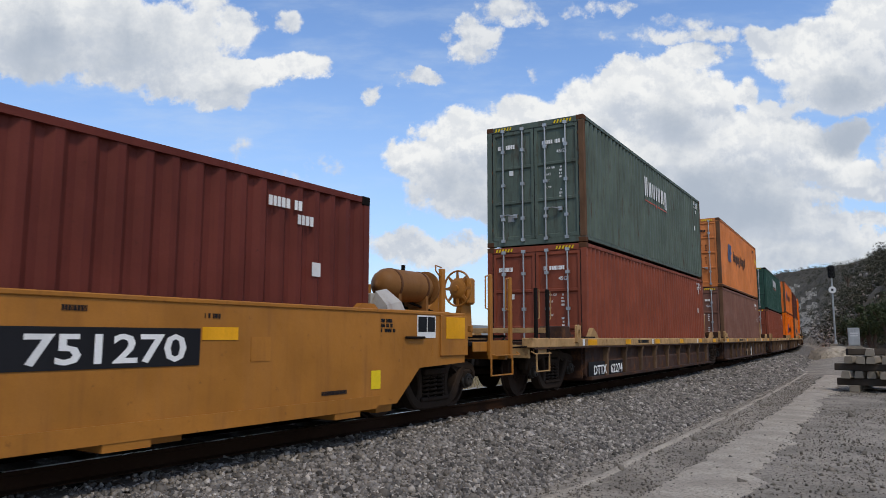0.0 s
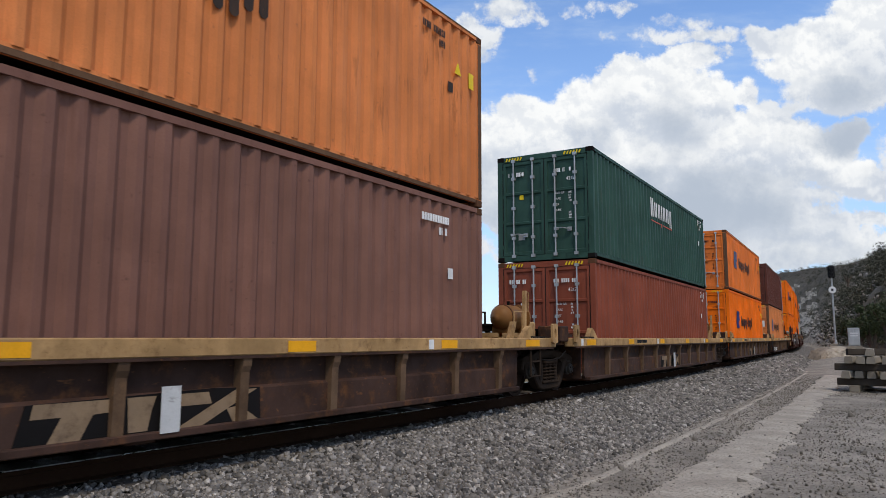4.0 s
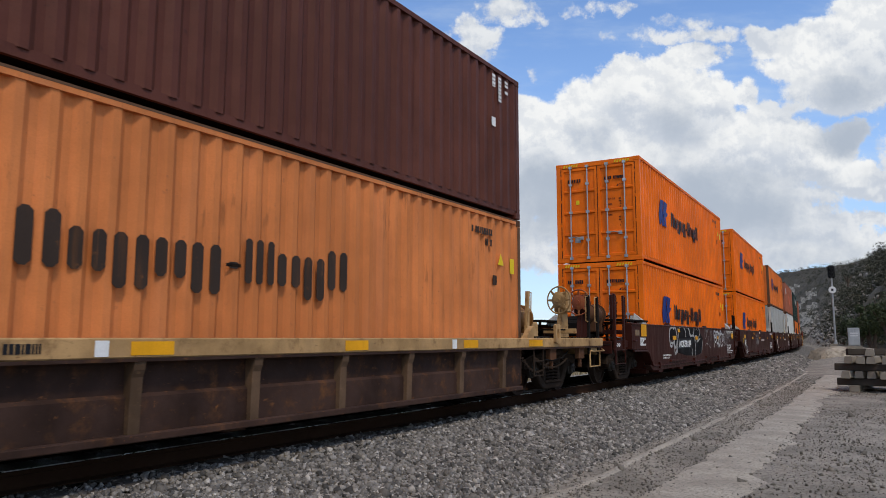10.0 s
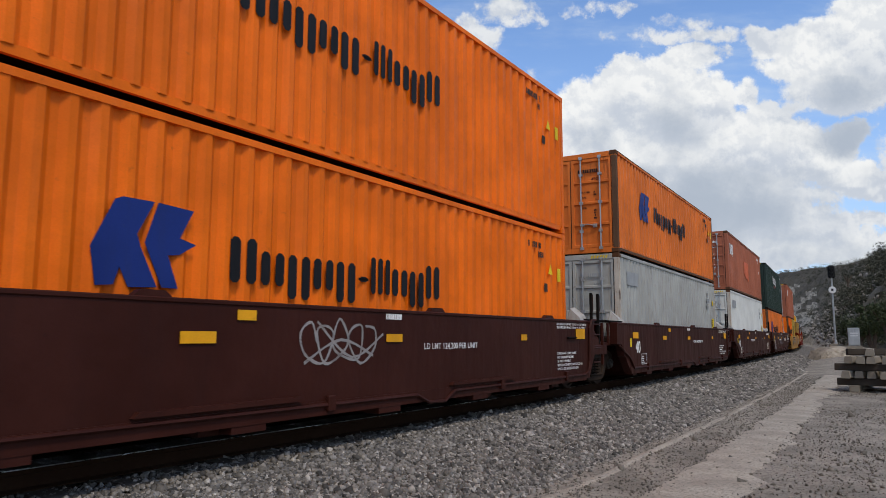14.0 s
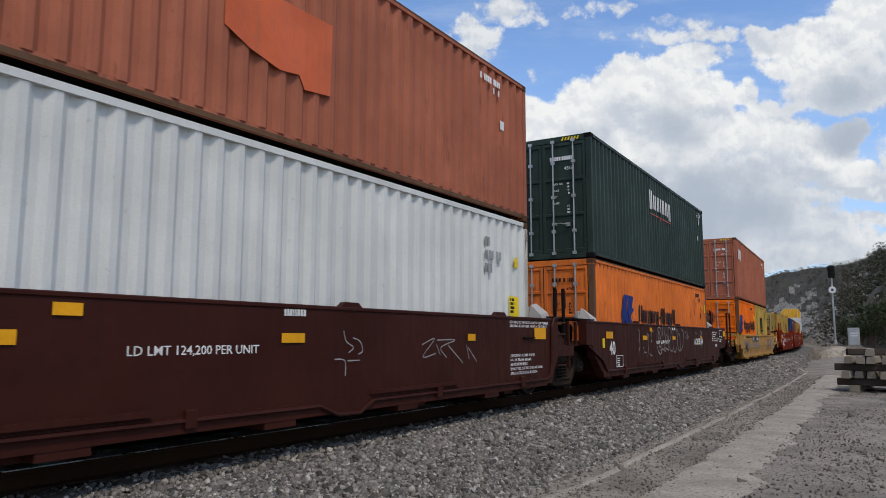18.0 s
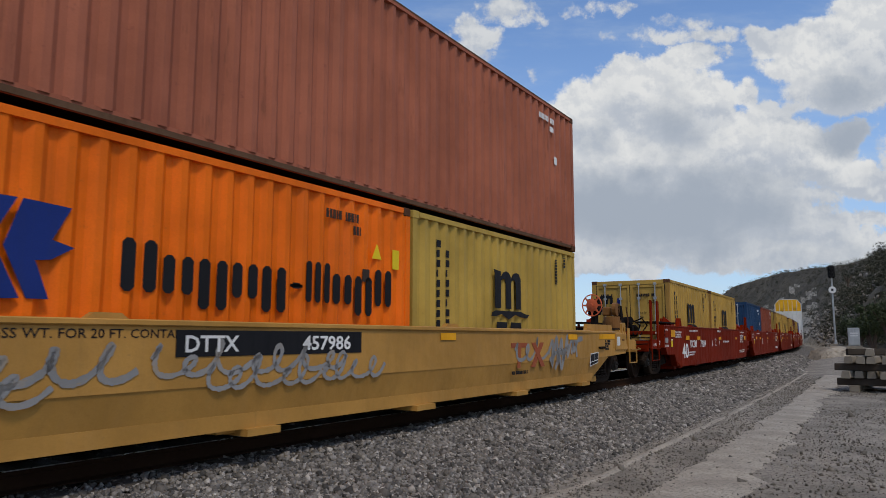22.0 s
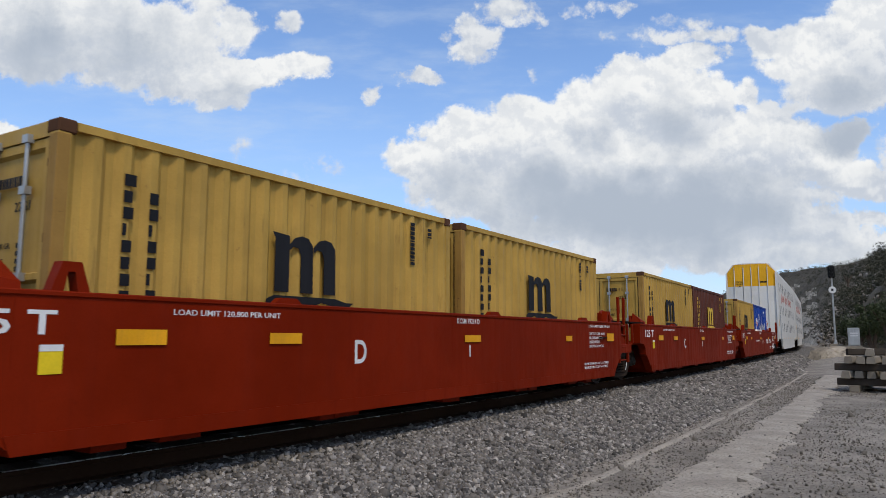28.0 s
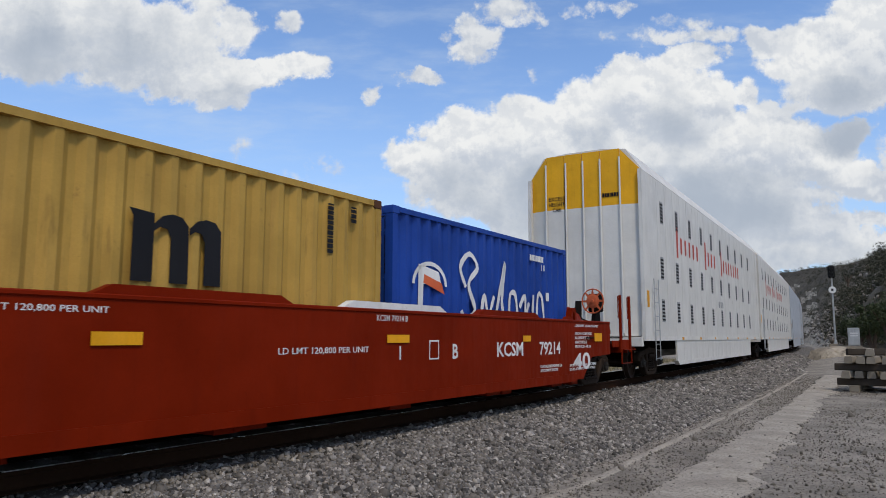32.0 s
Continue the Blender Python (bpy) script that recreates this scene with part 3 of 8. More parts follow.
def build_ground():
    ring = np.concatenate([np.arange(-60, 60, 1.5), np.arange(60, 200, 8), np.geomspace(200, 4000, 14)])
    axis = np.unique(np.concatenate([-ring[ring > 60], ring]))
    xs, ys = axis, axis
    gx, gy = np.meshgrid(xs, ys, indexing="ij")
    # across-track distance, near enough
    tx = np.interp(gy, LINE_Y[::5], LINE_X[::5])
    w = gx - tx
    z = np.full(gx.shape, GROUND_Z)
    z -= 0.5 * smooth(-w, 4, 9)                                   # a ditch on the far side
    z += 1.15 * smooth(-w, 9, 16)                                 # and its bank
    z += 0.55 * smooth(gy, 34, 62) * smooth(w, 2.6, 6)            # the path climbs beside the track
    lump = np.array([[noise.noise(Vector((a * 0.35, b * 0.35, 0.0))) for b in ys] for a in xs])
    z += 0.05 * lump * smooth(np.abs(w), 3.0, 6.0)
    nx, ny = gx.shape
    g = Geo()
    pts = np.stack([gx, gy, z], -1).reshape(-1, 3)
    idx = np.arange(nx * ny).reshape(nx, ny)
    faces = np.stack([idx[:-1, :-1], idx[1:, :-1], idx[1:, 1:], idx[:-1, 1:]], -1).reshape(-1, 4)
    g.poly(pts.tolist(), faces.tolist())
    g.smooth = True
    ground = part("ground", g, "dirt", None)
    tagged(ground, "dusty pale dirt ground with gravel beside the railway", "ground", kind="structure")


build_ground()
BED = [(-4.4, -0.75), (-2.2, -0.30), (-1.5, -0.24), (1.45, -0.235), (1.9, -0.28), (2.6, -0.44), (3.35, -0.64), (3.5, -0.70)]
def worn_path():
    g, rows = Geo(), np.arange(-8, 46, 0.15)
    pts = []
    for s in rows:
        lo = 4.42 + 0.15 * noise.fractal(Vector((s * 0.6, 1.0, 0.0)), 0.6, 2.0, 7)
        hi = 5.28 + 0.20 * noise.fractal(Vector((s * 0.6, 6.0, 0.0)), 0.6, 2.0, 7)
        pts += [along(s, w, GROUND_Z + z) for w, z in ((lo - 0.1, -0.02), (lo + 0.08, 0.012), ((lo + hi) / 2, 0.022), (hi - 0.08, 0.012), (hi + 0.1, -0.02))]
    g.poly(pts, [(5 * a + b, 5 * a + b + 1, 5 * a + b + 6, 5 * a + b + 5) for a in range(len(rows) - 1) for b in range(4)])
    g.smooth = True
    return g


path = part("sand_path", worn_path(), "sand", None)
tagged(path, "pale worn sandy footpath along the ballast", "path", kind="structure")


def windrow():
    """A thin, broken ridge of sand along the toe of the ballast."""
    g, rows = Geo(), np.arange(-6, 42, 0.35)
    pts = []
    for s in rows:
        k = 0.5 + 0.9 * noise.noise(Vector((s * 0.7, 3.0, 0.0)))
        m = 3.66 + 0.07 * noise.noise(Vector((s * 0.5, 8.0, 0.0)))
        pts += [along(s, m - 0.12, GROUND_Z - 0.05), along(s, m - 0.05, GROUND_Z + 0.028 * k), along(s, m, GROUND_Z + 0.036 * k), along(s, m + 0.05, GROUND_Z + 0.024 * k), along(s, m + 0.12, GROUND_Z - 0.05)]
    g.poly(pts, [(5 * a + b, 5 * a + b + 1, 5 * a + b + 6, 5 * a + b + 5) for a in range(len(rows) - 1) for b in range(4)])
    g.smooth = True
    tagged(part("sand_windrow", g, "sand", None), "thin pale ridge of sand along the ballast toe", "sand", kind="structure")


windrow()
bed = part("ballast_bed", sweep(BED, -300, 460, 4.0), "stone_bed", None)
tagged(bed, "bank of grey crushed stone ballast under the track", "ballast", kind="structure")


# Sheet over the bed with the train's shade painted into its dark colour.
bed_shade = part("track_grime", sweep([(-1.5, -0.236), (-0.8, -0.232), (0.8, -0.232), (0.98, -0.228), (1.06, -0.246)], -300, 460, 4.0), "bed_shade", None)
tagged(bed_shade, "ballast between the rails, darkened by the train's painted-in shade", "ballast", kind="structure")


def bed_z(w):
    return float(np.interp(w, [p[0] for p in BED], [p[1] for p in BED]))


def rail_profile(c):
    return [(c + x, z) for x, z in ((-0.075, -0.172), (-0.075, -0.16), (-0.012, -0.145), (-0.010, -0.045), (-0.036, -0.035), (-0.036, -0.004), (-0.028, -0.0015),
                                    (0.028, -0.0015), (0.036, -0.004), (0.036, -0.035), (0.010, -0.045), (0.012, -0.145), (0.075, -0.16), (0.075, -0.172))]


for side in (-1, 1):
    c = side * 0.754
    rail = part("rail", sweep(rail_profile(c), -300, 460, 4.0), "rail_steel", None)
    tagged(rail, "rusty steel rail with a bright worn head", "rail", kind="structure")
    part("rail_head", sweep([(c - 0.028, 0.0), (c + 0.028, 0.0)], -300, 460, 4.0), "rail_head", rail, "bright worn running band")

tie_mesh = shared("railway_tie", lambda: Geo().prism([(-1.30, -0.36), (1.30, -0.36), (1.29, -0.185), (1.22, -0.172), (0.55, -0.172), (0.3, -0.20), (-0.3, -0.20), (-0.55, -0.172), (-1.22, -0.172), (-1.29, -0.185)], -0.12, 0.12, "y"))
sleepers = thing("railway_sleepers", "dusty concrete railway sleepers half buried in grey ballast", "sleeper", kind="structure")
for i in range(170):
    ob = part("railway_tie", tie_mesh, "tie_concrete", sleepers)
    ob.matrix_basis = on_track(-4 + i * 0.61 + random.uniform(-0.02, 0.02))


def stone_cloud(places, sizes, seed):
    """Angular stones, one small uneven block at each place."""
    rng = np.random.default_rng(seed)
    base = np.array([[-1, -1, -1], [1, -1, -1], [1, 1, -1], [-1, 1, -1], [-0.8, -0.8, 1], [0.8, -0.8, 1], [0.8, 0.8, 1], [-0.8, 0.8, 1]], float)
    quads = np.array([[0, 3, 2, 1], [4, 5, 6, 7], [0, 1, 5, 4], [1, 2, 6, 5], [2, 3, 7, 6], [3, 0, 4, 7]])
    n = len(places)
    v = base[None] * rng.uniform(0.55, 1.15, (n, 8, 3)) * sizes[:, None, None] * rng.uniform(0.6, 1.3, (n, 1, 3)) * 0.5
    q = rng.normal(size=(n, 4))
    q /= np.linalg.norm(q, axis=1, keepdims=True)
    a, b, c, d = q.T
    rot = np.stack([np.stack([1 - 2 * (c * c + d * d), 2 * (b * c - a * d), 2 * (b * d + a * c)], -1),
                    np.stack([2 * (b * c + a * d), 1 - 2 * (b * b + d * d), 2 * (c * d - a * b)], -1),
                    np.stack([2 * (b * d - a * c), 2 * (c * d + a * b), 1 - 2 * (b * b + c * c)], -1)], 1)
    v = np.einsum("nij,nkj->nki", rot, v) + places[:, None, :]
    return soup(v.reshape(-1, 3), (quads[None] + 8 * np.arange(n)[:, None, None]).reshape(-1, 4))


def soup(verts, faces):
    me = bpy.data.meshes.new("pieces")
    k = faces.shape[1]
    me.vertices.add(len(verts)), me.loops.add(faces.size), me.polygons.add(len(faces))
    me.vertices.foreach_set("co", verts.astype(np.float32).ravel())
    me.loops.foreach_set("vertex_index", faces.astype(np.int32).ravel())
    me.polygons.foreach_set("loop_start", np.arange(0, faces.size, k, dtype=np.int32))
    me.update(calc_edges=True)
    me.validate()
    me.materials.append(None)
    return me


def track_points(s, w, z):
    x, y, h = (np.interp(s, S_GRID, g) for g in (LINE_X, LINE_Y, HEAD))
    return np.stack([x + np.cos(h) * w, y + np.sin(h) * w, z], -1)


def scatter_ballast():
    rng = np.random.default_rng(5)
    ws = [p[0] for p in BED]
    zs = [p[1] for p in BED]
    rows = []
    for s0, s1, n, size in ((1.5, 10, 46000, 0.036), (10, 20, 36000, 0.041), (20, 34, 24000, 0.054), (34, 64, 20000, 0.078)):
        s, w = rng.uniform(s0, s1, n), rng.uniform(0.82, 3.5, n)
        k = size * rng.lognormal(0, 0.28, n)
        keep = rng.uniform(0, 1, n) < np.where(w < 1.0, 0.35, np.where(w < 1.36, 0.8, 1.0))
        z = np.interp(w, ws, zs) + k * rng.uniform(-0.1, 0.35, n) + 0.03 * (w < 1.36)
        rows.append(np.column_stack([track_points(s, w, z), k])[keep])
    n = 5000
    s, w = rng.uniform(2, 30, n), rng.uniform(-4.0, -0.85, n)
    rows.append(np.column_stack([track_points(s, w, np.interp(w, ws, zs) + 0.01), 0.07 * rng.lognormal(0, 0.25, n)]))
    r = np.concatenate(rows)
    ob = part("ballast_stones", stone_cloud(r[:, :3], r[:, 3], 6), "stones", None)
    tagged(ob, "loose grey crushed ballast stones beside the rails", "gravel", kind="stuff")
    n = 42000
    s = 3 + 42 * rng.random(n) ** 1.4
    w = np.where(rng.random(n) < 0.30, rng.uniform(3.2, 4.5, n), np.where(rng.random(n) < 0.12, rng.uniform(4.4, 5.3, n), 5.2 + rng.gamma(1.6, 1.5, n)))
    z = np.full(n, GROUND_Z + 0.008)
    k = 0.0115 * rng.lognormal(0, 0.55, n)
    ob = part("ground_pebbles", stone_cloud(track_points(s, w, z), k, 8), "pebbles", None)
    tagged(ob, "scattered pebbles on the dusty path", "gravel", kind="stuff")


scatter_ballast()


def leaf_cloud(centres, radii, count, size, seed, flat=0.75):
    """Small leaf blades in uneven clumps round the given centres."""
    rng = np.random.default_rng(seed)
    pts = []
    for c, r in zip(centres, radii):
        d = rng.normal(size=(count, 3))
        d /= np.linalg.norm(d, axis=1, keepdims=True)
        rad = r * rng.uniform(0.35, 1.0, (count, 1)) ** 0.5 * (1 + 0.25 * np.sin(5 * d[:, :1] + 3 * d[:, 1:2]))
        pts.append(np.asarray(c) + d * rad * np.array([1, 1, flat]))
    p = np.concatenate(pts)
    n = len(p)
    a = rng.normal(size=(n, 3))
    a /= np.linalg.norm(a, axis=1, keepdims=True)
    b = np.cross(a, rng.normal(size=(n, 3)))
    b /= np.linalg.norm(b, axis=1, keepdims=True)
    k = (size * rng.uniform(0.6, 1.4, n))[:, None]
    v = np.stack([p - a * k, p + b * k * 0.45, p + a * k, p - b * k * 0.45], 1)
    return soup(v.reshape(-1, 3), (np.arange(4)[None] + 4 * np.arange(n)[:, None]))


# The skyline of the hill: degrees left of +Y, distance of its foot and of its ridge, height of the ridge.
RIDGE = [(-60, 60, 190, 30), (-30, 70, 185, 28), (-10, 80, 185, 25), (1.0, 88, 192, 22.6), (2.2, 92, 230, 24.8), (3.2, 96, 265, 27.0), (5.0, 102, 360, 33.6), (6.0, 108, 420, 36.9), (6.7, 116, 460, 39.5), (7.2, 225, 480, 41.3), (8.0, 280, 500, 41.0), (9.4, 358, 540, 40.8), (11.7, 480, 660, 41.0), (13.5, 520, 720, 37.5), (16, 560, 760, 24), (20, 600, 800, 3)]


def track_offset(x, y):
    """How far a place lies to the right of the track."""
    return (x - np.interp(y, LINE_Y[::2], LINE_X[::2])) * np.cos(np.interp(y, LINE_Y[::2], HEAD[::2]))


def build_hills():
    az = np.concatenate([np.arange(-60, -12, 2.0), np.arange(-12, 20.1, 0.35)])
    rr = np.concatenate([np.linspace(0, 1, 44), np.linspace(1.04, 1.7, 10)])
    foot, ridge, high = (np.interp(az, [r[0] for r in RIDGE], [r[k] for r in RIDGE])[:, None] for k in (1, 2, 3))
    dist = foot + (ridge - foot) * rr[None]
    ang = np.radians(az)[:, None]
    gx, gy = -np.sin(ang) * dist, np.cos(ang) * dist
    k = np.clip(rr, 0, 1)[None]
    z = high * (0.30 * smooth(k, 0.0, 0.16) + 0.70 * k ** 0.9) * np.where(rr > 1, 1 - 0.5 * (rr - 1), 1)[None]
    bumps = np.array([[noise.fractal(Vector((a * 0.05, b * 0.05, 3.0)), 1.0, 2.0, 5) for a, b in zip(ra, rb)] for ra, rb in zip(gx, gy)])
    z = z + bumps * 1.7 * smooth(z, 1.0, 8.0) * (1 - 0.75 * smooth(rr, 0.85, 1.0))[None]
    w = track_offset(gx, gy)
    z = np.minimum(z, np.maximum(0.0, 1.25 * (w - 3.8) + 0.8 * bumps)) + GROUND_Z - 0.1       # the sides of the cutting
    nx, ny = gx.shape
    idx = np.arange(nx * ny).reshape(nx, ny)
    faces = np.stack([idx[:-1, :-1], idx[1:, :-1], idx[1:, 1:], idx[:-1, 1:]], -1).reshape(-1, 4)
    wf, yf = w.ravel()[faces].mean(1), gy.ravel()[faces].mean(1)
    uneven = np.array([noise.noise(Vector((a * 0.06, b * 0.06, 9.0))) for a, b in zip(gx.ravel()[faces[:, 0]], gy.ravel()[faces[:, 0]])])
    az_f = np.degrees(np.arctan2(-gx.ravel()[faces[:, 0]], yf))
    speck = np.array([noise.noise(Vector((a * 0.22, b * 0.22, 4.0))) for a, b in zip(gx.ravel()[faces[:, 0]], gy.ravel()[faces[:, 0]])])
    wide = np.where((az_f > 4.7) & (az_f < 8.6), 17 + 16 * uneven, 6.5 + 4 * uneven)
    bare = (wf > 2) & (wf < wide) & (yf > 95) & (yf < 430) & ((speck > -0.12) | (wf < 5.5))
    pts = np.stack([gx, gy, z], -1).reshape(-1, 3).tolist()
    g = Geo()
    g.poly(pts, faces[bare].tolist())
    g.smooth = True
    tagged(part("cutting_face", g, "cut_rock", None), "pale bare rock face of the railway cutting", "rock face", kind="structure")
    g = Geo()
    g.poly(pts, faces[~bare].tolist())
    g.smooth = True
    tagged(part("hill", g, "hill", None), "rocky scrub-covered hill behind the railway cutting", "hill", kind="structure")
    rng = np.random.default_rng(11)

    def spots(n, az0, az1):
        i, j = rng.integers(0, nx, n), rng.integers(1, 46, n)
        keep = (az[i] > az0) & (az[i] < az1)
        i, j = i[keep], j[keep]
        p = np.stack([gx[i, j], gy[i, j], z[i, j]], -1)
        return p + rng.normal(0, 0.9, p.shape) * np.array([1, 1, 0.05])
    c = spots(6400, -4, 13.5)
    off = track_offset(c[:, 0], c[:, 1])
    side = np.degrees(np.arctan2(-c[:, 0], c[:, 1]))
    c = c[(off > 5.2) & ((side < 4.9) | (side > 8.4) | (off > 20) | (rng.random(len(c)) < 0.33))]
    ob = part("hill_scrub", leaf_cloud(c + np.array([0, 0, 0.45]), rng.uniform(0.3, 1.15, len(c)) * np.clip(np.hypot(c[:, 0], c[:, 1]) / 170, 0.8, 1.8), 46, 0.17, 12), "scrub", None)
    tagged(ob, "grey-green thorny scrub on the hillside", "scrub", kind="stuff")
    # pale broken rock of the cutting, beside the track
    rows = []
    for _ in range(1100):
        s = rng.uniform(92, 215)
        wd = 4.2 + rng.gamma(1.6, 3.2)
        x, y = along(s, wd)[:2]
        rows.append((x, y, s, wd))
    r = np.array(rows)
    near = [int(np.argmin((gx - x) ** 2 + (gy - y) ** 2)) for x, y in r[:, :2]]
    zz = z.ravel()[near]
    ob = part("cut_rocks", stone_cloud(np.column_stack([r[:, 0], r[:, 1], zz + 0.2]), 0.14 + 0.50 * rng.random(len(r)) ** 2.5, 14), "rocks", None)
    tagged(ob, "pale broken rocks on the face of the cutting", "rock", kind="stuff")
    return lambda x, y: float(z.ravel()[int(np.argmin((gx - x) ** 2 + (gy - y) ** 2))])


hill_z = build_hills()


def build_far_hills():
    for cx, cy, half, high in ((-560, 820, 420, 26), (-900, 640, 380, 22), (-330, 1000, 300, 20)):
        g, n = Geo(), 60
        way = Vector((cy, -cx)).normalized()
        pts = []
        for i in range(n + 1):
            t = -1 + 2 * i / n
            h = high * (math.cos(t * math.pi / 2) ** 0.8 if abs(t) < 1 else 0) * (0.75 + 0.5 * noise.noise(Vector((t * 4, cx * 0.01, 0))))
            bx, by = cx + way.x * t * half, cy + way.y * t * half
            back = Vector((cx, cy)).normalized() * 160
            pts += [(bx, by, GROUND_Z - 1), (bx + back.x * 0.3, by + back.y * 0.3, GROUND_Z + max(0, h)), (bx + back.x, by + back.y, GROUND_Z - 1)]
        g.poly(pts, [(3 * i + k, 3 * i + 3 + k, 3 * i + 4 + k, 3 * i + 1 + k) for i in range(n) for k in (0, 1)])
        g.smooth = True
        tagged(part("backdrop", g, "far_hill", None), "low hills on the horizon, haze painted into their grey", "hill", kind="structure")


build_far_hills()
# ---------------------------------------------------------------- containers
MOVERS = []      # (thing, place along the train in metres)
WIDE = 2.438


def corrugated(length, z0, z1, x, deep=0.05, pitch=0.278, margin=0.11):
    """A folded steel wall in the y-z plane, its outer face at x."""
    g = Geo()
    n = max(4, round((length - 2 * margin) / pitch))
    p = (length - 2 * margin) / n
    ys = [(-length / 2, 0)]
    for i in range(n):
        a = -length / 2 + margin + i * p
        ys += [(a + p * 0.02, 0), (a + p * 0.26, -deep), (a + p * 0.52, -deep), (a + p * 0.76, 0)]
    ys.append((length / 2, 0))
    m = len(ys)
    g.poly([(x + d, y, z0) for y, d in ys] + [(x + d, y, z1) for y, d in ys], [(i, i + 1, m + i + 1, m + i) for i in range(m - 1)])
    return g


def container_frame(length, high):
    g, h, w = Geo(), length / 2, WIDE / 2
    for sx in (-1, 1):
        a, b = sorted((sx * w, sx * (w - 0.06)))
        a3, b3 = sorted((sx * (w - 0.028), sx * (w - 0.08)))
        g.box(a3, b3, -h + 0.1, h - 0.1, 0.070, 0.165)
        g.box(a, b, -h + 0.16, h - 0.16, high - 0.085, high - 0.012)
        for sy in (-1, 1):
            y0, y1 = sorted((sy * h, sy * (h - 0.11)))
            a2, b2 = sorted((sx * (w - 0.004), sx * (w - 0.13)))
            g.box(a2, b2, y0, y1, 0.1, high - 0.1)
    for sy in (-1, 1):
        y0, y1 = sorted((sy * (h - 0.004), sy * (h - 0.10)))
        g.box(-w + 0.12, w - 0.12, y0, y1, 0.012, 0.14)
        g.box(-w + 0.12, w - 0.12, y0, y1, high - 0.14, high - 0.01)
    return g


def door_leaf(high, wide, folds):
    """One door leaf, facing -y: a single sheet folded into recessed panels."""
    z0, z1 = 0.15, high - 0.15
    step = (z1 - z0 - 0.10) / folds
    front = [(-0.006, z0), (-0.006, z0 + 0.075)]
    for i in range(folds):
        a_ = z0 + 0.075 + i * step
        b_ = a_ + step - 0.05
        front += [(0.026, a_ + 0.012), (0.026, b_ - 0.030), (-0.006, b_), (-0.006, a_ + step)]
    front[-1] = (-0.006, z1)
    g = Geo()
    w0, w1 = wide / 2, wide / 2 - 0.085
    n = len(front)
    # stiles at both edges stay flush, the field between them is folded
    cols = [(-w0, False), (-w1 - 0.012, False), (-w1, True), (w1, True), (w1 + 0.012, False), (w0, False)]
    pts = [(x, d if folded else -0.006, z) for x, folded in cols for d, z in front]
    faces = [(c * n + k, (c + 1) * n + k, (c + 1) * n + k + 1, c * n + k + 1) for c in range(len(cols) - 1) for k in range(n - 1)]
    m = len(pts)
    pts += [(-w0, 0.05, z0), (w0, 0.05, z0), (w0, 0.05, z1), (-w0, 0.05, z1)]
    last = (len(cols) - 1) * n
    faces += [(m, m + 3, m + 2, m + 1), (0, n - 1, m + 3, m), (last, m + 1, m + 2, last + n - 1)]
    return g.poly(pts, faces)


def lock_bar(high):
    g = Geo()
    g.tube((0, -0.035, 0.10), (0, -0.035, high - 0.10), 0.019, 8)
    for z in (0.13, high * 0.22, high * 0.5, high * 0.78, high - 0.13):
        g.box(-0.045, 0.045, -0.062, 0.0, z - 0.035, z + 0.035)
    return g


def handle_geo():
    g = Geo()
    g.bend([(0, -0.06, 0), (0.16, -0.07, 0.01), (0.34, -0.05, -0.03)], 0.013, 6)
    g.box(0.28, 0.38, -0.045, 0.0, -0.07, 0.02)
    g.box(-0.05, 0.05, -0.07, 0.0, -0.03, 0.03)
    return g


def casting_geo():
    g = Geo()
    g.box(-0.089, 0.089, -0.081, 0.081, -0.059, 0.059, 0.012)
    return g


def stripes_geo(n):
    g = Geo()
    for i in range(n):
        g.prism([(i * 0.075, 0), (i * 0.075 + 0.04, 0), (i * 0.075 + 0.07, 0.075), (i * 0.075 + 0.03, 0.075)], -0.003, 0.0, "y")
    return g


def sign_row(rnd, count, size, upright=False):
    return bars([rnd.choice((0.5, 0.42, 0.46, 0.2)) if rnd.random() > 0.16 else -0.4 for _ in range(count)], size, 0.14, upright)


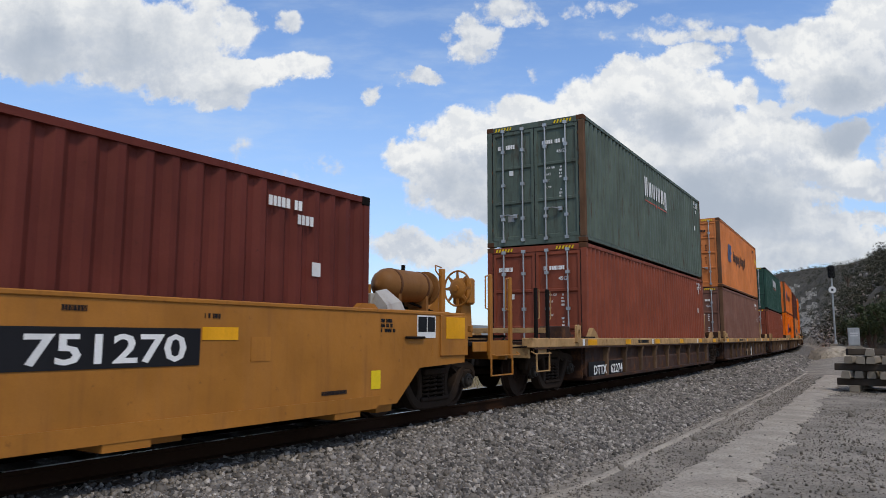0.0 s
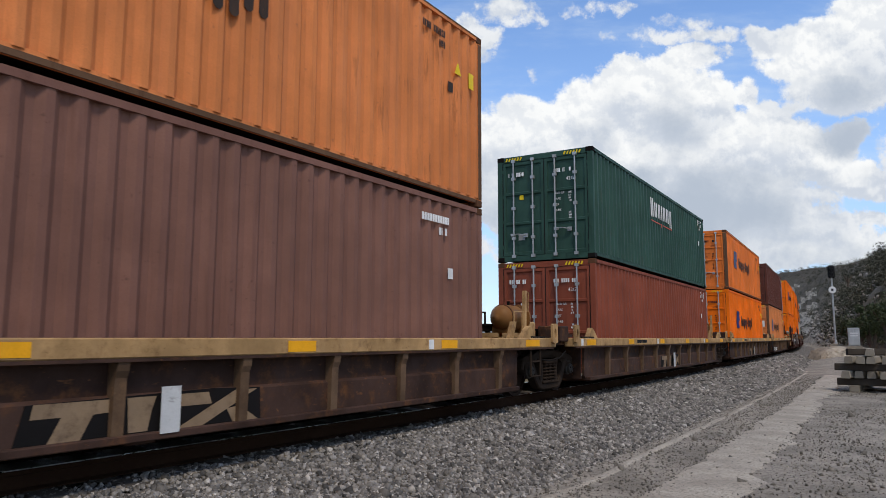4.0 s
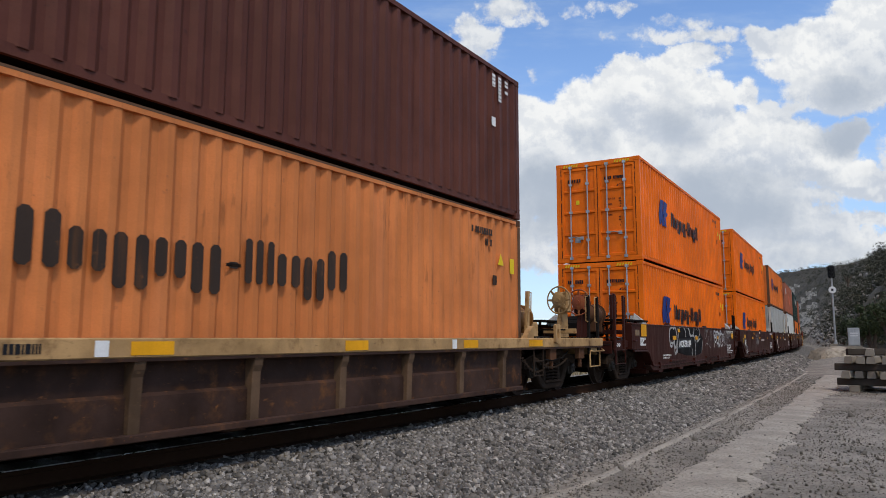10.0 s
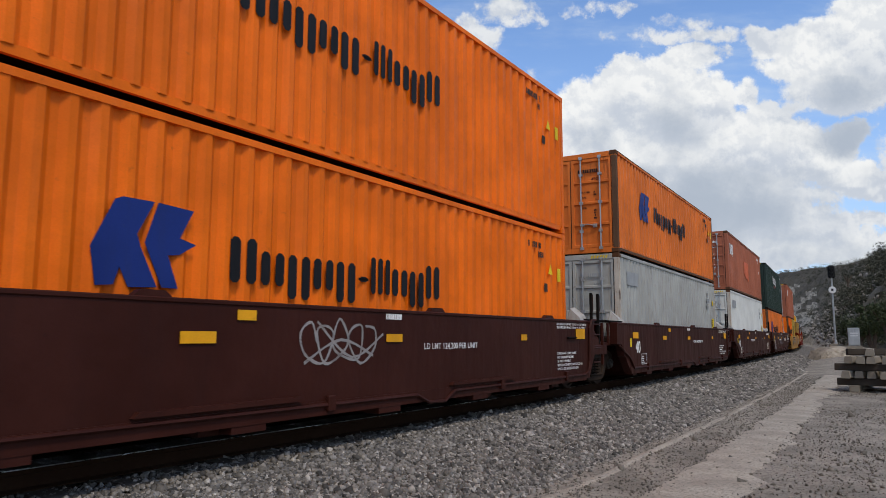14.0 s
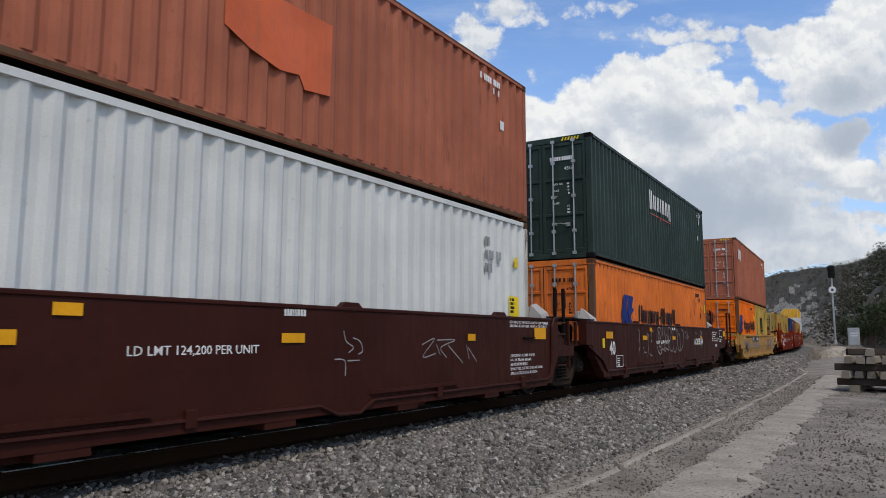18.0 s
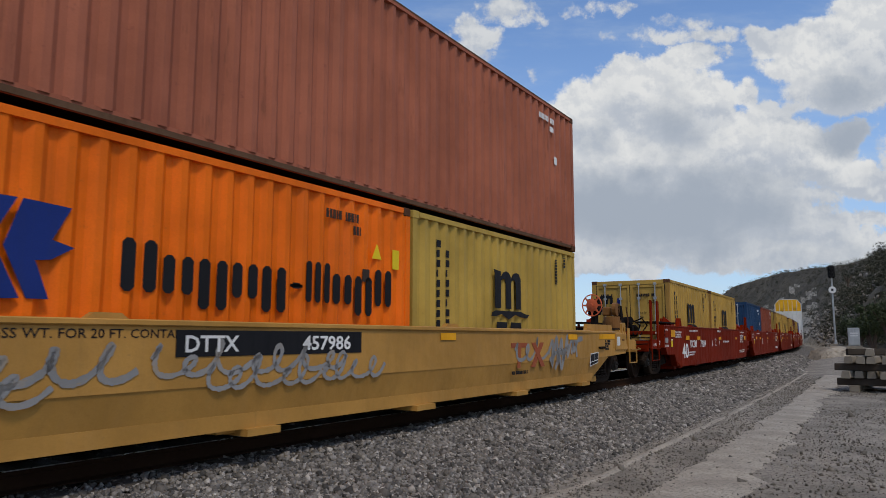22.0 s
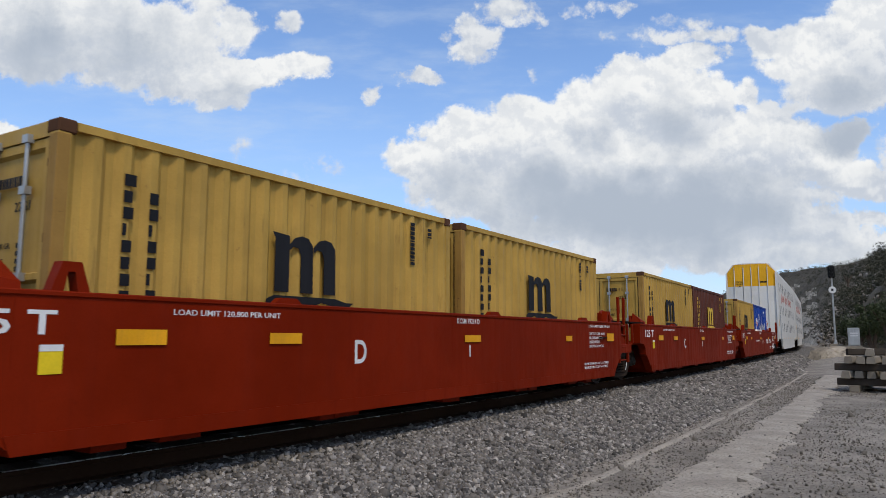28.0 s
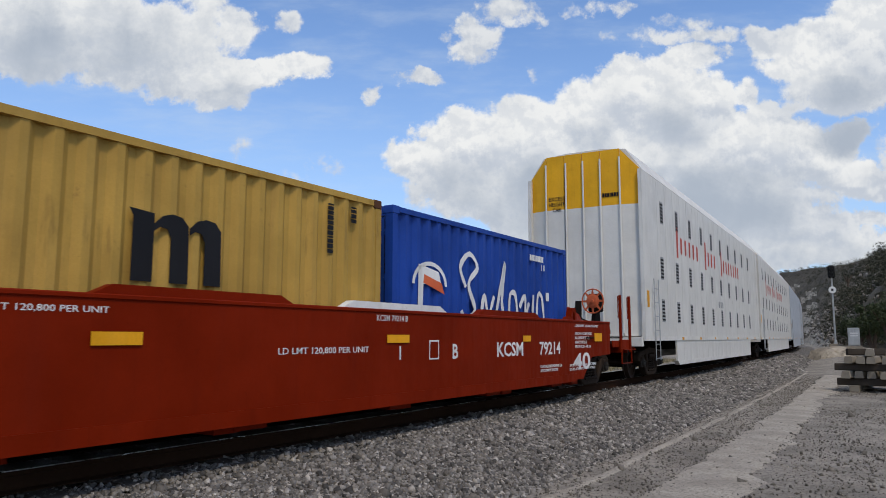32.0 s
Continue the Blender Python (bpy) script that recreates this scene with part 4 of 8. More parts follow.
def container(u0, z0, length, high, colour, label, mark=None, castings="rust", folds=3, bars_mat="galv", ink="white_ink", stripe=True, group="containers on the train", seed=1):
    """A shipping container whose leading end, with the doors, is u0 metres along the train."""
    rnd = random.Random(seed)
    box = thing("shipping_container", label, "container", group)
    h, w = length / 2, WIDE / 2
    key = (length, high)
    part("frame", shared(("container_frame", *key), lambda: container_frame(length, high)), colour, box)
    for sx in (-1, 1):
        me = shared(("container_side", *key), lambda: corrugated(length, 0.15, high - 0.08, w - 0.012))
        part("side_panel", me, colour, box, at=pose(0, 0, 0, 0, 0, 0 if sx > 0 else 180))
    part("roof_panel", shared(("container_roof", *key), lambda: Geo().box(-w + 0.06, w - 0.06, -h + 0.1, h - 0.1, high - 0.05, high - 0.02)), colour, box)
    part("end_panel", shared(("container_end", high), lambda: Geo().box(-w + 0.12, w - 0.12, -0.06, -0.03, 0.14, high - 0.14)), colour, box, at=(0, h, 0))
    part("floor_panel", shared(("container_floor", length), lambda: Geo().box(-w + 0.06, w - 0.06, -h + 0.1, h - 0.1, 0.10, 0.14)), "black_steel", box)
    leaf = (WIDE - 0.28) / 2
    for sx in (-1, 1):
        d = part("door", shared(("container_door", high, folds), lambda: door_leaf(high, leaf, folds)), colour, box, at=(sx * (leaf / 2 + 0.006), -h + 0.02, 0))
        for k in (-0.26, 0.24):
            part("locking_bar", shared(("locking_bar", high), lambda: lock_bar(high)), bars_mat, d, "upright locking bar", at=(sx * k, 0, 0))
        part("handle", shared("container_handle", handle_geo), bars_mat, d, at=pose(sx * -0.24 if sx > 0 else -0.26, 0, high * (0.28 if sx > 0 else 0.25), 0, 0, 0))
        # plates and rows of small signs on the doors
        rows = sign_row(rnd, 11 if sx > 0 else 8, 0.09 if sx > 0 else 0.10)
        tagged(part("marking", rows, ink, d, at=pose(-0.34 if sx > 0 else -0.38, -0.008, high * 0.80, 0, 0, -90)), kind="stuff")
        if sx > 0 and seed == 11:
            for x_ in (-0.42, 0.04):
                for z_ in (0.52, 0.24):
                    part("placard", Geo().box(x_, x_ + 0.36, -0.012, -0.006, high * z_, high * z_ + 0.38), "white_ink", d, "white data placard")
        elif sx > 0:
            part("lettering", letters("45G1" if high > 2.7 else "42G1" if length > 8 else "22G1", 0.085, 0.24), ink, d, at=pose(0.0, 0.018, high * 0.72, 0, 0, -90))
            for k, word in enumerate(("MAX GR", "TARE", "NET", "CUBE")):
                part("lettering", letters(word, 0.05), ink, d, at=pose(-0.30, 0.018, high * (0.60 - 0.052 * k), 0, 0, -90))
            for k in (0, 1, 2, 3, 7, 8, 9, 10):
                tagged(part("marking", sign_row(rnd, 3, 0.042), ink, d, at=pose(0.06, 0.02, high * (0.60 - 0.026 * k), 0, 0, -90)), kind="stuff")
        else:
            if colour in ("yellow_box", "olive_box"):
                for k in (0.0, 0.16):
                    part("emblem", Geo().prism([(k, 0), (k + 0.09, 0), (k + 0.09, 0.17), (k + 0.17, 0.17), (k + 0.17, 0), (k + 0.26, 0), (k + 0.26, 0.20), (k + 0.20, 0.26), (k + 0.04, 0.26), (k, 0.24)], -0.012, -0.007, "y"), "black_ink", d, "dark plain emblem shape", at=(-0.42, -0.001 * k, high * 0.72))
                part("emblem", Geo().box(-0.40, -0.24, -0.012, -0.007, high * 0.62, high * 0.62 + 0.17).box(-0.17, -0.02, -0.012, -0.007, high * 0.62, high * 0.62 + 0.17), "black_ink", d, "dark plain emblem shape")
                part("plate", Geo().box(0.14, 0.27, -0.012, -0.006, high * 0.72, high * 0.72 + 0.17), "navy_ink", d, "small blue sticker")
            if seed == 11:
                part("plate", Geo().box(-0.40, 0.40, -0.012, -0.006, high * 0.79, high * 0.79 + 0.17), "white_ink", d, "white name strip")
            part("plate", Geo().box(-0.14, 0.02, 0.016, 0.026, high * 0.20, high * 0.20 + 0.14), "grey_ink", d, "small metal data plate")
            part("plate", Geo().box(-0.10, 0.0, 0.014, 0.026, high * 0.58, high * 0.58 + 0.12), rnd.choice(("white_ink", "bright_yellow", "spray_blue")), d, "small sticker")
        for z in (0.14, 0.38, 0.62, 0.86):
            part("hinge", shared("container_hinge", lambda: Geo().box(-0.05, 0.05, -0.018, 0.01, -0.04, 0.04, 0.008)), castings if castings != "black_steel" else colour, d, at=(sx * (leaf / 2 + 0.03), 0, high * z))
        part("gasket", shared(("door_gasket", high), lambda: Geo().box(-0.012, 0.012, -0.010, 0.01, 0.15, high - 0.15)), "gasket", d, at=(sx * (leaf / 2 - 0.005), 0, 0))
    part("gasket", Geo().box(-0.012, 0.012, -0.006, 0.02, 0.15, high - 0.15), "gasket", box, at=(0, -h + 0.02, 0))
    if castings == "rust":
        for sx in (1,):
            part("corner_post", shared(("corner_post", high), lambda: Geo().box(-0.066, 0.066, -0.058, 0.056, 0.12, high - 0.12, 0.01)), {"white_box": "post_white", "white_dull": "post_white", "salmon": "salmon", "red_brown": "red_brown", "yellow_box": "post_yellow", "olive_box": "post_yellow"}.get(colour, "post_rust"), box, "rust-eaten corner post", at=(sx * (w - 0.064), -h + 0.052, 0))
            if colour in ("orange_old", "orange_pale", "white_box", "white_dull", "green"):
                part("corner_post", shared(("corner_post", high), lambda: Geo()), "post_white" if "white" in colour else "post_rust", box, "rust-eaten corner post", at=(sx * (w - 0.064), h - 0.052, 0))
    for sx in (-1, 1):
        for sy in (-1, 1):
            for z in (0.059, high - 0.059):
                part("corner_casting", shared("corner_casting", casting_geo), castings, box, at=(sx * (w - 0.085), sy * (h - 0.076), z))
    if colour in ("orange_old", "orange_pale", "salmon"):
        part("top_rail", shared(("rusty_top_rail", *key), lambda: Geo().box(w - 0.02, w + 0.002, -h + 0.16, h - 0.16, high - 0.034, high - 0.008)), "post_rust", box, "rusty top side rail")
        part("bottom_rail", shared(("rusty_bottom_rail", length), lambda: Geo().box(w - 0.04, w - 0.024, -h + 0.16, h - 0.16, 0.068, 0.125)), "post_rust", box, "rusty bottom side rail")
    if stripe:
        for x in (-w + 0.22, w - 0.72):
            part("hazard_stripes", shared("hazard_stripes", lambda: stripes_geo(6)), "bright_yellow", box, "yellow and black height warning stripes", at=(x, -h - 0.002, high - 0.118))
    # number rows near the trailing end of the visible side
    face = w + 0.001
    if mark:
        mark(box, face, h, high, rnd)
    box.matrix_basis = Matrix()
    MOVERS.append((box, u0 + h, z0))
    return box


def blocks(box, material, x, y, z, widths, height, gap, drop=None, label="", upright=False):
    """A wordmark as plain blocks, each a part of its own."""
    for i, w in enumerate(widths):
        lo, hi = (0.0, 1.0) if drop is None else drop[i]
        if upright:
            me = shared(("mark_block", round(w, 3), height, 0, 1), lambda: Geo().box(0, 0.003, 0, w * height, 0, height))
            part("wordmark_block", me, material, box, label, at=(x, y, z - i * (height + gap)))
        else:
            # a broad sign becomes two upright bars, a narrow one a single bar
            stems = [(0.0, w * 0.37), (w * 0.60, w * 0.97)] if w > 0.45 else [(0.0, w)]
            for a_, b_ in stems:
                me = shared(("mark_block", round(b_ - a_, 3), height, lo, hi), lambda: Geo().prism(rounded((b_ - a_) * height, lo * height, hi * height), 0, 0.003, "x"))
                part("wordmark_block", me, material, box, label, at=(x, y + a_ * height, z))
            y += (w + gap) * height


def rounded(w, lo, hi, r=0.05):
    r = min(r, w * 0.3)
    return [(r, lo), (w - r, lo), (w, lo + r), (w, hi - r), (w - r, hi), (r, hi), (0, hi - r), (0, lo + r)]


def put_sign(box, geo, material, x, y, z, label=""):
    ob = part("marking" if not label else "emblem", geo, material, box, label, at=(x, y, z))
    return ob if label else tagged(ob, kind="stuff")


def side_rows(box, face, h, high, rnd, ink="white_ink", upright=False):
    """Number and size rows near the far upper corner of a side."""
    if upright:
        put_sign(box, sign_row(rnd, 4, 0.11, True), ink, face, h - 1.02, high * 0.94)
        put_sign(box, sign_row(rnd, 7, 0.11, True), ink, face, h - 0.80, high * 0.94)
        put_sign(box, sign_row(rnd, 4, 0.11, True), ink, face, h - 0.55, high * 0.94)
    else:
        put_sign(box, sign_row(rnd, 11, 0.11), ink, face, h - 1.75, high * 0.86)
        put_sign(box, sign_row(rnd, 4, 0.11), ink, face, h - 1.30, high * 0.80)
    part("plate", Geo().box(0, 0.003, 0, 0.14, 0, 0.16), ink, box, "small white frame mark", at=(face, h - 1.05, high * 0.58))


EMBLEM = [[(0.0, 0.42), (0.20, 0.96), (0.27, 1.0), (0.58, 1.0), (0.42, 0.60), (0.47, 0.44), (0.64, 0.02), (0.36, 0.0), (0.27, 0.22), (0.22, 0.02), (0.06, 0.0)],
          [(0.62, 1.0), (1.0, 0.97), (0.86, 0.62), (1.04, 0.56), (0.86, 0.42), (0.74, 0.40), (0.86, 0.02), (0.69, 0.02), (0.50, 0.52)]]


def mark_orange(faded=False):
    def draw(box, face, h, high, rnd):
        ink = "faded_navy" if faded else "navy_ink"
        y0 = -h + (1.95 if h > 4 else 0.18)
        z = high / 2 - 0.21
        for poly in EMBLEM:
            put_sign(box, Geo().prism([(a * 1.03, b * 0.79) for a, b in poly], 0, 0.004, "x"), ink, face, y0, z, "blue emblem of plain slanted shapes")
        wd = [0.78, 0.74, 0.76, 0.74, 0.76, 0.42, 0.54, 0.20, 0.76, 0.74, 0.76]
        dr = [(0, 1), (0, .76), (-.28, .76), (0, .76), (-.28, .76), (.30, .44), (0, 1), (0, 1), (0, .76), (-.28, .76), (0, 1)]
        blocks(box, "faded_black" if faded else "black_ink", face, y0 + 1.50, z + 0.12, wd, 0.47, 0.12, dr, "dark wordmark block")
        side_rows(box, face, h, high, rnd, "faded_black")
        put_sign(box, Geo().prism([(0, 0), (0.2, 0), (0.1, 0.2)], 0, 0.003, "x"), "bright_yellow", face, h - 0.86, high * 0.70, "yellow warning triangle")
        put_sign(box, Geo().box(0, 0.003, 0, 0.15, 0, 0.26), "bright_yellow", face, h - 0.42, high * 0.66, "yellow sticker")
    return draw


def mark_green(box, face, h, high, rnd):
    wd, dr = [0.66, 0.62, 0.56, 0.22, 0.56, 0.62, 0.5], [(-0.08, 1.2)] + [(0, 1)] * 5 + [(-0.25, 1)]
    blocks(box, "white_ink", face, -h + 4.88, high * 0.655, wd, 0.44, 0.28, dr, "white wordmark block")
    put_sign(box, Geo().box(0, 0.003, 0, 1.0, 0, 0.028), "red_ink", face, -h + 4.9, high * 0.595, "thin red line")
    put_sign(box, Geo().box(0, 0.003, 0, 1.1, 0, 0.028), "red_ink", face, -h + 6.2, high * 0.595, "thin red line")
    put_sign(box, Geo().prism([(0, 0), (0.16, 0), (0.08, -0.14)], 0, 0.003, "x"), "red_ink", face, -h + 5.96, high * 0.608, "small red mark")
    side_rows(box, face, h, high, rnd, "white_ink", True)


def mark_plain(box, face, h, high, rnd):
    side_rows(box, face, h, high, rnd, "white_ink", True)


def mark_rows(box, face, h, high, rnd):
    side_rows(box, face, h, high, rnd, "white_ink")


def mark_salmon(patch=None, stain=False):
    def draw(box, face, h, high, rnd):
        shapes = ([(0.0, 0.0), (0.26, 0.0), (0.26, 0.85), (0.0, 0.85)], [(0.34, 0.0), (0.44, 0.0), (0.58, 0.85), (0.46, 0.85)],
                  [(0.58, 0.0), (0.70, 0.0), (0.70, 0.85), (0.60, 0.85)], [(0.76, -0.1), (0.87, -0.1), (0.87, 0.85), (0.76, 0.85)])
        for pts in shapes:
            put_sign(box, Geo().prism([(a, b * 0.56) for a, b in pts], 0, 0.004, "x"), "white_ink", face, -h + 0.56, high - 0.98, "white plain wordmark shape")
        side_rows(box, face, h, high, rnd, "white_ink")
        if patch:
            put_sign(box, Geo().prism([(0, 0.88), (0.0, 0.30), (0.35, 0.16), (0.8, 0.06), (1.1, 0.10), (1.2, -0.05), (1.64, 0.0), (1.66, 0.9)], 0, 0.003, "x"), "orange_ink", face, -h + 5.06, 0.80, "ragged orange-red painted-over patch")
    return draw


def mark_white(panel):
    def draw(box, face, h, high, rnd):
        if panel:
            put_sign(box, Geo().box(0, 0.003, 0, 1.0, 0, 0.34), "grey_ink", face, -h + 0.63, 2.14, "worn grey painted-out panel")
        for k, n_ in enumerate((4, 7, 4)):
            put_sign(box, sign_row(rnd, n_, 0.15), "grey_ink", face, h - 1.62, high * 0.80 - 0.22 * k)
        sheet = put_sign(box, Geo().box(0, 0.003, 0, 0.36, 0, 0.36), "bright_yellow", face, h - 0.76, 1.16, "yellow warning sheet")
        for k in range(4):
            tagged(part("marking", sign_row(rnd, 6, 0.045), "black_ink", sheet, at=(0.003, 0.04, 0.28 - 0.07 * k)), kind="stuff")
        put_sign(box, Geo().box(0, 0.003, 0, 0.13, 0, 0.18), "bright_yellow", face, h - 0.55, high * 0.70, "small yellow sticker")
    return draw


def mark_mustard(ink="black_ink", small=True):
    """Upright rows of blocks, and a large plain emblem of three legs."""
    def draw(box, face, h, high, rnd):
        blocks(box, ink, face, -h + 0.61, 2.13, [1.1, .8, .95, .35, .9, .8, .9, .9, .95, .95, .8, .95, .95], 0.105, 0.042, upright=True, label="upright wordmark block")
        blocks(box, ink, face, -h + 0.87, 2.00, [.85, .9, .35, .85, .85, .35, .95, .95], 0.105, 0.042, upright=True, label="upright wordmark block")
        x0, z0 = -h + 2.44, 1.30
        legs = [[(-0.04, 0.56), (0.0, 0.50), (0.0, 0.0), (0.20, 0.0), (0.20, 0.42), (0.20, 0.54)]]
        for k in (0.20, 0.56):
            legs.append([(k, 0.40), (k, 0.46), (k + 0.08, 0.53), (k + 0.18, 0.555), (k + 0.28, 0.54), (k + 0.35, 0.47), (k + 0.36, 0.0), (k + 0.17, 0.0), (k + 0.17, 0.36), (k + 0.13, 0.43), (k + 0.06, 0.44)])
        legs.append([(-0.12, -0.12), (-0.10, -0.07), (0.0, -0.035), (0.92, -0.035), (1.10, -0.07), (1.24, -0.07), (1.14, -0.13), (0.92, -0.12), (0.70, -0.085), (0.46, -0.16), (0.22, -0.085), (0.02, -0.12)])
        legs.append([(0.06, -0.20), (0.40, -0.20), (0.40, -0.28), (0.20, -0.30), (0.20, -0.56), (0.02, -0.56)])
        legs.append([(0.54, -0.20), (0.90, -0.20), (0.92, -0.29), (0.70, -0.30), (0.68, -0.56), (0.52, -0.56)])
        for pts in legs:
            put_sign(box, Geo().prism([(p_ * 1.08, q_ * 1.16) for p_, q_ in pts], 0, 0.004, "x"), ink, face, x0, z0, "large plain dark emblem shape" if ink == "black_ink" else "large plain yellow emblem shape")
        put_sign(box, sign_row(rnd, 11, 0.10, True), ink, face, h - 1.05, 2.40)
        put_sign(box, sign_row(rnd, 4, 0.10, True), ink, face, h - 0.62, 2.42)
    return draw


def mark_blue(box, face, h, high, rnd):
    put_sign(box, strokes([[(a * 1.42, b) for a, b in row] for row in [[(0.0, 0.45), (-0.12, 0.75), (0.08, 0.98), (0.26, 0.78), (0.06, 0.50), (0.20, 0.10), (-0.02, -0.05), (-0.10, 0.08)], [(0.35, 0.05), (0.42, 0.35), (0.52, 0.05), (0.66, 0.35)], [(0.72, 0.1), (0.95, 0.95), (0.86, 0.3), (0.92, 0.05)],
                           [(1.05, 0.05), (1.08, 0.4), (1.22, 0.42), (1.28, 0.05)], [(1.34, 0.2), (1.5, 0.42), (1.52, 0.08), (1.62, 0.3)], [(1.72, 0.05), (1.76, 0.45)], [(1.85, 0.05), (1.9, 0.45), (2.02, 0.42), (2.08, 0.02)]]], 0.085, 4), "white_ink", face, -h + 1.95, high * 0.44, "white flowing brush-like lines")
    put_sign(box, Geo().prism([(0.5 + 0.46 * math.cos(a_ * math.pi / 12), 0.34 * math.sin(a_ * math.pi / 12)) for a_ in range(13)] + [(0.5 + 0.40 * math.cos(a_ * math.pi / 12), 0.28 * math.sin(a_ * math.pi / 12)) for a_ in range(12, -1, -1)], 0, 0.003, "x"), "white_ink", face, -h + 0.42, high * 0.60, "white arc over the pennant")
    put_sign(box, Geo().prism([(0, 0), (0.12, 0), (0.14, 0.42), (0.62, 0.44), (0.55, 0.62), (0.02, 0.70)], 0, 0.003, "x"), "white_ink", face, -h + 0.60, high * 0.44, "white pennant")
    put_sign(box, Geo().prism([(0.14, 0.44), (0.70, 0.30), (0.62, 0.46), (0.16, 0.56)], 0, 0.004, "x"), "orange_ink", face + 0.003, -h + 0.60, high * 0.44, "orange-red band of the pennant")
    side_rows(box, face, h, high, rnd, "white_ink")


HC, STD, FT40, FT20, LOW = 2.896, 2.591, 12.192, 6.058, 0.27
UP_HC, UP_STD = LOW + HC + 0.016, LOW + STD + 0.016
container(-5.03, LOW, FT40, STD, "maroon", "maroon corrugated steel container in an ochre well car", mark_rows, "black_steel", seed=2)
container(14.86, LOW, FT40, HC, "red_brown", "faded red-brown container at the bottom of a stack", mark_plain, seed=3)
container(14.86, UP_HC, FT40, HC, "green", "worn green container stacked on a red-brown one", mark_green, seed=4)
container(31.14, LOW, FT40, HC, "brown_grey", "dull greyish brown container under an orange one", mark_rows, seed=5)
container(31.14, UP_HC, FT40, HC, "orange_pale", "weathered orange container stacked on a brown one", mark_orange(True), "rust", 4, seed=6, ink="black_ink")
container(48.62, LOW, FT40, STD, "red_brown", "dusty red container under a dark green one", mark_plain, seed=7)
container(48.62, UP_STD, FT40, STD, "mid_green", "dark green container with rubbed scratches, stacked on a red one", mark_green, "black_steel", seed=8)
container(65.97, LOW, FT40, HC, "orange", "bright orange container under a weathered one", mark_orange(), "orange", 4, seed=9, ink="black_ink")
container(65.97, UP_HC, FT40, STD, "orange_old", "weathered rust-streaked orange container stacked on a newer one", mark_orange(True), "rust", 4, seed=10, ink="black_ink", stripe=False)
container(82.42, LOW, FT40, HC, "orange_pale", "sun-faded orange container under a dark brown one", mark_orange(True), "rust", 4, seed=11, ink="white_ink")
container(82.42, UP_HC, FT40, STD, "brown", "dark brown container stacked on a faded orange one", mark_plain, "brown", 5, stripe=False, seed=12)
container(102.25, LOW, FT40, HC, "orange", "bright orange container deep in a brown well car", mark_orange(), "orange", 4, seed=13, ink="black_ink")
container(102.25, UP_HC, FT40, HC, "orange", "bright orange container stacked on its twin", mark_orange(), "orange", 4, seed=14, ink="black_ink")
container(117.85, LOW, FT40, HC, "orange", "bright orange container deep in a brown well car", mark_orange(), "orange", 4, seed=15, ink="black_ink")
container(117.85, UP_HC, FT40, HC, "orange", "bright orange container stacked on its twin", mark_orange(), "orange", 4, seed=16, ink="black_ink")
container(133.52, LOW, FT40, HC, "white_dull", "dirty white container with rusty posts under an orange one", mark_white(True), "rust", 4, seed=17, ink="grey_ink")
container(133.52, UP_HC, FT40, STD, "orange_old", "orange container stacked on a white one", mark_orange(), "rust", 4, seed=18, ink="black_ink", stripe=False)
container(149.45, LOW, FT40, HC, "white_box", "white container with rusty corner posts under a faded red one", mark_white(True), "rust", 4, seed=19, ink="grey_ink")
container(149.45, UP_HC, FT40, STD, "salmon", "faded red container with an orange-red patch, stacked on a white one", mark_salmon(True), "rust", 5, seed=20, stripe=False)
container(165.10, LOW, FT40, STD, "orange_old", "faded orange container under a dark green one", mark_orange(), "rust", 4, seed=21, ink="black_ink", stripe=False)
container(165.10, UP_STD, FT40, HC, "dark_green", "dark green container stacked on a faded orange one", mark_green, "black_steel", seed=22)
container(185.35, LOW, FT20, STD, "orange", "short orange container at the leading end of a well", mark_orange(), "rust", 4, seed=23, ink="black_ink", stripe=False)
container(191.47, LOW, FT20, STD, "olive_box", "short olive-yellow container beside an orange one", mark_mustard(), "olive_box", seed=24, ink="black_ink", stripe=False)
container(185.35, UP_STD, FT40, HC, "salmon", "faded red container stacked across two short ones", mark_salmon(), "rust", 4, seed=25)
for k, (u, u2, two) in enumerate(((205.40, 211.85, ("yellow_box", "yellow_box")), (221.71, 228.0, ("blue_dark", "red_brown")), (237.75, 244.14, ("yellow_box", "yellow_box")), (253.88, 260.12, ("yellow_box", "brown")), (269.72, 276.03, ("yellow_box", "blue")))):
    for j, c in enumerate(two):
        words = {"yellow_box": "mustard yellow short container in a red well car", "blue_dark": "dark blue short container in a red well car", "red_brown": "brick red short container in a red well car",
                 "brown": "dark brown short container with a large yellow emblem", "blue": "royal blue short container with white brush lettering shapes"}[c]
        m_ = {"yellow_box": mark_mustard(), "blue_dark": mark_rows, "red_brown": mark_plain, "brown": mark_mustard("yellow_ink"), "blue": mark_blue}[c]
        container(u2 if j else u, LOW, FT20, STD, c, words, m_, "rust" if c in ("yellow_box", "red_brown") else c, 2, seed=30 + 2 * k + j, ink="black_ink" if c == "yellow_box" else "white_ink", stripe=False)
# ---------------------------------------------------------------- well cars
WHEELS = ([], [])


def row_sign(*args, **named):
    return tagged(part(*args, **named), kind="stuff")



def wheelset_geo(r):
    g = Geo()
    for s in (-1, 1):
        g.turned([(s * -0.072, r + 0.026), (s * -0.045, r + 0.026), (s * -0.038, r), (s * 0.062, r - 0.006), (s * 0.066, r - 0.06), (s * 0.03, r - 0.075), (s * 0.012, 0.16), (s * 0.07, 0.13), (s * 0.07, 0.0)], (s * 0.755, 0, 0), "x", 28)
    g.turned([(-1.06, 0.075), (1.06, 0.075)], (0, 0, 0), "x", 10)
    return g


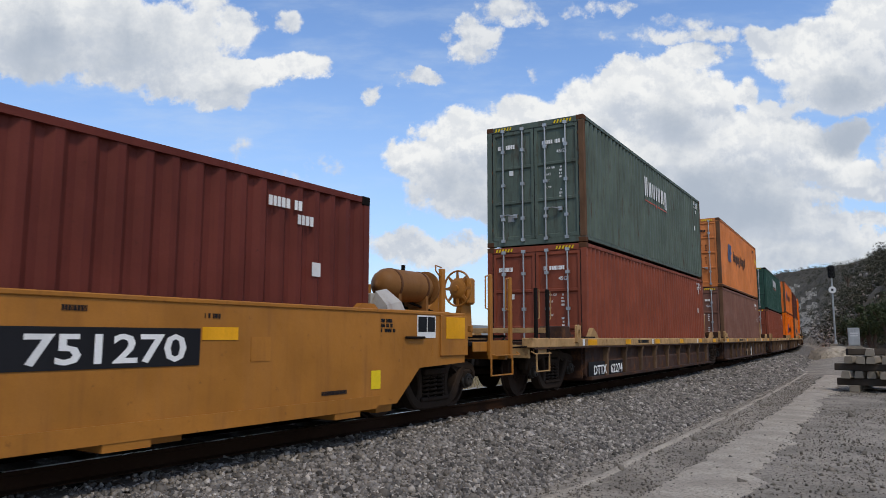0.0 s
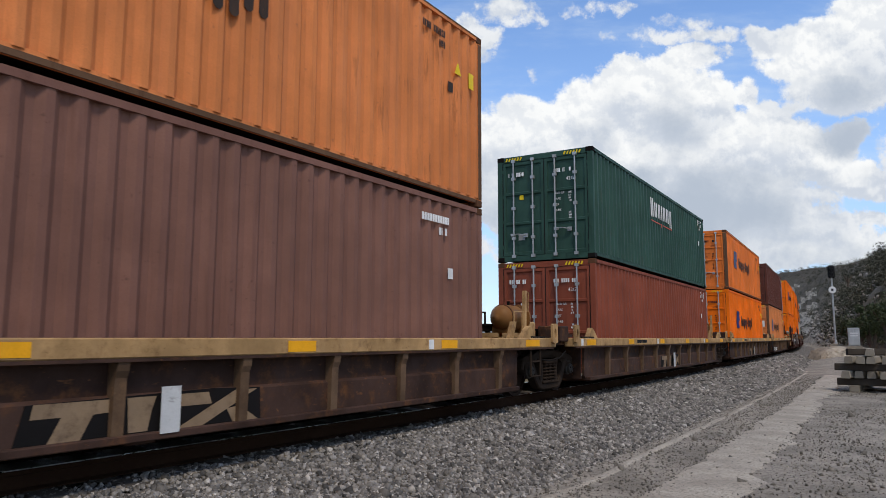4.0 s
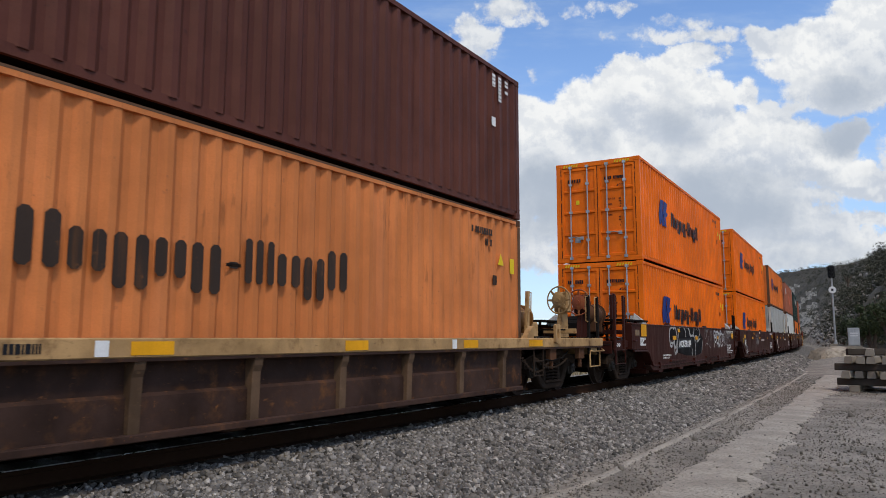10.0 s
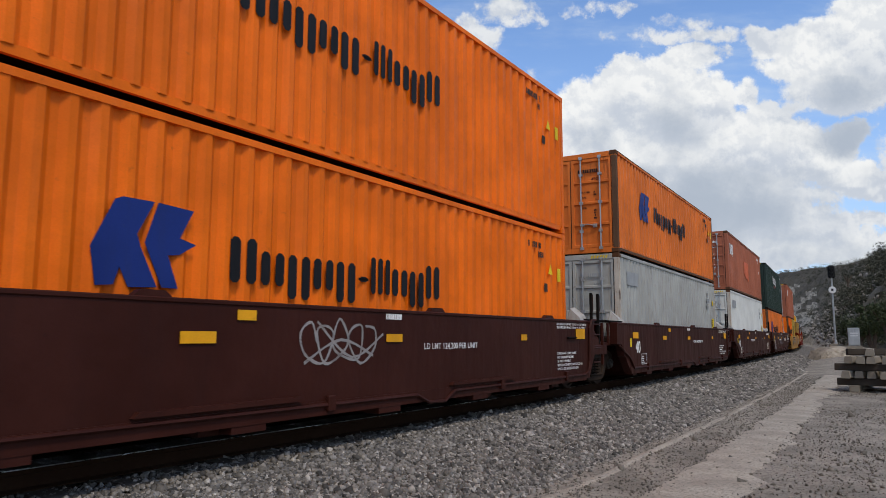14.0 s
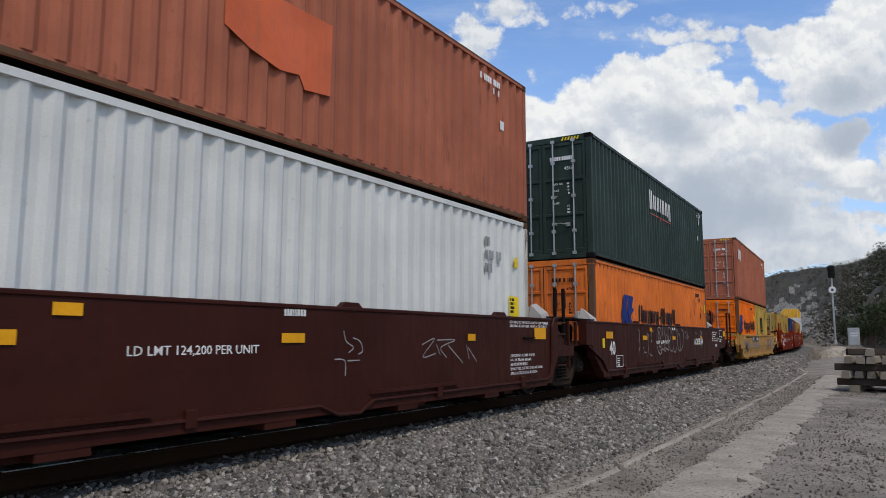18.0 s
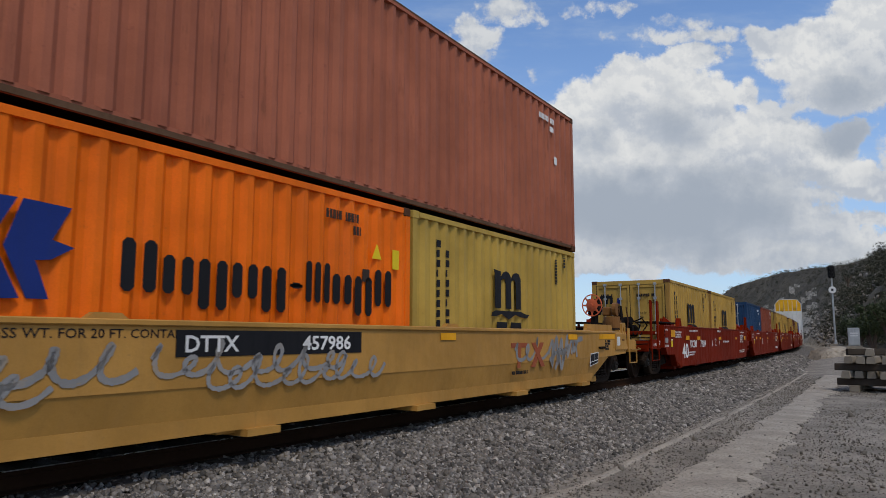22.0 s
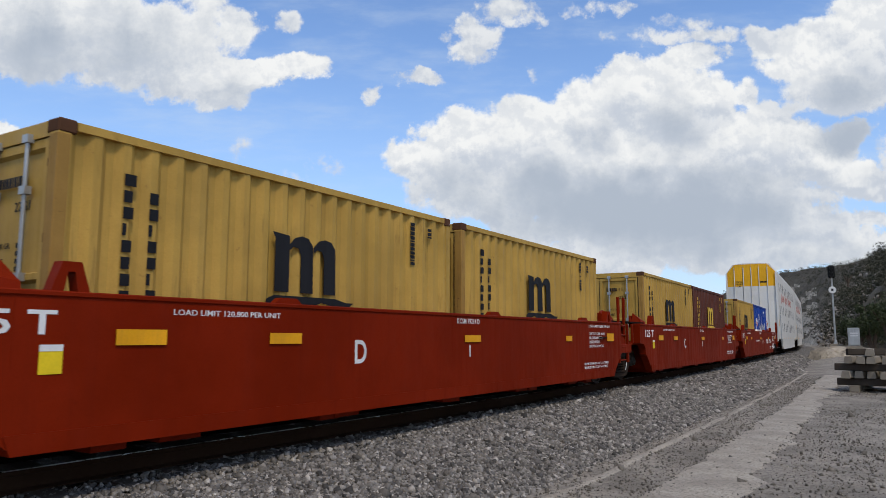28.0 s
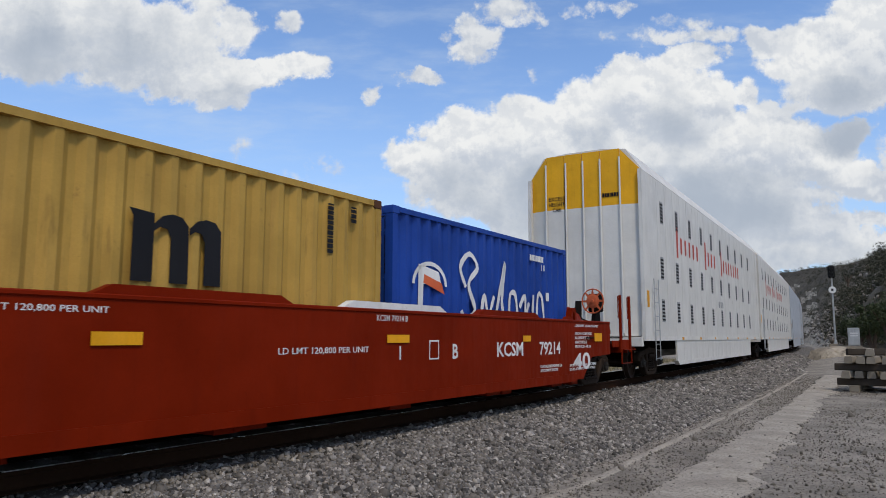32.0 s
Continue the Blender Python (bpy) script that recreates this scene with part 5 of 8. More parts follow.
def ribbon(g, pts, thick, deep, cut=0.022):
    """A bar with chamfered edges that follows a line in the y-z plane; thick is one width, or one for each point."""
    fine = []
    th = thick if isinstance(thick, (list, tuple)) else [thick] * len(pts)
    for i in range(len(pts) - 1):
        p0, p1, p2, p3 = (Vector((*pts[max(0, min(len(pts) - 1, i + q))], th[max(0, min(len(pts) - 1, i + q))])) for q in (-1, 0, 1, 2))
        for k in range(4):
            t = k / 4
            fine.append(0.5 * ((2 * p1) + (p2 - p0) * t + (2 * p0 - 5 * p1 + 4 * p2 - p3) * t * t + (3 * p1 - p0 - 3 * p2 + p3) * t ** 3))
    fine.append(Vector((*pts[-1], th[-1])))
    rows = []
    for i, p in enumerate(fine):
        d = (fine[min(i + 1, len(fine) - 1)] - fine[max(i - 1, 0)]).to_2d().normalized()
        n_ = Vector((-d.y, d.x))
        h, e_ = p.z / 2, deep / 2
        for x, q in ((-e_, -h + cut), (-e_ + cut, -h), (e_ - cut, -h), (e_, -h + cut), (e_, h - cut), (e_ - cut, h), (-e_ + cut, h), (-e_, h - cut)):
            rows.append((x, p.x + n_.x * q, p.y + n_.y * q))
    m = len(fine)
    return g.poly(rows, [tuple(range(8))[::-1], tuple(range(8 * m - 8, 8 * m))] + [(8 * i + k, 8 * i + (k + 1) % 8, 8 * i + 8 + (k + 1) % 8, 8 * i + 8 + k) for i in range(m - 1) for k in range(8)])


def sideframe_geo():
    """The cast side of a freight truck, in the y-z plane about its middle: arched top, curved struts round two oval holes, spring seat."""
    g = Geo()
    ribbon(g, [(-1.17, 0.02), (-1.10, 0.16), (-0.90, 0.21), (-0.66, 0.235), (-0.42, 0.285), (0.0, 0.30), (0.42, 0.285), (0.66, 0.235), (0.90, 0.21), (1.10, 0.16), (1.17, 0.02)], [0.08, 0.12, 0.13, 0.13, 0.135, 0.13, 0.135, 0.13, 0.13, 0.12, 0.08], 0.17)
    for s in (-1, 1):
        ribbon(g, [(s * 0.84, 0.18), (s * 0.72, 0.06), (s * 0.62, -0.10), (s * 0.50, -0.24), (s * 0.36, -0.31), (0.0, -0.32)], [0.12, 0.13, 0.14, 0.14, 0.13, 0.12], 0.18)
        ribbon(g, [(s * 0.42, 0.27), (s * 0.35, 0.10), (s * 0.33, -0.10), (s * 0.37, -0.28)], [0.16, 0.11, 0.11, 0.16], 0.16)
        g.box(-0.11, 0.11, s * 0.915 - 0.13, s * 0.915 + 0.13, -0.08, 0.16, 0.04)
        g.prism([(s * 0.70, 0.10), (s * 0.80, 0.20), (s * 0.58, 0.24), (s * 0.50, 0.20)], -0.05, 0.05, "x")
    g.box(-0.12, 0.12, -0.36, 0.36, -0.27, -0.21, 0.02)
    g.box(-0.06, 0.06, -0.30, 0.30, 0.205, 0.25, 0.015)
    return g


def spring_geo():
    """One coil spring, standing."""
    g = Geo()
    turns, n = 5.5, 12
    pts = [(0.072 * math.cos(2 * math.pi * k / n), 0.072 * math.sin(2 * math.pi * k / n), -0.20 + 0.33 * k / (turns * n)) for k in range(int(turns * n) + 1)]
    return g.bend(pts, 0.020, 5)


def bolster_geo():
    return Geo().box(-0.13, 0.13, -0.29, 0.29, 0.12, 0.21, 0.02)


def cap_geo():
    g = Geo().turned([(0, 0.125), (0.045, 0.125), (0.06, 0.105), (0.10, 0.10), (0.115, 0.085), (0.115, 0)], (0, 0, 0), "x", 18)
    for k in range(3):
        a_ = 2 * math.pi * k / 3 + 0.5
        g.tube((0.11, 0.055 * math.cos(a_), 0.055 * math.sin(a_)), (0.135, 0.055 * math.cos(a_), 0.055 * math.sin(a_)), 0.02, 6)
    return g


def truck(car, y, r=0.455, chalk=False):
    """A two-axle truck under a car: cast sides, springs, brake beams and two turning wheelsets."""
    t = part("truck", Geo().box(-1.0, 1.0, -0.2, 0.2, -0.12, 0.16, 0.03).box(-0.3, 0.3, -0.5, 0.5, 0.10, 0.26, 0.03).box(-0.8, 0.8, -0.42, -0.34, -0.15, -0.05).box(-0.8, 0.8, 0.34, 0.42, -0.15, -0.05), "black_steel", car, "grimy black freight truck", at=(0, y, r))
    for sx in (-1, 1):
        part("side_frame", shared("truck_side_frame", sideframe_geo), "truck_steel", t, at=(sx * 1.02, 0, 0.02))
        part("bolster_end", shared("bolster_end", bolster_geo), "truck_steel", t, at=(sx * 1.02, 0, 0.0))
        for y_ in (-0.19, 0.0, 0.19):
            part("coil_spring", shared("coil_spring", spring_geo), "truck_steel", t, at=(sx * 1.05, y_, 0.0))
        for sy in (-1, 1):
            part("axle_box", shared("axle_cap", cap_geo), "bearing", t, "bearing end cap with bolts", at=pose(sx * 1.06, sy * 0.915, 0, 0, 0, 0 if sx > 0 else 180))
    for k, sy in enumerate((-1, 1)):
        ws = part("wheelset", shared(("wheelset", r), lambda: wheelset_geo(r)), "wheel", t, at=(0, sy * 0.915, 0))
        WHEELS[k].append(ws)
    if chalk:
        part("chalk_mark", strokes([[(-0.1, -0.28), (0.05, -0.02), (0.16, 0.16)]], 0.05, 3), "white_ink", t, "white chalk scrawl", at=(1.10, 0.5, 0.05))
    return t


def grab(car, pts, colour, r=0.012):
    part("grab_iron", Geo().bend(pts, r), colour, car)


def brake_wheel(car, x, y, z, colour, mount):
    g = Geo()
    n, r = 24, 0.29
    ring = [(0.0, r * math.cos(2 * math.pi * i / n), r * math.sin(2 * math.pi * i / n)) for i in range(n + 1)]
    g.bend(ring, 0.017, 6)
    for i in range(8):
        a_ = 2 * math.pi * i / 8
        c_, s_ = math.cos(a_), math.sin(a_)
        g.poly([(d_, c_ * q - s_ * k, s_ * q + c_ * k) for d_ in (-0.008, 0.006) for q, k in ((0.15, -0.032), (0.15, 0.032), (r, 0.016), (r, -0.016))], [(0, 1, 2, 3), (7, 6, 5, 4), (0, 4, 5, 1), (1, 5, 6, 2), (2, 6, 7, 3), (3, 7, 4, 0)])
    g.turned([(-0.012, 0.0), (-0.012, 0.17), (0.004, 0.175), (0.024, 0.12), (0.03, 0.05), (0.05, 0.045), (0.05, 0.0)], (0, 0, 0), "x", 20)
    g.tube((-0.10, 0, 0), (0.0, 0, 0), 0.05, 10)
    part("brake_wheel", g, colour, car, "spoked hand brake wheel", at=pose(x, y, z, 0, 0, -100))
    part("brake_housing", Geo().box(-0.16, 0.16, -0.05, 0.18, -0.26, 0.18, 0.03).prism([(-0.22, -0.8), (0.26, -0.8), (0.2, -0.2), (-0.06, -0.2)], -0.05, 0.05, "x"), mount, car, at=(x, y + 0.14, z))


def air_tank(car, x, y, z, colour, along_x=False, long=0.62):
    g = Geo()
    e_ = long
    prof = [(-e_, 0.0), (-e_ + 0.015, 0.07), (-e_ + 0.05, 0.14), (-e_ + 0.10, 0.19), (-e_ + 0.18, 0.228), (-e_ + 0.26, 0.235), (e_ - 0.26, 0.235), (e_ - 0.18, 0.228), (e_ - 0.10, 0.19), (e_ - 0.05, 0.14), (e_ - 0.015, 0.07), (e_, 0.0)]
    g.turned(prof, (0, 0, 0), "y", 26)
    g.smooth = True
    tank = part("air_tank", g, colour, car, "round-ended air reservoir", at=pose(x, y, z, 0, 0, 70 if along_x else 0))
    for k in (-e_ * 0.55, e_ * 0.55):
        part("tank_bracket", Geo().box(-0.20, 0.20, k - 0.03, k + 0.03, -0.40, 0.02), colour, tank)
        part("tank_strap", Geo().turned([(k - 0.022, 0.0), (k - 0.022, 0.241), (k + 0.022, 0.241), (k + 0.022, 0.0)], (0, 0, 0), "y", 26), "rust", tank)
    part("flange", Geo().turned([(e_ - 0.06, 0.0), (e_ - 0.06, 0.26), (e_ - 0.02, 0.26), (e_ - 0.02, 0.0)], (0, 0, 0), "y", 20), colour, tank)
    part("pipe_nipple", Geo().tube((0, 0, 0.22), (0, 0, 0.31), 0.03, 8), "black_steel", tank)


def coupler(car, y, way):
    """The coupler, its drawbar and hanging hoses at an end; way is -1 at the leading end."""
    g = Geo()
    g.box(-0.11, 0.11, min(y, y + way * 0.75), max(y, y + way * 0.75), 0.72, 0.92, 0.02)
    g.box(-0.2, 0.2, min(y + way * 0.62, y + way * 0.95), max(y + way * 0.62, y + way * 0.95), 0.66, 0.98, 0.05)
    part("coupler", g, "black_steel", car)
    part("air_hose", Geo().bend([(0.35, y + way * 0.1, 0.72), (0.36, y + way * 0.25, 0.42), (0.28, y + way * 0.5, 0.25), (0.12, y + way * 0.8, 0.32), (0.05, y + way * 0.95, 0.5)], 0.028, 8), "gasket", car)


def plate_with_hole(w, h, r):
    """A lifting plate in the y-z plane with an upright slot."""
    g = Geo()
    n = 16
    out, inn = [], []
    for i in range(n):
        a_ = 2 * math.pi * (i + 0.5) / n
        c, s = math.cos(a_), math.sin(a_)
        k = 1 / max(abs(c) / (w / 2), abs(s) / (h / 2))
        out.append((c * k, s * k + h / 2))
        inn.append((c * r, s * r * 1.7 + h / 2))
    pts = [(x, *p) for x in (0.0, 0.05) for p in out + inn]
    m = 2 * n
    f = []
    for i in range(n):
        q = (i + 1) % n
        f += [(i, q, n + q, n + i), (m + i, m + n + i, m + n + q, m + q), (i, m + i, m + q, q), (n + i, n + q, m + n + q, m + n + i)]
    return g.poly(pts, f)


def end_gear(car, y, way, colour, deck=1.05, tanks=True, wheel=True):
    """Walkway, ladders, uprights and brake gear at a coupled end; way is -1 at the leading end and 1 at the trailing end."""
    def ys(a, b):
        return sorted((y + way * a, y + way * b))
    part("end_platform", Geo().box(-1.28, 1.28, *ys(-1.3, 1.70), deck - 0.16, deck - 0.10, 0.01).box(-0.42, 0.42, *ys(-1.3, 1.78), 0.56, deck - 0.16, 0.02), "black_steel", car)
    part("end_sill", Geo().box(-1.40, 1.40, *ys(1.66, 1.74), 0.72, deck - 0.10, 0.01), colour, car)
    for k in range(7):
        x = -1.32 + k * 0.38
        part("walkway_grating", Geo().box(x, x + 0.35, *ys(1.02, 1.70), deck - 0.04, deck - 0.01), "black_steel", car)
    for sx in (-1, 1):
        d0, d1, tall = (0.92, 1.42, 1.30) if colour == "car_yellow" else (1.05, 1.57, 1.95) if colour == "sill" else (1.03, 1.70, 2.06)
        part("step_board", Geo().box(*sorted((sx * 1.42, sx * 1.46)), *ys(d0 - 0.03, d1 + 0.03), 0.79, 1.03, 0.01), colour, car, "painted end board over the step")
        part("valve_board", Geo().box(*sorted((sx * 1.40, sx * 1.43)), *ys(0.58, 1.0), 0.86, 1.01, 0.008), colour, car)
        for d in (d0, d1):
            part("upright", Geo().box(sx * 1.47 - 0.025, sx * 1.47 + 0.025, *ys(d - 0.04, d + 0.04), 0.74, tall if d == d0 or tall > 1.5 else 0.76, 0.008), colour if colour != "sill" else "black_steel", car)
            if tall < 1.5:
                continue
            yy = y + way * (d - 0.04)
            grab(car, [(sx * 1.47, yy, tall - 0.55), (sx * 1.47, yy - way * 0.11, tall - 0.53), (sx * 1.47, yy - way * 0.11, tall - 0.04), (sx * 1.47, yy, tall - 0.02)], colour)
        grab(car, [(sx * 1.49, y + way * (d1 + 0.03), 0.80), (sx * 1.49, y + way * (d1 + 0.03), 0.49), (sx * 1.49, y + way * (d0 - 0.01), 0.49), (sx * 1.49, y + way * (d0 - 0.01), 0.80)], colour, 0.018)
        grab(car, [(sx * 1.47, y + way * (d0 - 0.01), 0.82), (sx * 1.54, y + way * (d0 + 0.03), 0.80), (sx * 1.54, y + way * (d1 + 0.2), 0.80), (sx * 1.47, y + way * (d1 + 0.22), 0.84)], colour)
    part("cross_beam", Geo().box(-1.34, 1.34, *ys(0.66, 0.72), 1.16, 1.26, 0.008), colour, car)
    if colour == "car_yellow" and way > 0:
        drum = part("brake_drum", Geo().turned([(1.0, 0.0), (1.0, 0.23), (1.50, 0.23), (1.50, 0.205), (1.60, 0.20), (1.60, 0.0)], (0, 0, 0), "z", 22), "tank_brown", car, "rusty tan brake drum", at=(0.85, y + way * 1.58, 0))
        part("drum_gear", Geo().turned([(-0.05, 0.0), (-0.05, 0.17), (0.05, 0.17), (0.05, 0.0)], (0.1, 0, 1.78), "x", 14).box(-0.22, 0.0, -0.1, 0.1, 1.62, 1.84, 0.03), "tank_brown", drum)
        part("chain", Geo().bend([(0.34, 0.1, 1.84), (0.36, 0.16, 1.5), (0.34, 0.14, 1.2), (0.30, 0.1, 1.0)], 0.018), "rust", drum)
        part("stand_post", Geo().box(0.88, 1.0, *ys(1.62, 1.72), 0.95, 1.90, 0.01), "black_steel", car)
        for x in (-1.1, -0.3, 0.5):
            part("walkway_grating", Geo().box(x, x + 0.75, *ys(0.2, 1.3), 1.26, 1.30), "black_steel", car)
        part("hook", Geo().bend([(1.44, y + way * 0.35, 0.86), (1.50, y + way * 0.5, 0.80), (1.50, y + way * 0.68, 0.82), (1.48, y + way * 0.72, 0.92)], 0.022), colour, car)
    elif colour not in ("sill", "car_yellow"):
        part("brake_pedestal", Geo().prism([(way * 0.2, deck - 0.1), (way * 1.1, deck - 0.1), (way * 1.12, 1.95), (way * 0.98, 1.95), (way * 0.86, 1.62), (way * 0.55, 1.36), (way * 0.2, 1.28)], -0.05, 0.05, "x"), colour if colour in ("sill", "car_ochre") else "black_steel", car, "curved brake pedestal plate", at=(0.45, y, 0))
    if colour not in ("car_yellow", "sill"):
        part("brake_valve", Geo().box(-0.35, 0.25, *ys(-0.35, 0.25), 1.10, 1.52, 0.08).tube((-0.3, y - way * 0.1, 1.5), (0.5, y + way * 0.1, 1.56), 0.12, 12).box(0.2, 0.6, *ys(-0.3, -0.05), 1.1, 1.44, 0.06), "black_steel", car, "grimy brake valve cluster")
    for k in range(3 if colour not in ("car_yellow", "sill") else 0):
        part("brake_pipe", Geo().bend([(-0.5 + 0.3 * k, y - way * 0.5, 1.30 + 0.06 * k), (0.1 + 0.3 * k, y - way * 0.3, 1.58 + 0.03 * k), (0.6 + 0.2 * k, y + way * 0.3, 1.42), (0.75 + 0.1 * k, y + way * 0.8, 1.16)], 0.02), "black_steel", car)
    part("uncoupling_lever", Geo().bend([(1.40, y + way * 1.80, 0.92), (0.5, y + way * 1.84, 0.86), (0.2, y + way * 2.0, 0.96)], 0.014), "black_steel", car)
    part("train_pipe", Geo().bend([(-0.7, y - way * 1.1, deck + 0.05), (-0.7, y + way * 0.5, deck + 0.05), (0.4, y + way * 0.6, deck + 0.05), (0.4, y + way * 1.2, 0.8)], 0.025), "black_steel", car)
    if tanks:
        air_tank(car, 0.75, y + (way * 1.25 if way < 0 else 0.0 if colour == "car_brown" else -way * 0.30), 1.62 if way < 0 else 1.82, "tank_brown" if colour == "car_ochre" else "rust", long=0.40 if way < 0 else 0.46 if colour == "car_brown" else 0.62)
        part("tank_rack", Geo().box(0.4, 1.1, *ys(-0.95, 0.42), 1.42, 1.46).box(0.42, 0.48, *ys(-0.9, -0.84), deck - 0.1, 1.42).box(1.02, 1.08, *ys(-0.9, -0.84), deck - 0.1, 1.42), colour, car)
        part("post", Geo().box(0.95, 1.02, *ys(0.34, 0.44), deck - 0.1, 2.12, 0.01), colour, car)
        grab(car, [(0.98, y + way * 0.34, 2.0), (0.98, y + way * 0.22, 2.08), (0.98, y + way * 0.22, 2.16), (0.98, y + way * 0.38, 2.14)], colour)
    if wheel:
        brake_wheel(car, -0.10 if colour == "car_red" and way < 0 else 0.72, y + way * (1.72 if way < 0 and colour == "car_red" else 1.95 if way < 0 else 1.28), 1.95 if colour == "car_red" else 1.88, "orange_ink" if colour == "car_red" else "rust_ink" if colour == "car_brown" else colour, colour if colour != "car_red" else "black_steel")
    coupler(car, y + way * 1.7, way)


def rib_car(t0, t1, label, head=False, tail=False):
    """A well car with a tan top sill and upright ribs; its trucks lie t0 and t1 metres along the train."""
    mid, half = (t0 + t1) / 2, (t1 - t0) / 2
    car = thing("well_car", label, "well car", "well cars of the train")
    a, b = -half + 1.18, half - 1.92
    for sx in (-1, 1):
        lo, hi = sorted((sx * 1.50, sx * 1.30))
        ends = [(-half + (0.25 if not head else -1.8), 0.90), (half - (0.58 if not tail else -1.8), 0.90)]
        top = part("top_sill", Geo().box(lo, hi, ends[0][0], ends[1][0], 0.90, 1.07, 0.012), "sill", car, "tan painted top sill, chipped and rusty")
        lip = sorted((sx * 1.505, sx * 1.42))
        part("sill_lip", Geo().box(*lip, ends[0][0] + 0.1, ends[1][0] - 0.1, 0.872, 0.90), "well_rust", car)
        lo, hi = sorted((sx * 1.36, sx * 1.31))
        panel = part("side_panel", Geo().prism([(a, 0.87), (b, 0.87), (b, 0.30), (b - 0.1, 0.24), (a + 0.1, 0.24), (a, 0.30)], lo, hi, "x"), "well_rust", car, "rusty dark well side")
        lo, hi = sorted((sx * 1.46, sx * 1.30))
        part("bottom_chord", Geo().box(lo, hi, a + 0.1, b - 0.1, 0.20, 0.27, 0.01), "well_rust", car)
        n, gap = int((b - a - 1.25) / 1.335) + 1, 1.335
        for i in range(n):
            y = b - 0.78 - gap * (n - 1 - i)
            part("rib", shared(("well_rib", sx), lambda: Geo().prism([(0, 0.872), (0, 0.24), (sx * 0.085, 0.26), (sx * 0.10, 0.74), (sx * 0.125, 0.80), (sx * 0.135, 0.872)], -0.055, 0.055, "y")), "rib_worn", car, "worn upright rib", at=(sx * 1.36, y, 0))
            if i < n - 1:
                part("panel_ledge", shared(("well_ledge", sx), lambda: Geo().prism([(0, 0.60), (sx * 0.035, 0.57), (sx * 0.035, 0.24), (0, 0.24)], 0.05, gap - 0.05, "y")), "well_rust", car, at=(sx * 1.36, y, 0))
        far = half / 8.575
        for k, y in enumerate((-half + 0.98, -half + 3.85 * far, -half + 6.72 * far, -half + 9.74 * far, -half + 12.68 * far, half - 1.86)):
            if sx > 0:
                part("reflector", Geo().box(0, 0.004, 0, 0.55 if k in (0, 5) else 0.42, 0, 0.115), "reflector", car, "yellow reflector sheet", at=(1.501, y, 0.925))
                if k % 2 == 0:
                    part("white_patch", Geo().box(0, 0.004, 0, 0.12, 0, 0.13), "white_ink", car, "small white paint patch", at=(1.501, y - 0.32, 0.918))
        if sx > 0:
            row_sign("marking", sign_row(random.Random(int(mid)), 22, 0.075), "black_ink", car, at=(1.502, a + 3.4, 0.95))
        for y in (-half + 0.33, half - 0.72):
            part("lift_bracket", shared("slim_bracket", lambda: plate_with_hole(0.21, 0.36, 0.055)), "sill", car, "tan lifting plate with a slot", at=(sx * 1.505 - (0.05 if sx < 0 else 0), y, 0.97))
        for y, way in ((a + 0.35, 1), (half - 1.6, -1)):
            part("container_guide", Geo().prism([(way * -0.28, 0), (way * 0.28, 0), (way * 0.06, 0.17), (way * -0.06, 0.22)], 0, 0.10, "x"), "sill", car, at=(sx * 1.40 - 0.05, y, 1.06))
            part("guide_foot", Geo().box(sx * 1.40 - 0.08, sx * 1.40 + 0.08, y - way * 0.34 - 0.3, y - way * 0.34 + 0.3, 1.05, 1.10, 0.01), "black_steel", car)
    for y0, y1 in ((a - 0.06, a), (b, b + 0.06)):
        part("bulkhead", Geo().box(-1.30, 1.30, y0, y1, 0.24, 1.0), "well_rust", car)
    for k in range(5):
        y = a + 0.6 + (b - a - 1.2) * k / 4
        part("cross_bearer", Geo().box(-1.31, 1.31, y - 0.14, y + 0.14, 0.16, 0.262), "well_rust", car)
    for y, way in ((-half, -1), (half, 1)):
        y0, y1 = sorted((y - way * (1.3 if way < 0 else 1.96), y + way * 0.35))
        part("end_platform", Geo().box(-1.29, 1.29, y0, y1, 0.93, 1.0, 0.01).box(-0.4, 0.4, y0, y1, 0.56, 0.93, 0.02), "well_rust", car)
        if way > 0:
            part("step_frame", Geo().bend([(1.46, y - 1.21, 0.90), (1.46, y - 1.21, 0.41), (1.46, y - 1.59, 0.41), (1.46, y - 1.59, 0.90)], 0.018), "truck_steel", car, "hanging steel step")
            part("rung", Geo().tube((1.46, y - 1.21, 0.66), (1.46, y - 1.59, 0.66), 0.016), "truck_steel", car)
        else:
            part("hitch_box", Geo().box(0.92, 1.40, y - 0.16, y + 0.24, 1.0, 1.30, 0.02).box(0.92, 1.30, y + 0.24, y + 0.7, 1.08, 1.14).tube((0.7, y + 0.3, 1.2), (1.2, y + 0.75, 1.14), 0.05, 8), "well_rust", car, "dark steel box on the end deck")
    # brake gear and walkway over the trailing truck
    air_tank(car, 0.62, half - 0.78, 1.45, "tank_brown", long=0.46)
    part("tank_frame", Geo().box(0.35, 0.42, half - 1.6, half - 0.4, 1.0, 1.16).box(0.84, 0.91, half - 1.6, half - 0.4, 1.0, 1.16).box(0.35, 0.91, half - 1.6, half - 1.52, 1.08, 1.16).box(0.35, 0.91, half - 0.48, half - 0.4, 1.08, 1.16), "sill", car)
    part("upright", Geo().prism([(half - 1.02, 1.0), (half - 0.92, 1.0), (half - 0.88, 1.94), (half - 0.95, 1.94)], 1.0, 1.06, "x"), "sill", car)
    grab(car, [(1.03, half - 0.90, 1.55), (1.03, half - 0.78, 1.57), (1.03, half - 0.76, 1.92), (1.03, half - 0.92, 1.93)], "sill")
    part("brace", Geo().prism([(half - 1.75, 1.0), (half - 1.55, 1.0), (half - 1.42, 1.36), (half - 1.56, 1.36)], 1.05, 1.11, "x"), "sill", car)
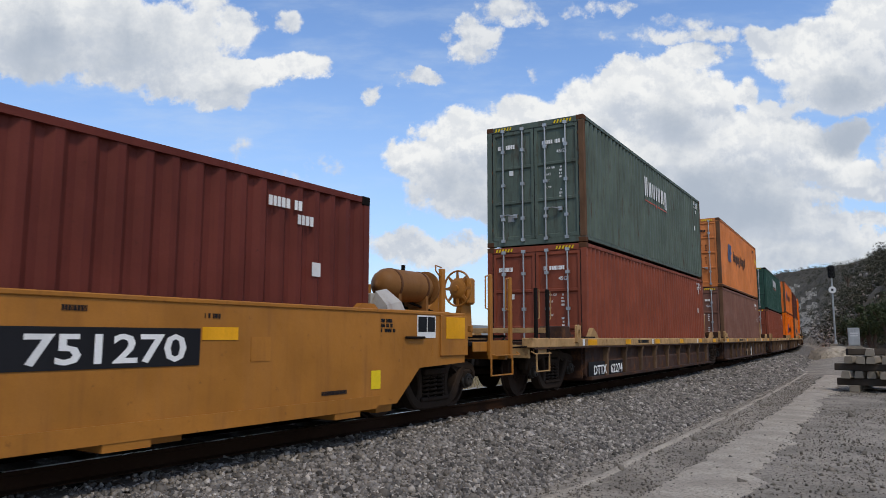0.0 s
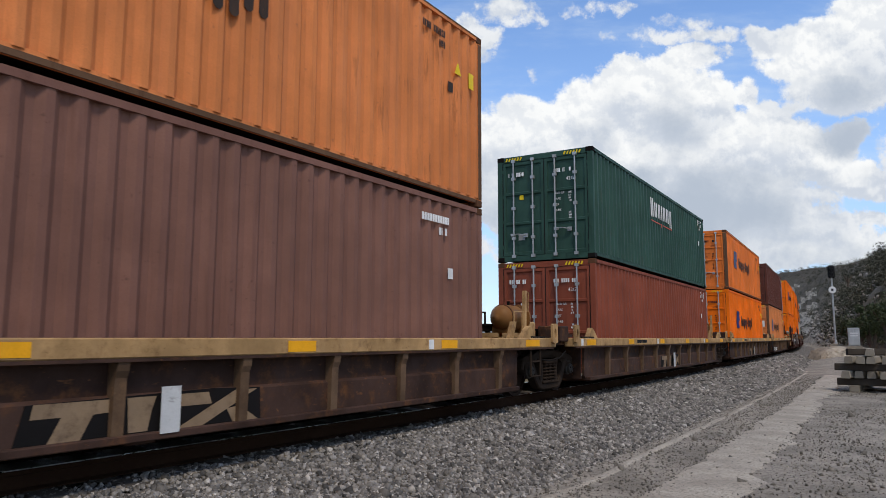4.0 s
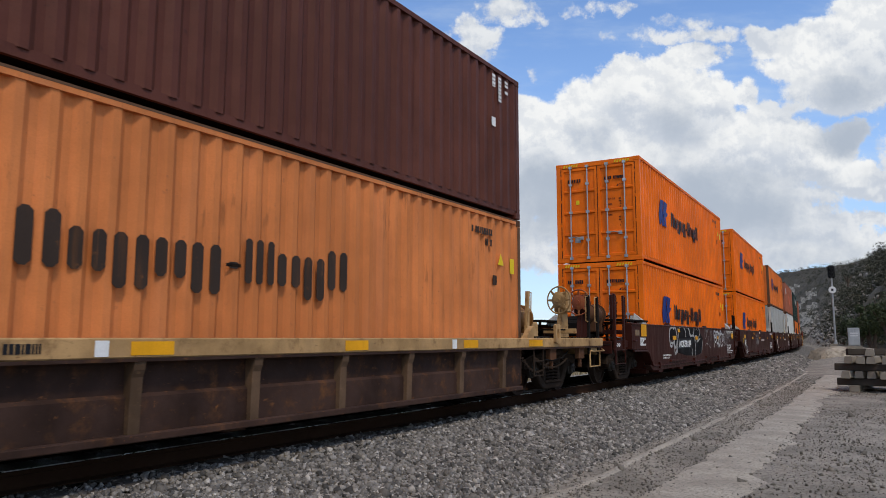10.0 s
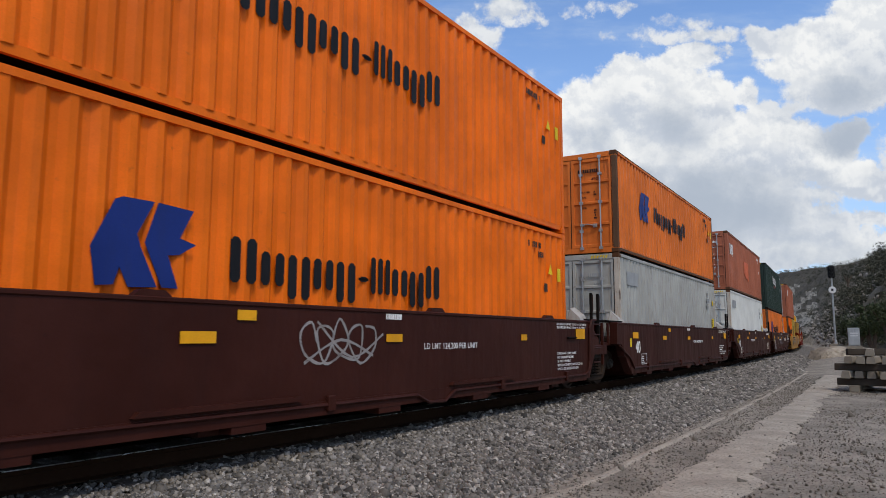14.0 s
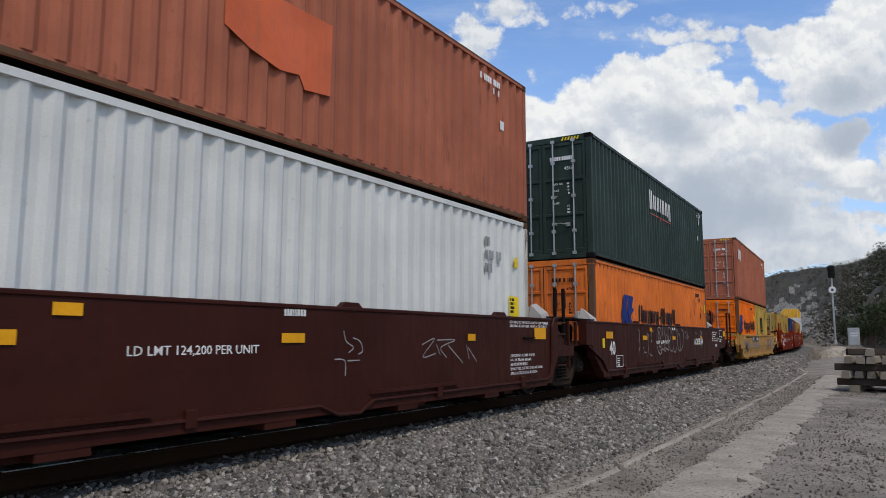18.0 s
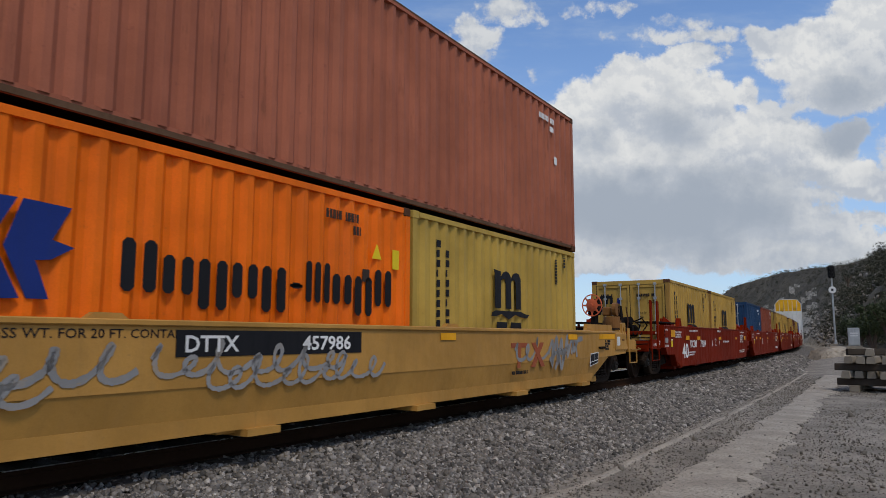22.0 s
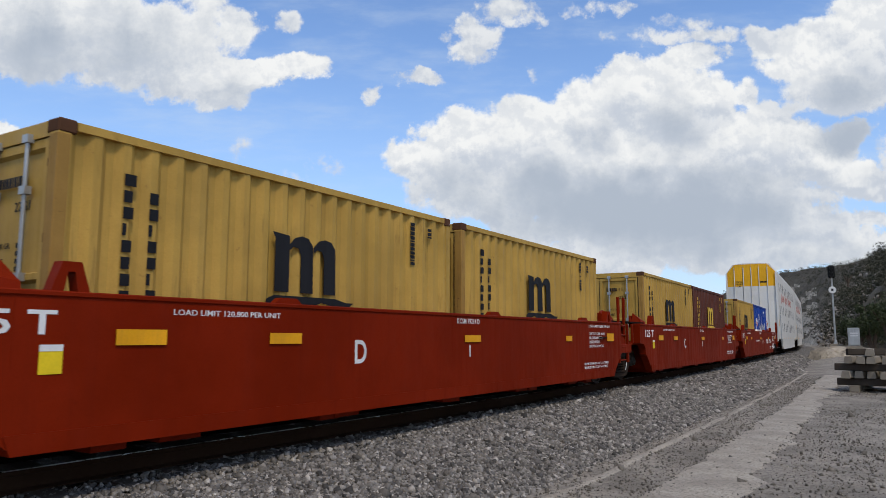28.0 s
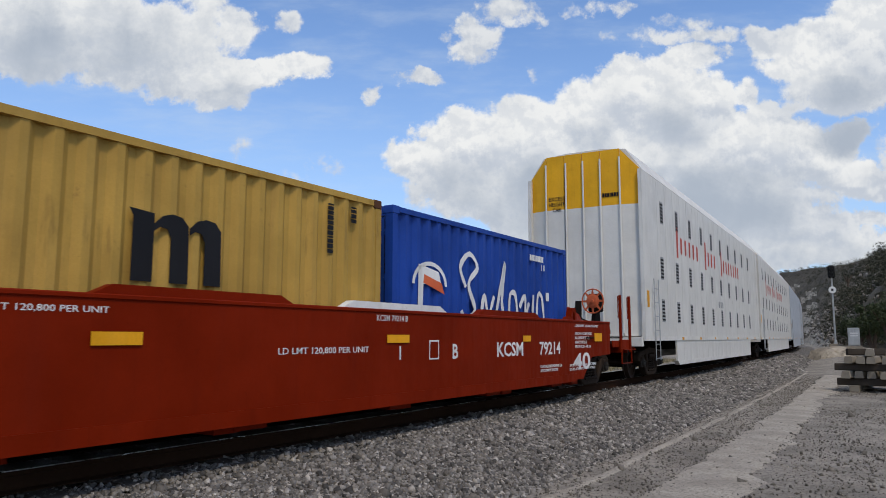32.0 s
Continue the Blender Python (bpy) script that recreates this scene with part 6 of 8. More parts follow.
    grab(car, [(1.1, half - 1.5, 1.36), (1.1, half - 1.5, 1.54), (1.1, half - 1.14, 1.54), (1.1, half - 1.14, 1.30)], "sill")
    part("valve_box", Geo().box(0.55, 0.85, half - 0.34, half - 0.06, 1.0, 1.38, 0.03), "sill", car)
    for k in range(4):
        part("walkway_grating", Geo().box(-1.2 + k * 0.42, -0.82 + k * 0.42, half - 1.4, half - 0.2, 1.30, 1.33), "black_steel", car)
    part("walkway_post", Geo().box(-0.1, -0.02, half - 0.4, half - 0.32, 1.0, 1.30), "black_steel", car)
    for k in range(5):
        part("walkway_grating", Geo().box(-1.1 + k * 0.46, -0.70 + k * 0.46, half + 0.0, half + 0.62, 1.22, 1.25), "black_steel", car)
    part("walkway_post", Geo().box(0.7, 0.78, half + 0.25, half + 0.33, 1.0, 1.22), "black_steel", car)
    part("pipe", Geo().bend([(0.9, half - 1.5, 1.06), (0.9, half - 0.2, 1.06), (0.2, half - 0.1, 1.06)], 0.02), "black_steel", car)
    for y0, y1, low_ in ((half - 2.0, half - 0.9, 0.50), (half - 1.5, half - 0.1, 0.56)) if tail else ():
        links = Geo()
        for k in range(26):
            t = k / 25
            yy, zz = y0 + (y1 - y0) * t, 0.72 - (0.72 - low_) * 4 * t * (1 - t) - 0.06 * t
            links.tube((1.43 - 0.02 * (k % 2), yy - 0.02, zz - 0.012), (1.43 + 0.02 * (k % 2), yy + 0.035, zz + 0.012), 0.017, 5)
        part("chain", links, "truck_steel", car, "slack safety chain")
    part("cut_lever", Geo().bend([(1.44, half - 1.25, 0.70), (1.45, half - 0.8, 0.66), (1.45, half - 0.3, 0.70), (1.40, half + 0.1, 0.82)], 0.014), "black_steel", car)
    for y0 in (half - 0.86, half + 0.55) if tail else ():
        part("hanger", Geo().box(1.36, 1.46, y0 - 0.02, y0 + 0.26, 0.66, 0.88, 0.01).box(1.38, 1.44, y0 + 0.08, y0 + 0.14, 0.50, 0.66), "rust", car, "brown hanger bracket under the sill")
    for x_ in (-0.6, 0.25):
        part("deck_beam", Geo().box(x_, x_ + 0.10, half - 1.5, half + 0.5, 1.20, 1.29, 0.008), "truck_steel", car)
    part("hand_rail", Geo().bend([(0.4, half - 1.75, 1.0), (0.4, half - 1.75, 1.52), (0.4, half - 1.30, 1.54), (0.4, half - 1.30, 1.30)], 0.022), "black_steel", car)
    part("brake_valve", Geo().box(-0.55, -0.2, half - 1.7, half - 1.3, 1.0, 1.42, 0.05).tube((-0.5, half - 1.2, 1.36), (0.2, half - 1.2, 1.36), 0.10, 10), "black_steel", car)
    truck(car, half)
    if head:
        truck(car, -half)
        end_gear(car, -half, -1, "sill", 1.05, tanks=False, wheel=False)
    if tail:
        end_gear(car, half, 1, "sill", 1.05, tanks=False)
    MOVERS.append((car, mid, 0.0))
    return car, a, b


def plate_car(t0, t1, colour, label, top=1.39, head=False, tail=False, low=0.26, lead_truck=False, marks=()):
    """A well car with plain deep steel sides; its trucks lie t0 and t1 metres along the train."""
    mid, half = (t0 + t1) / 2, (t1 - t0) / 2
    car = thing("well_car", label, "well car", "well cars of the train")
    a = -half - 0.48 if head else -half + 0.36
    b = half + (0.60 if colour == "car_yellow" else 0.36 if colour == "car_brown" else 0.20) if tail else half - 1.08
    ka, kb = (0.95 if head else 0.60), (1.15 if tail else 0.05)
    lead = [(a + 0.17, 0.80), (a, 0.81), (a, top)] if head else [(a + 0.48, 0.80), (a + 0.33, 0.92), (a, 0.94), (a, top)]
    rear = [(b, top), (b, 0.72)]
    lower = [(b - kb, 0.68), (b - kb - (0.28 if colour == "car_brown" and not tail else 0.50), low), (a + ka + 0.42, low), (a + ka, 0.62), (a + ka - 0.1, 0.66)]
    if head:
        drop = (1.32, 0.78, 1.82) if colour == "car_brown" else (1.22, 0.60, 1.50)
        lower = lower[:2] + [(a + drop[2], low), (a + drop[0], drop[1]), (a + 0.34, drop[1] + 0.01)]
    if tail and colour == "car_yellow":
        lower = [(b - 1.22, 0.67), (b - 2.02, low)] + lower[2:]
    for sx in (-1, 1):
        lo, hi = sorted((sx * 1.50, sx * 1.33))
        if colour == "car_yellow":
            part("side_panel", Geo().prism(lead + rear + [(b - 1.22, 0.67), (a + 0.34, 0.61)], lo, hi, "x"), colour, car)
            q = [(a + 0.80, 0.655), (b - 1.20, 0.665), (b - 2.02, low), (a + 1.50, low)]
            part("lower_panel", Geo().poly([(sx * 1.497, *q[0]), (sx * 1.497, *q[1]), (sx * 1.40, *q[2]), (sx * 1.40, *q[3]), (sx * 1.34, *q[0]), (sx * 1.34, *q[1]), (sx * 1.34, *q[2]), (sx * 1.34, *q[3])], [(0, 1, 2, 3), (4, 7, 6, 5), (0, 4, 5, 1), (1, 5, 6, 2), (2, 6, 7, 3), (3, 7, 4, 0)]), colour, car, "lower side sheet folded inward")
        else:
            part("side_panel", Geo().prism(lead + rear + lower, lo, hi, "x"), colour, car)
        lo, hi = sorted((sx * 1.515, sx * 1.30))
        part("top_chord", Geo().box(lo, hi, a, b, top - 0.012, top + 0.035, 0.01), colour, car)
        lo, hi = sorted((sx * (1.512 if colour != "car_yellow" else 1.43), sx * 1.34))
        part("bottom_chord", Geo().prism([(a + (1.46 if head else ka + 0.36), low + 0.12), (b - (2.0 if tail else kb + 0.42), low + 0.12), (b - (2.06 if tail else kb + 0.5), low - 0.03), (a + (1.86 if head else ka + 0.42), low - 0.03)], lo, hi, "x"), colour, car)
        for y in (a + 0.98, b - 0.86):
            part("weld_seam", Geo().box(*sorted((sx * 1.498, sx * 1.5035)), y, y + 0.012, 0.83, top - 0.02), colour, car)
        for k in range(5):
            y = a + 2.6 + (b - a - 5.2) * k / 4
            part("jacking_pad", Geo().box(*sorted((sx * 1.10, sx * (1.34 if colour == "car_red" else 1.505))), y - 0.22, y + 0.22, low - 0.10, low - 0.03), colour, car)
        for y in (a + 3.6, 0.6, b - 2.4):
            part("guide", Geo().prism([(0, 0), (0.40, 0), (0.32, 0.06), (0.08, 0.06)], 0, 0.08, "x"), colour, car, at=(sx * 1.42 - 0.04, y, top + 0.035))
        if sx > 0:
            if colour != "car_yellow":
                part("tie_down", Geo().box(0, 0.05, 0, 0.42, 0, 0.03, 0.01), "black_steel", car, at=(1.50, b - 1.5, 1.06))
            rows = {"car_brown": ((a + (0.77 if head else 1.20), 0.48 if head else 0.46, 1.11 if head else 1.06, 0.30 if head else 0.15), (a + 4.05, 0.40, 1.02, 0.11), (a + 4.7, 0.24, 1.24, 0.10), (a + 7.1, 0.34, 1.02, 0.10), (a + 10.9, 0.22, 1.03, 0.10), (b - (0.54 if tail else 1.06), 0.47, 1.13 if tail else 1.05, 0.20)),
                    "car_red": ((-5.85, 0.48, 1.01, 0.13), (-4.15, 0.46, 1.01, 0.11), (-0.25, 0.48, 1.01, 0.10), (3.6, 0.30, 1.01, 0.10), (b - 1.0, 0.44, 1.00, 0.17)),
                    "car_yellow": ((a + 1.3, 0.4, top - 0.14, 0.10), (0.4, 0.4, top - 0.14, 0.10), (5.0, 0.45, top - 0.14, 0.10))}.get(colour, ((-2.0, 0.4, 1.02, 0.11),))
            for y, w, z, tall in rows:
                part("reflector", Geo().box(0, 0.004, 0, w, 0, tall), "reflector", car, "yellow reflector sheet", at=(1.513, y, z))
    for y0, y1 in (((a + 1.60, a + 1.66) if head else (a + 1.05, a + 1.11)), ((b - 1.90, b - 1.84) if tail else (b - 0.72, b - 0.65))):
        part("bulkhead", Geo().box(-1.33, 1.33, y0, y1, low + 0.02, 1.0), colour, car)
    for sx in (-1, 1):
        if head:
            for k in range(2):
                part("walkway_grating", Geo().box(*sorted((sx * (0.78 + 0.30 * k), sx * (1.05 + 0.30 * k))), a - 0.1, a + 2.05, top + 0.10, top + 0.14), "black_steel", car, "long steel walkway grating")
            for y in (a + 0.1, a + 1.0, a + 1.9):
                part("walkway_post", Geo().box(*sorted((sx * 1.28, sx * 1.34)), y, y + 0.06, 0.98, top + 0.10), colour, car)
        if colour in ("car_brown",):
            lead_in = [(a + 0.05, 0.76), (a + 1.22, 0.745), (a + 1.36, 0.70), (a + 1.74, 0.37), (a + 1.95, 0.345)] if head else [(a + 0.1, 0.90), (a + 0.9, 0.60), (a + 1.2, 0.36)]
            part("brake_pipe", Geo().bend([(sx * 1.525, y, z) for y, z in (lead_in + [(0.2, 0.335), (0.5, 0.22), (0.9, 0.21), (1.15, 0.335), (b - 2.4, 0.345), (b - 2.3, 0.345)] if tail else lead_in + [(0.2, 0.335), (0.5, 0.22), (0.9, 0.21), (1.15, 0.335), (b - 0.62, 0.345), (b - 0.44, 0.40), (b - 0.36, 0.60), (b - 0.34, top - 0.12), (b - 0.22, top + 0.04), (b + 0.05, top + 0.06)])], 0.024), colour, car, "air pipe clipped along the sill")
            for y in (a + 2.45, -1.5, 2.6, b - (2.6 if tail else 1.6)):
                part("pipe_clip", Geo().box(*sorted((sx * 1.50, sx * 1.56)), y - 0.06, y + 0.06, 0.27, 0.44, 0.01), colour, car)
    for k in range(5):
        y = a + 1.9 + (b - a - 3.6) * k / 4
        part("cross_bearer", Geo().box(-1.33, 1.33, y - 0.16, y + 0.16, 0.15, 0.262), colour, car)
    for y, way in ((-half, -1), (half, 1)):
        y0, y1 = sorted((y - way * 1.5, y + way * 0.3))
        part("end_platform", Geo().box(-1.32, 1.32, y0, y1, 0.90, 0.98, 0.01).box(-0.4, 0.4, y0, y1, 0.58, 0.90, 0.02), colour, car)
        for sx in (-1, 1):
            # tall folded guide beside the container's foot, and a hollow one on the sill
            yy = y - way * 1.30
            if colour == "car_yellow":
                continue
            g0, g1 = yy - way * 0.16, yy + way * 0.24
            part("corner_guide", Geo().poly([(sx * 1.36, g0, top), (sx * 1.36, g1, top), (sx * 1.06, g1, top), (sx * 1.06, g0, top), (sx * 1.33, g0, top + 0.10), (sx * 1.30, g1 - way * 0.04, top + 0.16), (sx * 1.10, g1 - way * 0.10, top + 0.33), (sx * 1.10, g0 + way * 0.06, top + 0.29)],
                                            [(0, 3, 2, 1), (0, 1, 5, 4), (1, 2, 6, 5), (2, 3, 7, 6), (3, 0, 4, 7), (4, 5, 6), (4, 6, 7)]).box(*sorted((sx * 1.02, sx * 1.07)), *sorted((g0, g1)), top - 0.05, top + 0.26, 0.008), "guide_grey" if colour in ("car_brown", "car_ochre") else colour, car, "folded steel container guide")
            if colour == "car_red":
                y2 = y - way * 1.78
                part("sill_guide", Geo().prism([(y2 - 0.16, 0), (y2 - 0.06, 0), (y2 - 0.03, 0.16), (y2 + 0.03, 0.16), (y2 + 0.06, 0), (y2 + 0.16, 0), (y2 + 0.08, 0.24), (y2 - 0.08, 0.24)], sx * 1.40 - 0.06, sx * 1.40 + 0.06, "x"), colour, car, at=(0, 0, top + 0.03))
        if not ((way < 0 and head) or (way > 0 and tail)):
            near = y - way * (0.62 if way > 0 else -0.05)
            for sx in (-1, 1):
                for dy in (0.0, 0.40):
                    part("upright", Geo().box(sx * 1.42 - 0.028, sx * 1.42 + 0.028, near - dy - 0.028, near - dy + 0.028, 0.50 if dy else 0.95, 2.02 if way > 0 else 1.40, 0.006), "black_steel" if colour == "car_brown" and way > 0 else colour, car)
            if way > 0:
                for z in (0.56, 0.86, 1.14, 1.36):
                    part("ladder_rung", Geo().tube((1.45, near, z), (1.45, near - 0.4, z), 0.016), colour, car)
                for dy in (0.0, 0.40):
                    grab(car, [(1.42, near - dy, 1.62), (1.42, near - dy + 0.10, 1.64), (1.42, near - dy + 0.10, 1.98), (1.42, near - dy, 2.0)], colour)
                part("end_beam", Geo().box(1.30, 1.46, b, half - 0.2, 0.72, 0.92, 0.01), colour, car)
                part("end_bracket", Geo().prism([(b, top - 0.05), (b + 0.5, 0.98), (b + 0.5, 0.92), (b, 0.92)], 1.36, 1.44, "x"), colour, car)
            for k in range(5):
                x = -1.3 + k * 0.54
                part("walkway_grating", Geo().box(x, x + 0.50, *sorted((y - way * 1.25, y - way * 0.05)), top + 0.05, top + 0.08), "black_steel", car)
            for x in (-0.9, 0.9):
                part("walkway_post", Geo().box(x, x + 0.08, y - way * 0.5, y - way * 0.5 + 0.08, 0.98, top + 0.05), colour, car)
            part("hose", Geo().bend([(0.5, y - way * 1.0, 1.2), (0.6, y - way * 0.4, 1.0), (0.55, y + way * 0.2, 1.04)], 0.025), "gasket", car)
            part("brake_cylinder", Geo().tube((-0.2, y - way * 0.8, 1.16), (0.4, y - way * 0.8, 1.16), 0.14, 12), "black_steel", car)
            part("control_valve", Geo().box(0.6, 0.95, y - way * 0.9 - 0.12, y - way * 0.9 + 0.12, 1.0, 1.36, 0.04), "black_steel", car)
    if head or lead_truck:
        truck(car, -half, 0.42)
    truck(car, half, 0.42 if tail else 0.48, chalk=colour == "car_red" and not tail)
    if head:
        end_gear(car, -half, -1, colour, 1.10, tanks=colour == "car_brown", wheel=colour != "car_yellow")
    if tail:
        end_gear(car, half, 1, colour, 1.10, wheel=colour != "car_yellow", tanks=colour in ("car_ochre", "car_brown"))
    MOVERS.append((car, mid, 0.0))
    return car, a, b, mid


FACE = 1.503
# ochre car that leads
car, a, b, mid = plate_car(-7.6, 8.85, "car_ochre", "ochre yellow well car with a black number panel", tail=True, lead_truck=True)
part("number_panel", Geo().box(0, 0.004, 0, 2.31, 0, 0.33), "black_ink", car, "black number panel", at=(FACE, 2.05 - mid, 0.825))
part("lettering", letters("751270", 0.235, 1.42), "white_ink", car, "white number", at=(FACE + 0.005, 2.79 - mid, 0.87))
part("reflector", Geo().box(0, 0.004, 0, 0.42, 0, 0.12), "reflector", car, at=(FACE, 4.38 - mid, 1.05))
for y, z, n in ((7.05, 1.26, 11), (7.05, 1.20, 10), (7.05, 1.14, 12), (6.0, 0.44, 18), (3.06, 1.28, 9), (4.4, 1.25, 8)):
    row_sign("marking", sign_row(random.Random(n), n, 0.045), "black_ink", car, at=(FACE, y - mid, z))
part("data_panel", Geo().box(0, 0.004, 0, 0.44, 0, 0.30), "white_ink", car, "white-framed black data panel", at=(FACE, 7.83 - mid, 1.07))
part("data_field", Geo().box(0, 0.004, 0.02, 0.22, 0.08, 0.28).box(0, 0.004, 0.24, 0.42, 0.08, 0.28), "black_ink", car, at=(FACE + 0.003, 7.83 - mid, 1.07))
part("sticker", Geo().box(0, 0.004, 0, 0.18, 0, 0.22), "bright_yellow", car, "yellow sticker", at=(FACE, 6.87 - mid, 0.46))
part("raised_panel", Geo().box(0, 0.03, 0, 0.72, 0, 0.56, 0.01), "car_ochre", car, "raised end plate", at=(1.50, 8.38 - mid, 0.82))
part("reflector", Geo().box(0, 0.004, 0, 0.50, 0, 0.30), "reflector", car, "yellow reflector sheet", at=(1.532, 8.50 - mid, 1.06))
part("plate", Geo().box(0, 0.006, 0, 0.26, 0, 0.24), "car_ochre", car, "painted plate frame", at=(1.50, 4.97 - mid, 0.84))

# five ribbed cars
ribs = [13.09, 28.83, 46.2, 63.47, 80.62, 96.2]
for i in range(5):
    car, a, b = rib_car(ribs[i], ribs[i + 1], "rusty brown well car with a tan top sill and steel ribs", head=i == 0, tail=i == 4)
    mid = (ribs[i] + ribs[i + 1]) / 2
    if i in (0, 4):
        y = (14.50 if i == 0 else 82.0) - mid
        part("number_panel", Geo().box(0, 0.004, 0, 2.3, 0, 0.32), "black_ink", car, "black number panel", at=(1.396, y - 0.15, 0.25))
        for k, (w_, n_) in enumerate(((0.82, "DTTX"), (0.84, "62274"))):
            part("lettering", letters(n_, 0.19, w_), "white_ink", car, "white reporting mark", at=(1.464, y + k * 1.10, 0.31))
    else:
        part("sign_ground", Geo().prism([(-1.50, 0.25), (0.92, 0.25), (0.90, 0.58), (0.30, 0.60), (-1.42, 0.57)], 0, 0.003, "x"), "spray_black", car, "worn black ground of a painted sign", at=(1.3965, 0, 0))
        for k, pts in enumerate(([(-1.24, 0.27), (-0.98, 0.27), (-0.88, 0.46), (-0.66, 0.47), (-0.64, 0.57), (-1.36, 0.57), (-1.38, 0.46), (-1.14, 0.46)], [(-0.56, 0.28), (-0.38, 0.28), (-0.34, 0.46), (-0.30, 0.57), (-0.58, 0.57)], [(-0.08, 0.27), (0.20, 0.27), (0.86, 0.57), (0.58, 0.57)], [(0.56, 0.27), (0.88, 0.27), (0.64, 0.42), (0.48, 0.40)], [(-0.05, 0.46), (0.30, 0.46), (0.26, 0.57), (-0.08, 0.57)])):
            part("worn_sign", Geo().prism(pts, 0, 0.004, "x"), "worn_sign", car, "worn tan remains of a painted sign", at=(1.398, 0, 0))
        part("white_patch", Geo().box(0, 0.004, 0, 0.20, 0, 0.40), "spray_white", car, "white painted patch", at=(1.466, -0.30, 0.25))

# five brown cars
# sprayed lines along (metres from a car's middle) and up (above the rail), by car
TAG_A = [[(2.08, 1.15), (2.05, 1.25), (2.13, 1.31), (2.28, 1.31), (2.35, 1.23), (2.29, 1.16), (2.03, 1.17)], [(2.1, 1.15), (2.2, 0.93), (2.03, 0.75)], [(2.19, 1.12), (2.44, 1.07), (2.52, 1.0), (2.23, 0.9)], [(2.4, 1.29), (2.74, 1.29), (3.09, 1.23)], [(2.49, 1.07), (2.61, 1.21), (2.69, 1.2), (2.57, 0.77)], [(2.56, 0.86), (2.85, 0.88), (2.94, 0.71)], [(2.83, 1.26), (2.92, 1.07), (2.95, 0.69)], [(2.74, 1.33), (3.04, 1.17), (3.03, 0.73)], [(3.15, 1.27), (3.07, 1.07), (3.04, 0.87), (3.11, 0.8), (3.2, 0.87), (3.22, 1.07)]]
TAG_B = [[(3.3, 1.41), (3.28, 1.25), (3.19, 1.09)], [(3.4, 1.41), (3.41, 1.25), (3.28, 1.17), (3.54, 1.23), (3.61, 1.28)], [(3.61, 1.27), (3.36, 0.97), (3.37, 0.84), (3.53, 0.76), (3.84, 0.9), (4.01, 1.12), (3.97, 1.21), (3.75, 1.18), (3.62, 1.02)], [(3.63, 1.07), (3.73, 0.93)], [(3.83, 1.1), (3.57, 0.88)]]
TAG_C = [[(4.13, 1.12), (4.33, 1.11), (4.44, 1.3), (4.32, 1.33), (4.16, 1.18), (4.21, 1.07), (4.1, 0.84), (4.18, 0.78), (4.38, 0.86)], [(4.62, 1.31), (4.42, 0.89), (4.46, 0.8), (4.63, 0.89), (4.79, 1.31)], [(4.84, 1.31), (4.7, 0.7)], [(4.75, 1.13), (4.98, 1.25), (5.03, 1.16), (4.8, 1.06)], [(5.22, 1.32), (5.03, 1.0)], [(5.18, 0.91), (5.27, 1.13), (5.48, 1.23), (5.53, 1.13), (5.33, 0.9)]]
TAG_D = [[(0.43, 1.41), (0.47, 1.08), (0.68, 1.11), (0.7, 1.38)], [(0.62, 1.37), (0.66, 1.08)], [(0.85, 1.4), (0.82, 1.25), (1.08, 1.39)], [(0.97, 1.19), (1.1, 0.84), (1.35, 0.74), (1.47, 0.91), (1.63, 1.24), (1.53, 1.32), (1.37, 1.19), (1.34, 0.97)], [(0.45, 0.82), (0.69, 0.89), (0.95, 0.83)]]
EDGE_A = [[(-4.27, 0.86), (-4.39, 0.83), (-4.5, 0.87), (-4.58, 1.07), (-4.59, 1.23), (-4.48, 1.33), (-4.23, 1.39), (-4.02, 1.34), (-3.94, 1.41), (-3.8, 1.34), (-3.68, 1.12), (-3.69, 0.96), (-3.84, 0.8), (-3.98, 0.86), (-4.01, 1.04)], [(-4.05, 0.94), (-3.99, 0.66), (-3.84, 0.63), (-3.72, 0.8)], [(-4.47, 0.95), (-4.21, 0.92), (-3.99, 0.99)]]
EDGE_B = [[(-3.58, 1.35), (-3.5, 1.18), (-3.6, 0.96), (-3.68, 0.8), (-3.69, 0.63)], [(-3.39, 1.38), (-2.85, 1.43)], [(-2.76, 1.4), (-2.53, 1.25), (-2.54, 1.1)], [(-2.48, 1.37), (-2.34, 1.41), (-2.08, 1.34), (-1.92, 1.13)], [(-2.03, 1.36), (-1.92, 1.2), (-1.7, 1.14), (-1.42, 1.2), (-1.28, 1.4)], [(-1.92, 1.12), (-1.36, 1.13), (-1.18, 0.85), (-1.21, 0.47)], [(-1.81, 1.06), (-1.7, 0.79), (-1.69, 0.5)], [(-1.24, 1.13), (-0.93, 1.13), (-1.24, 0.95)], [(-0.6, 1.4), (-0.46, 1.21), (-0.93, 0.95), (-0.39, 1.06)], [(0.05, 1.02), (-0.24, 0.6)]]
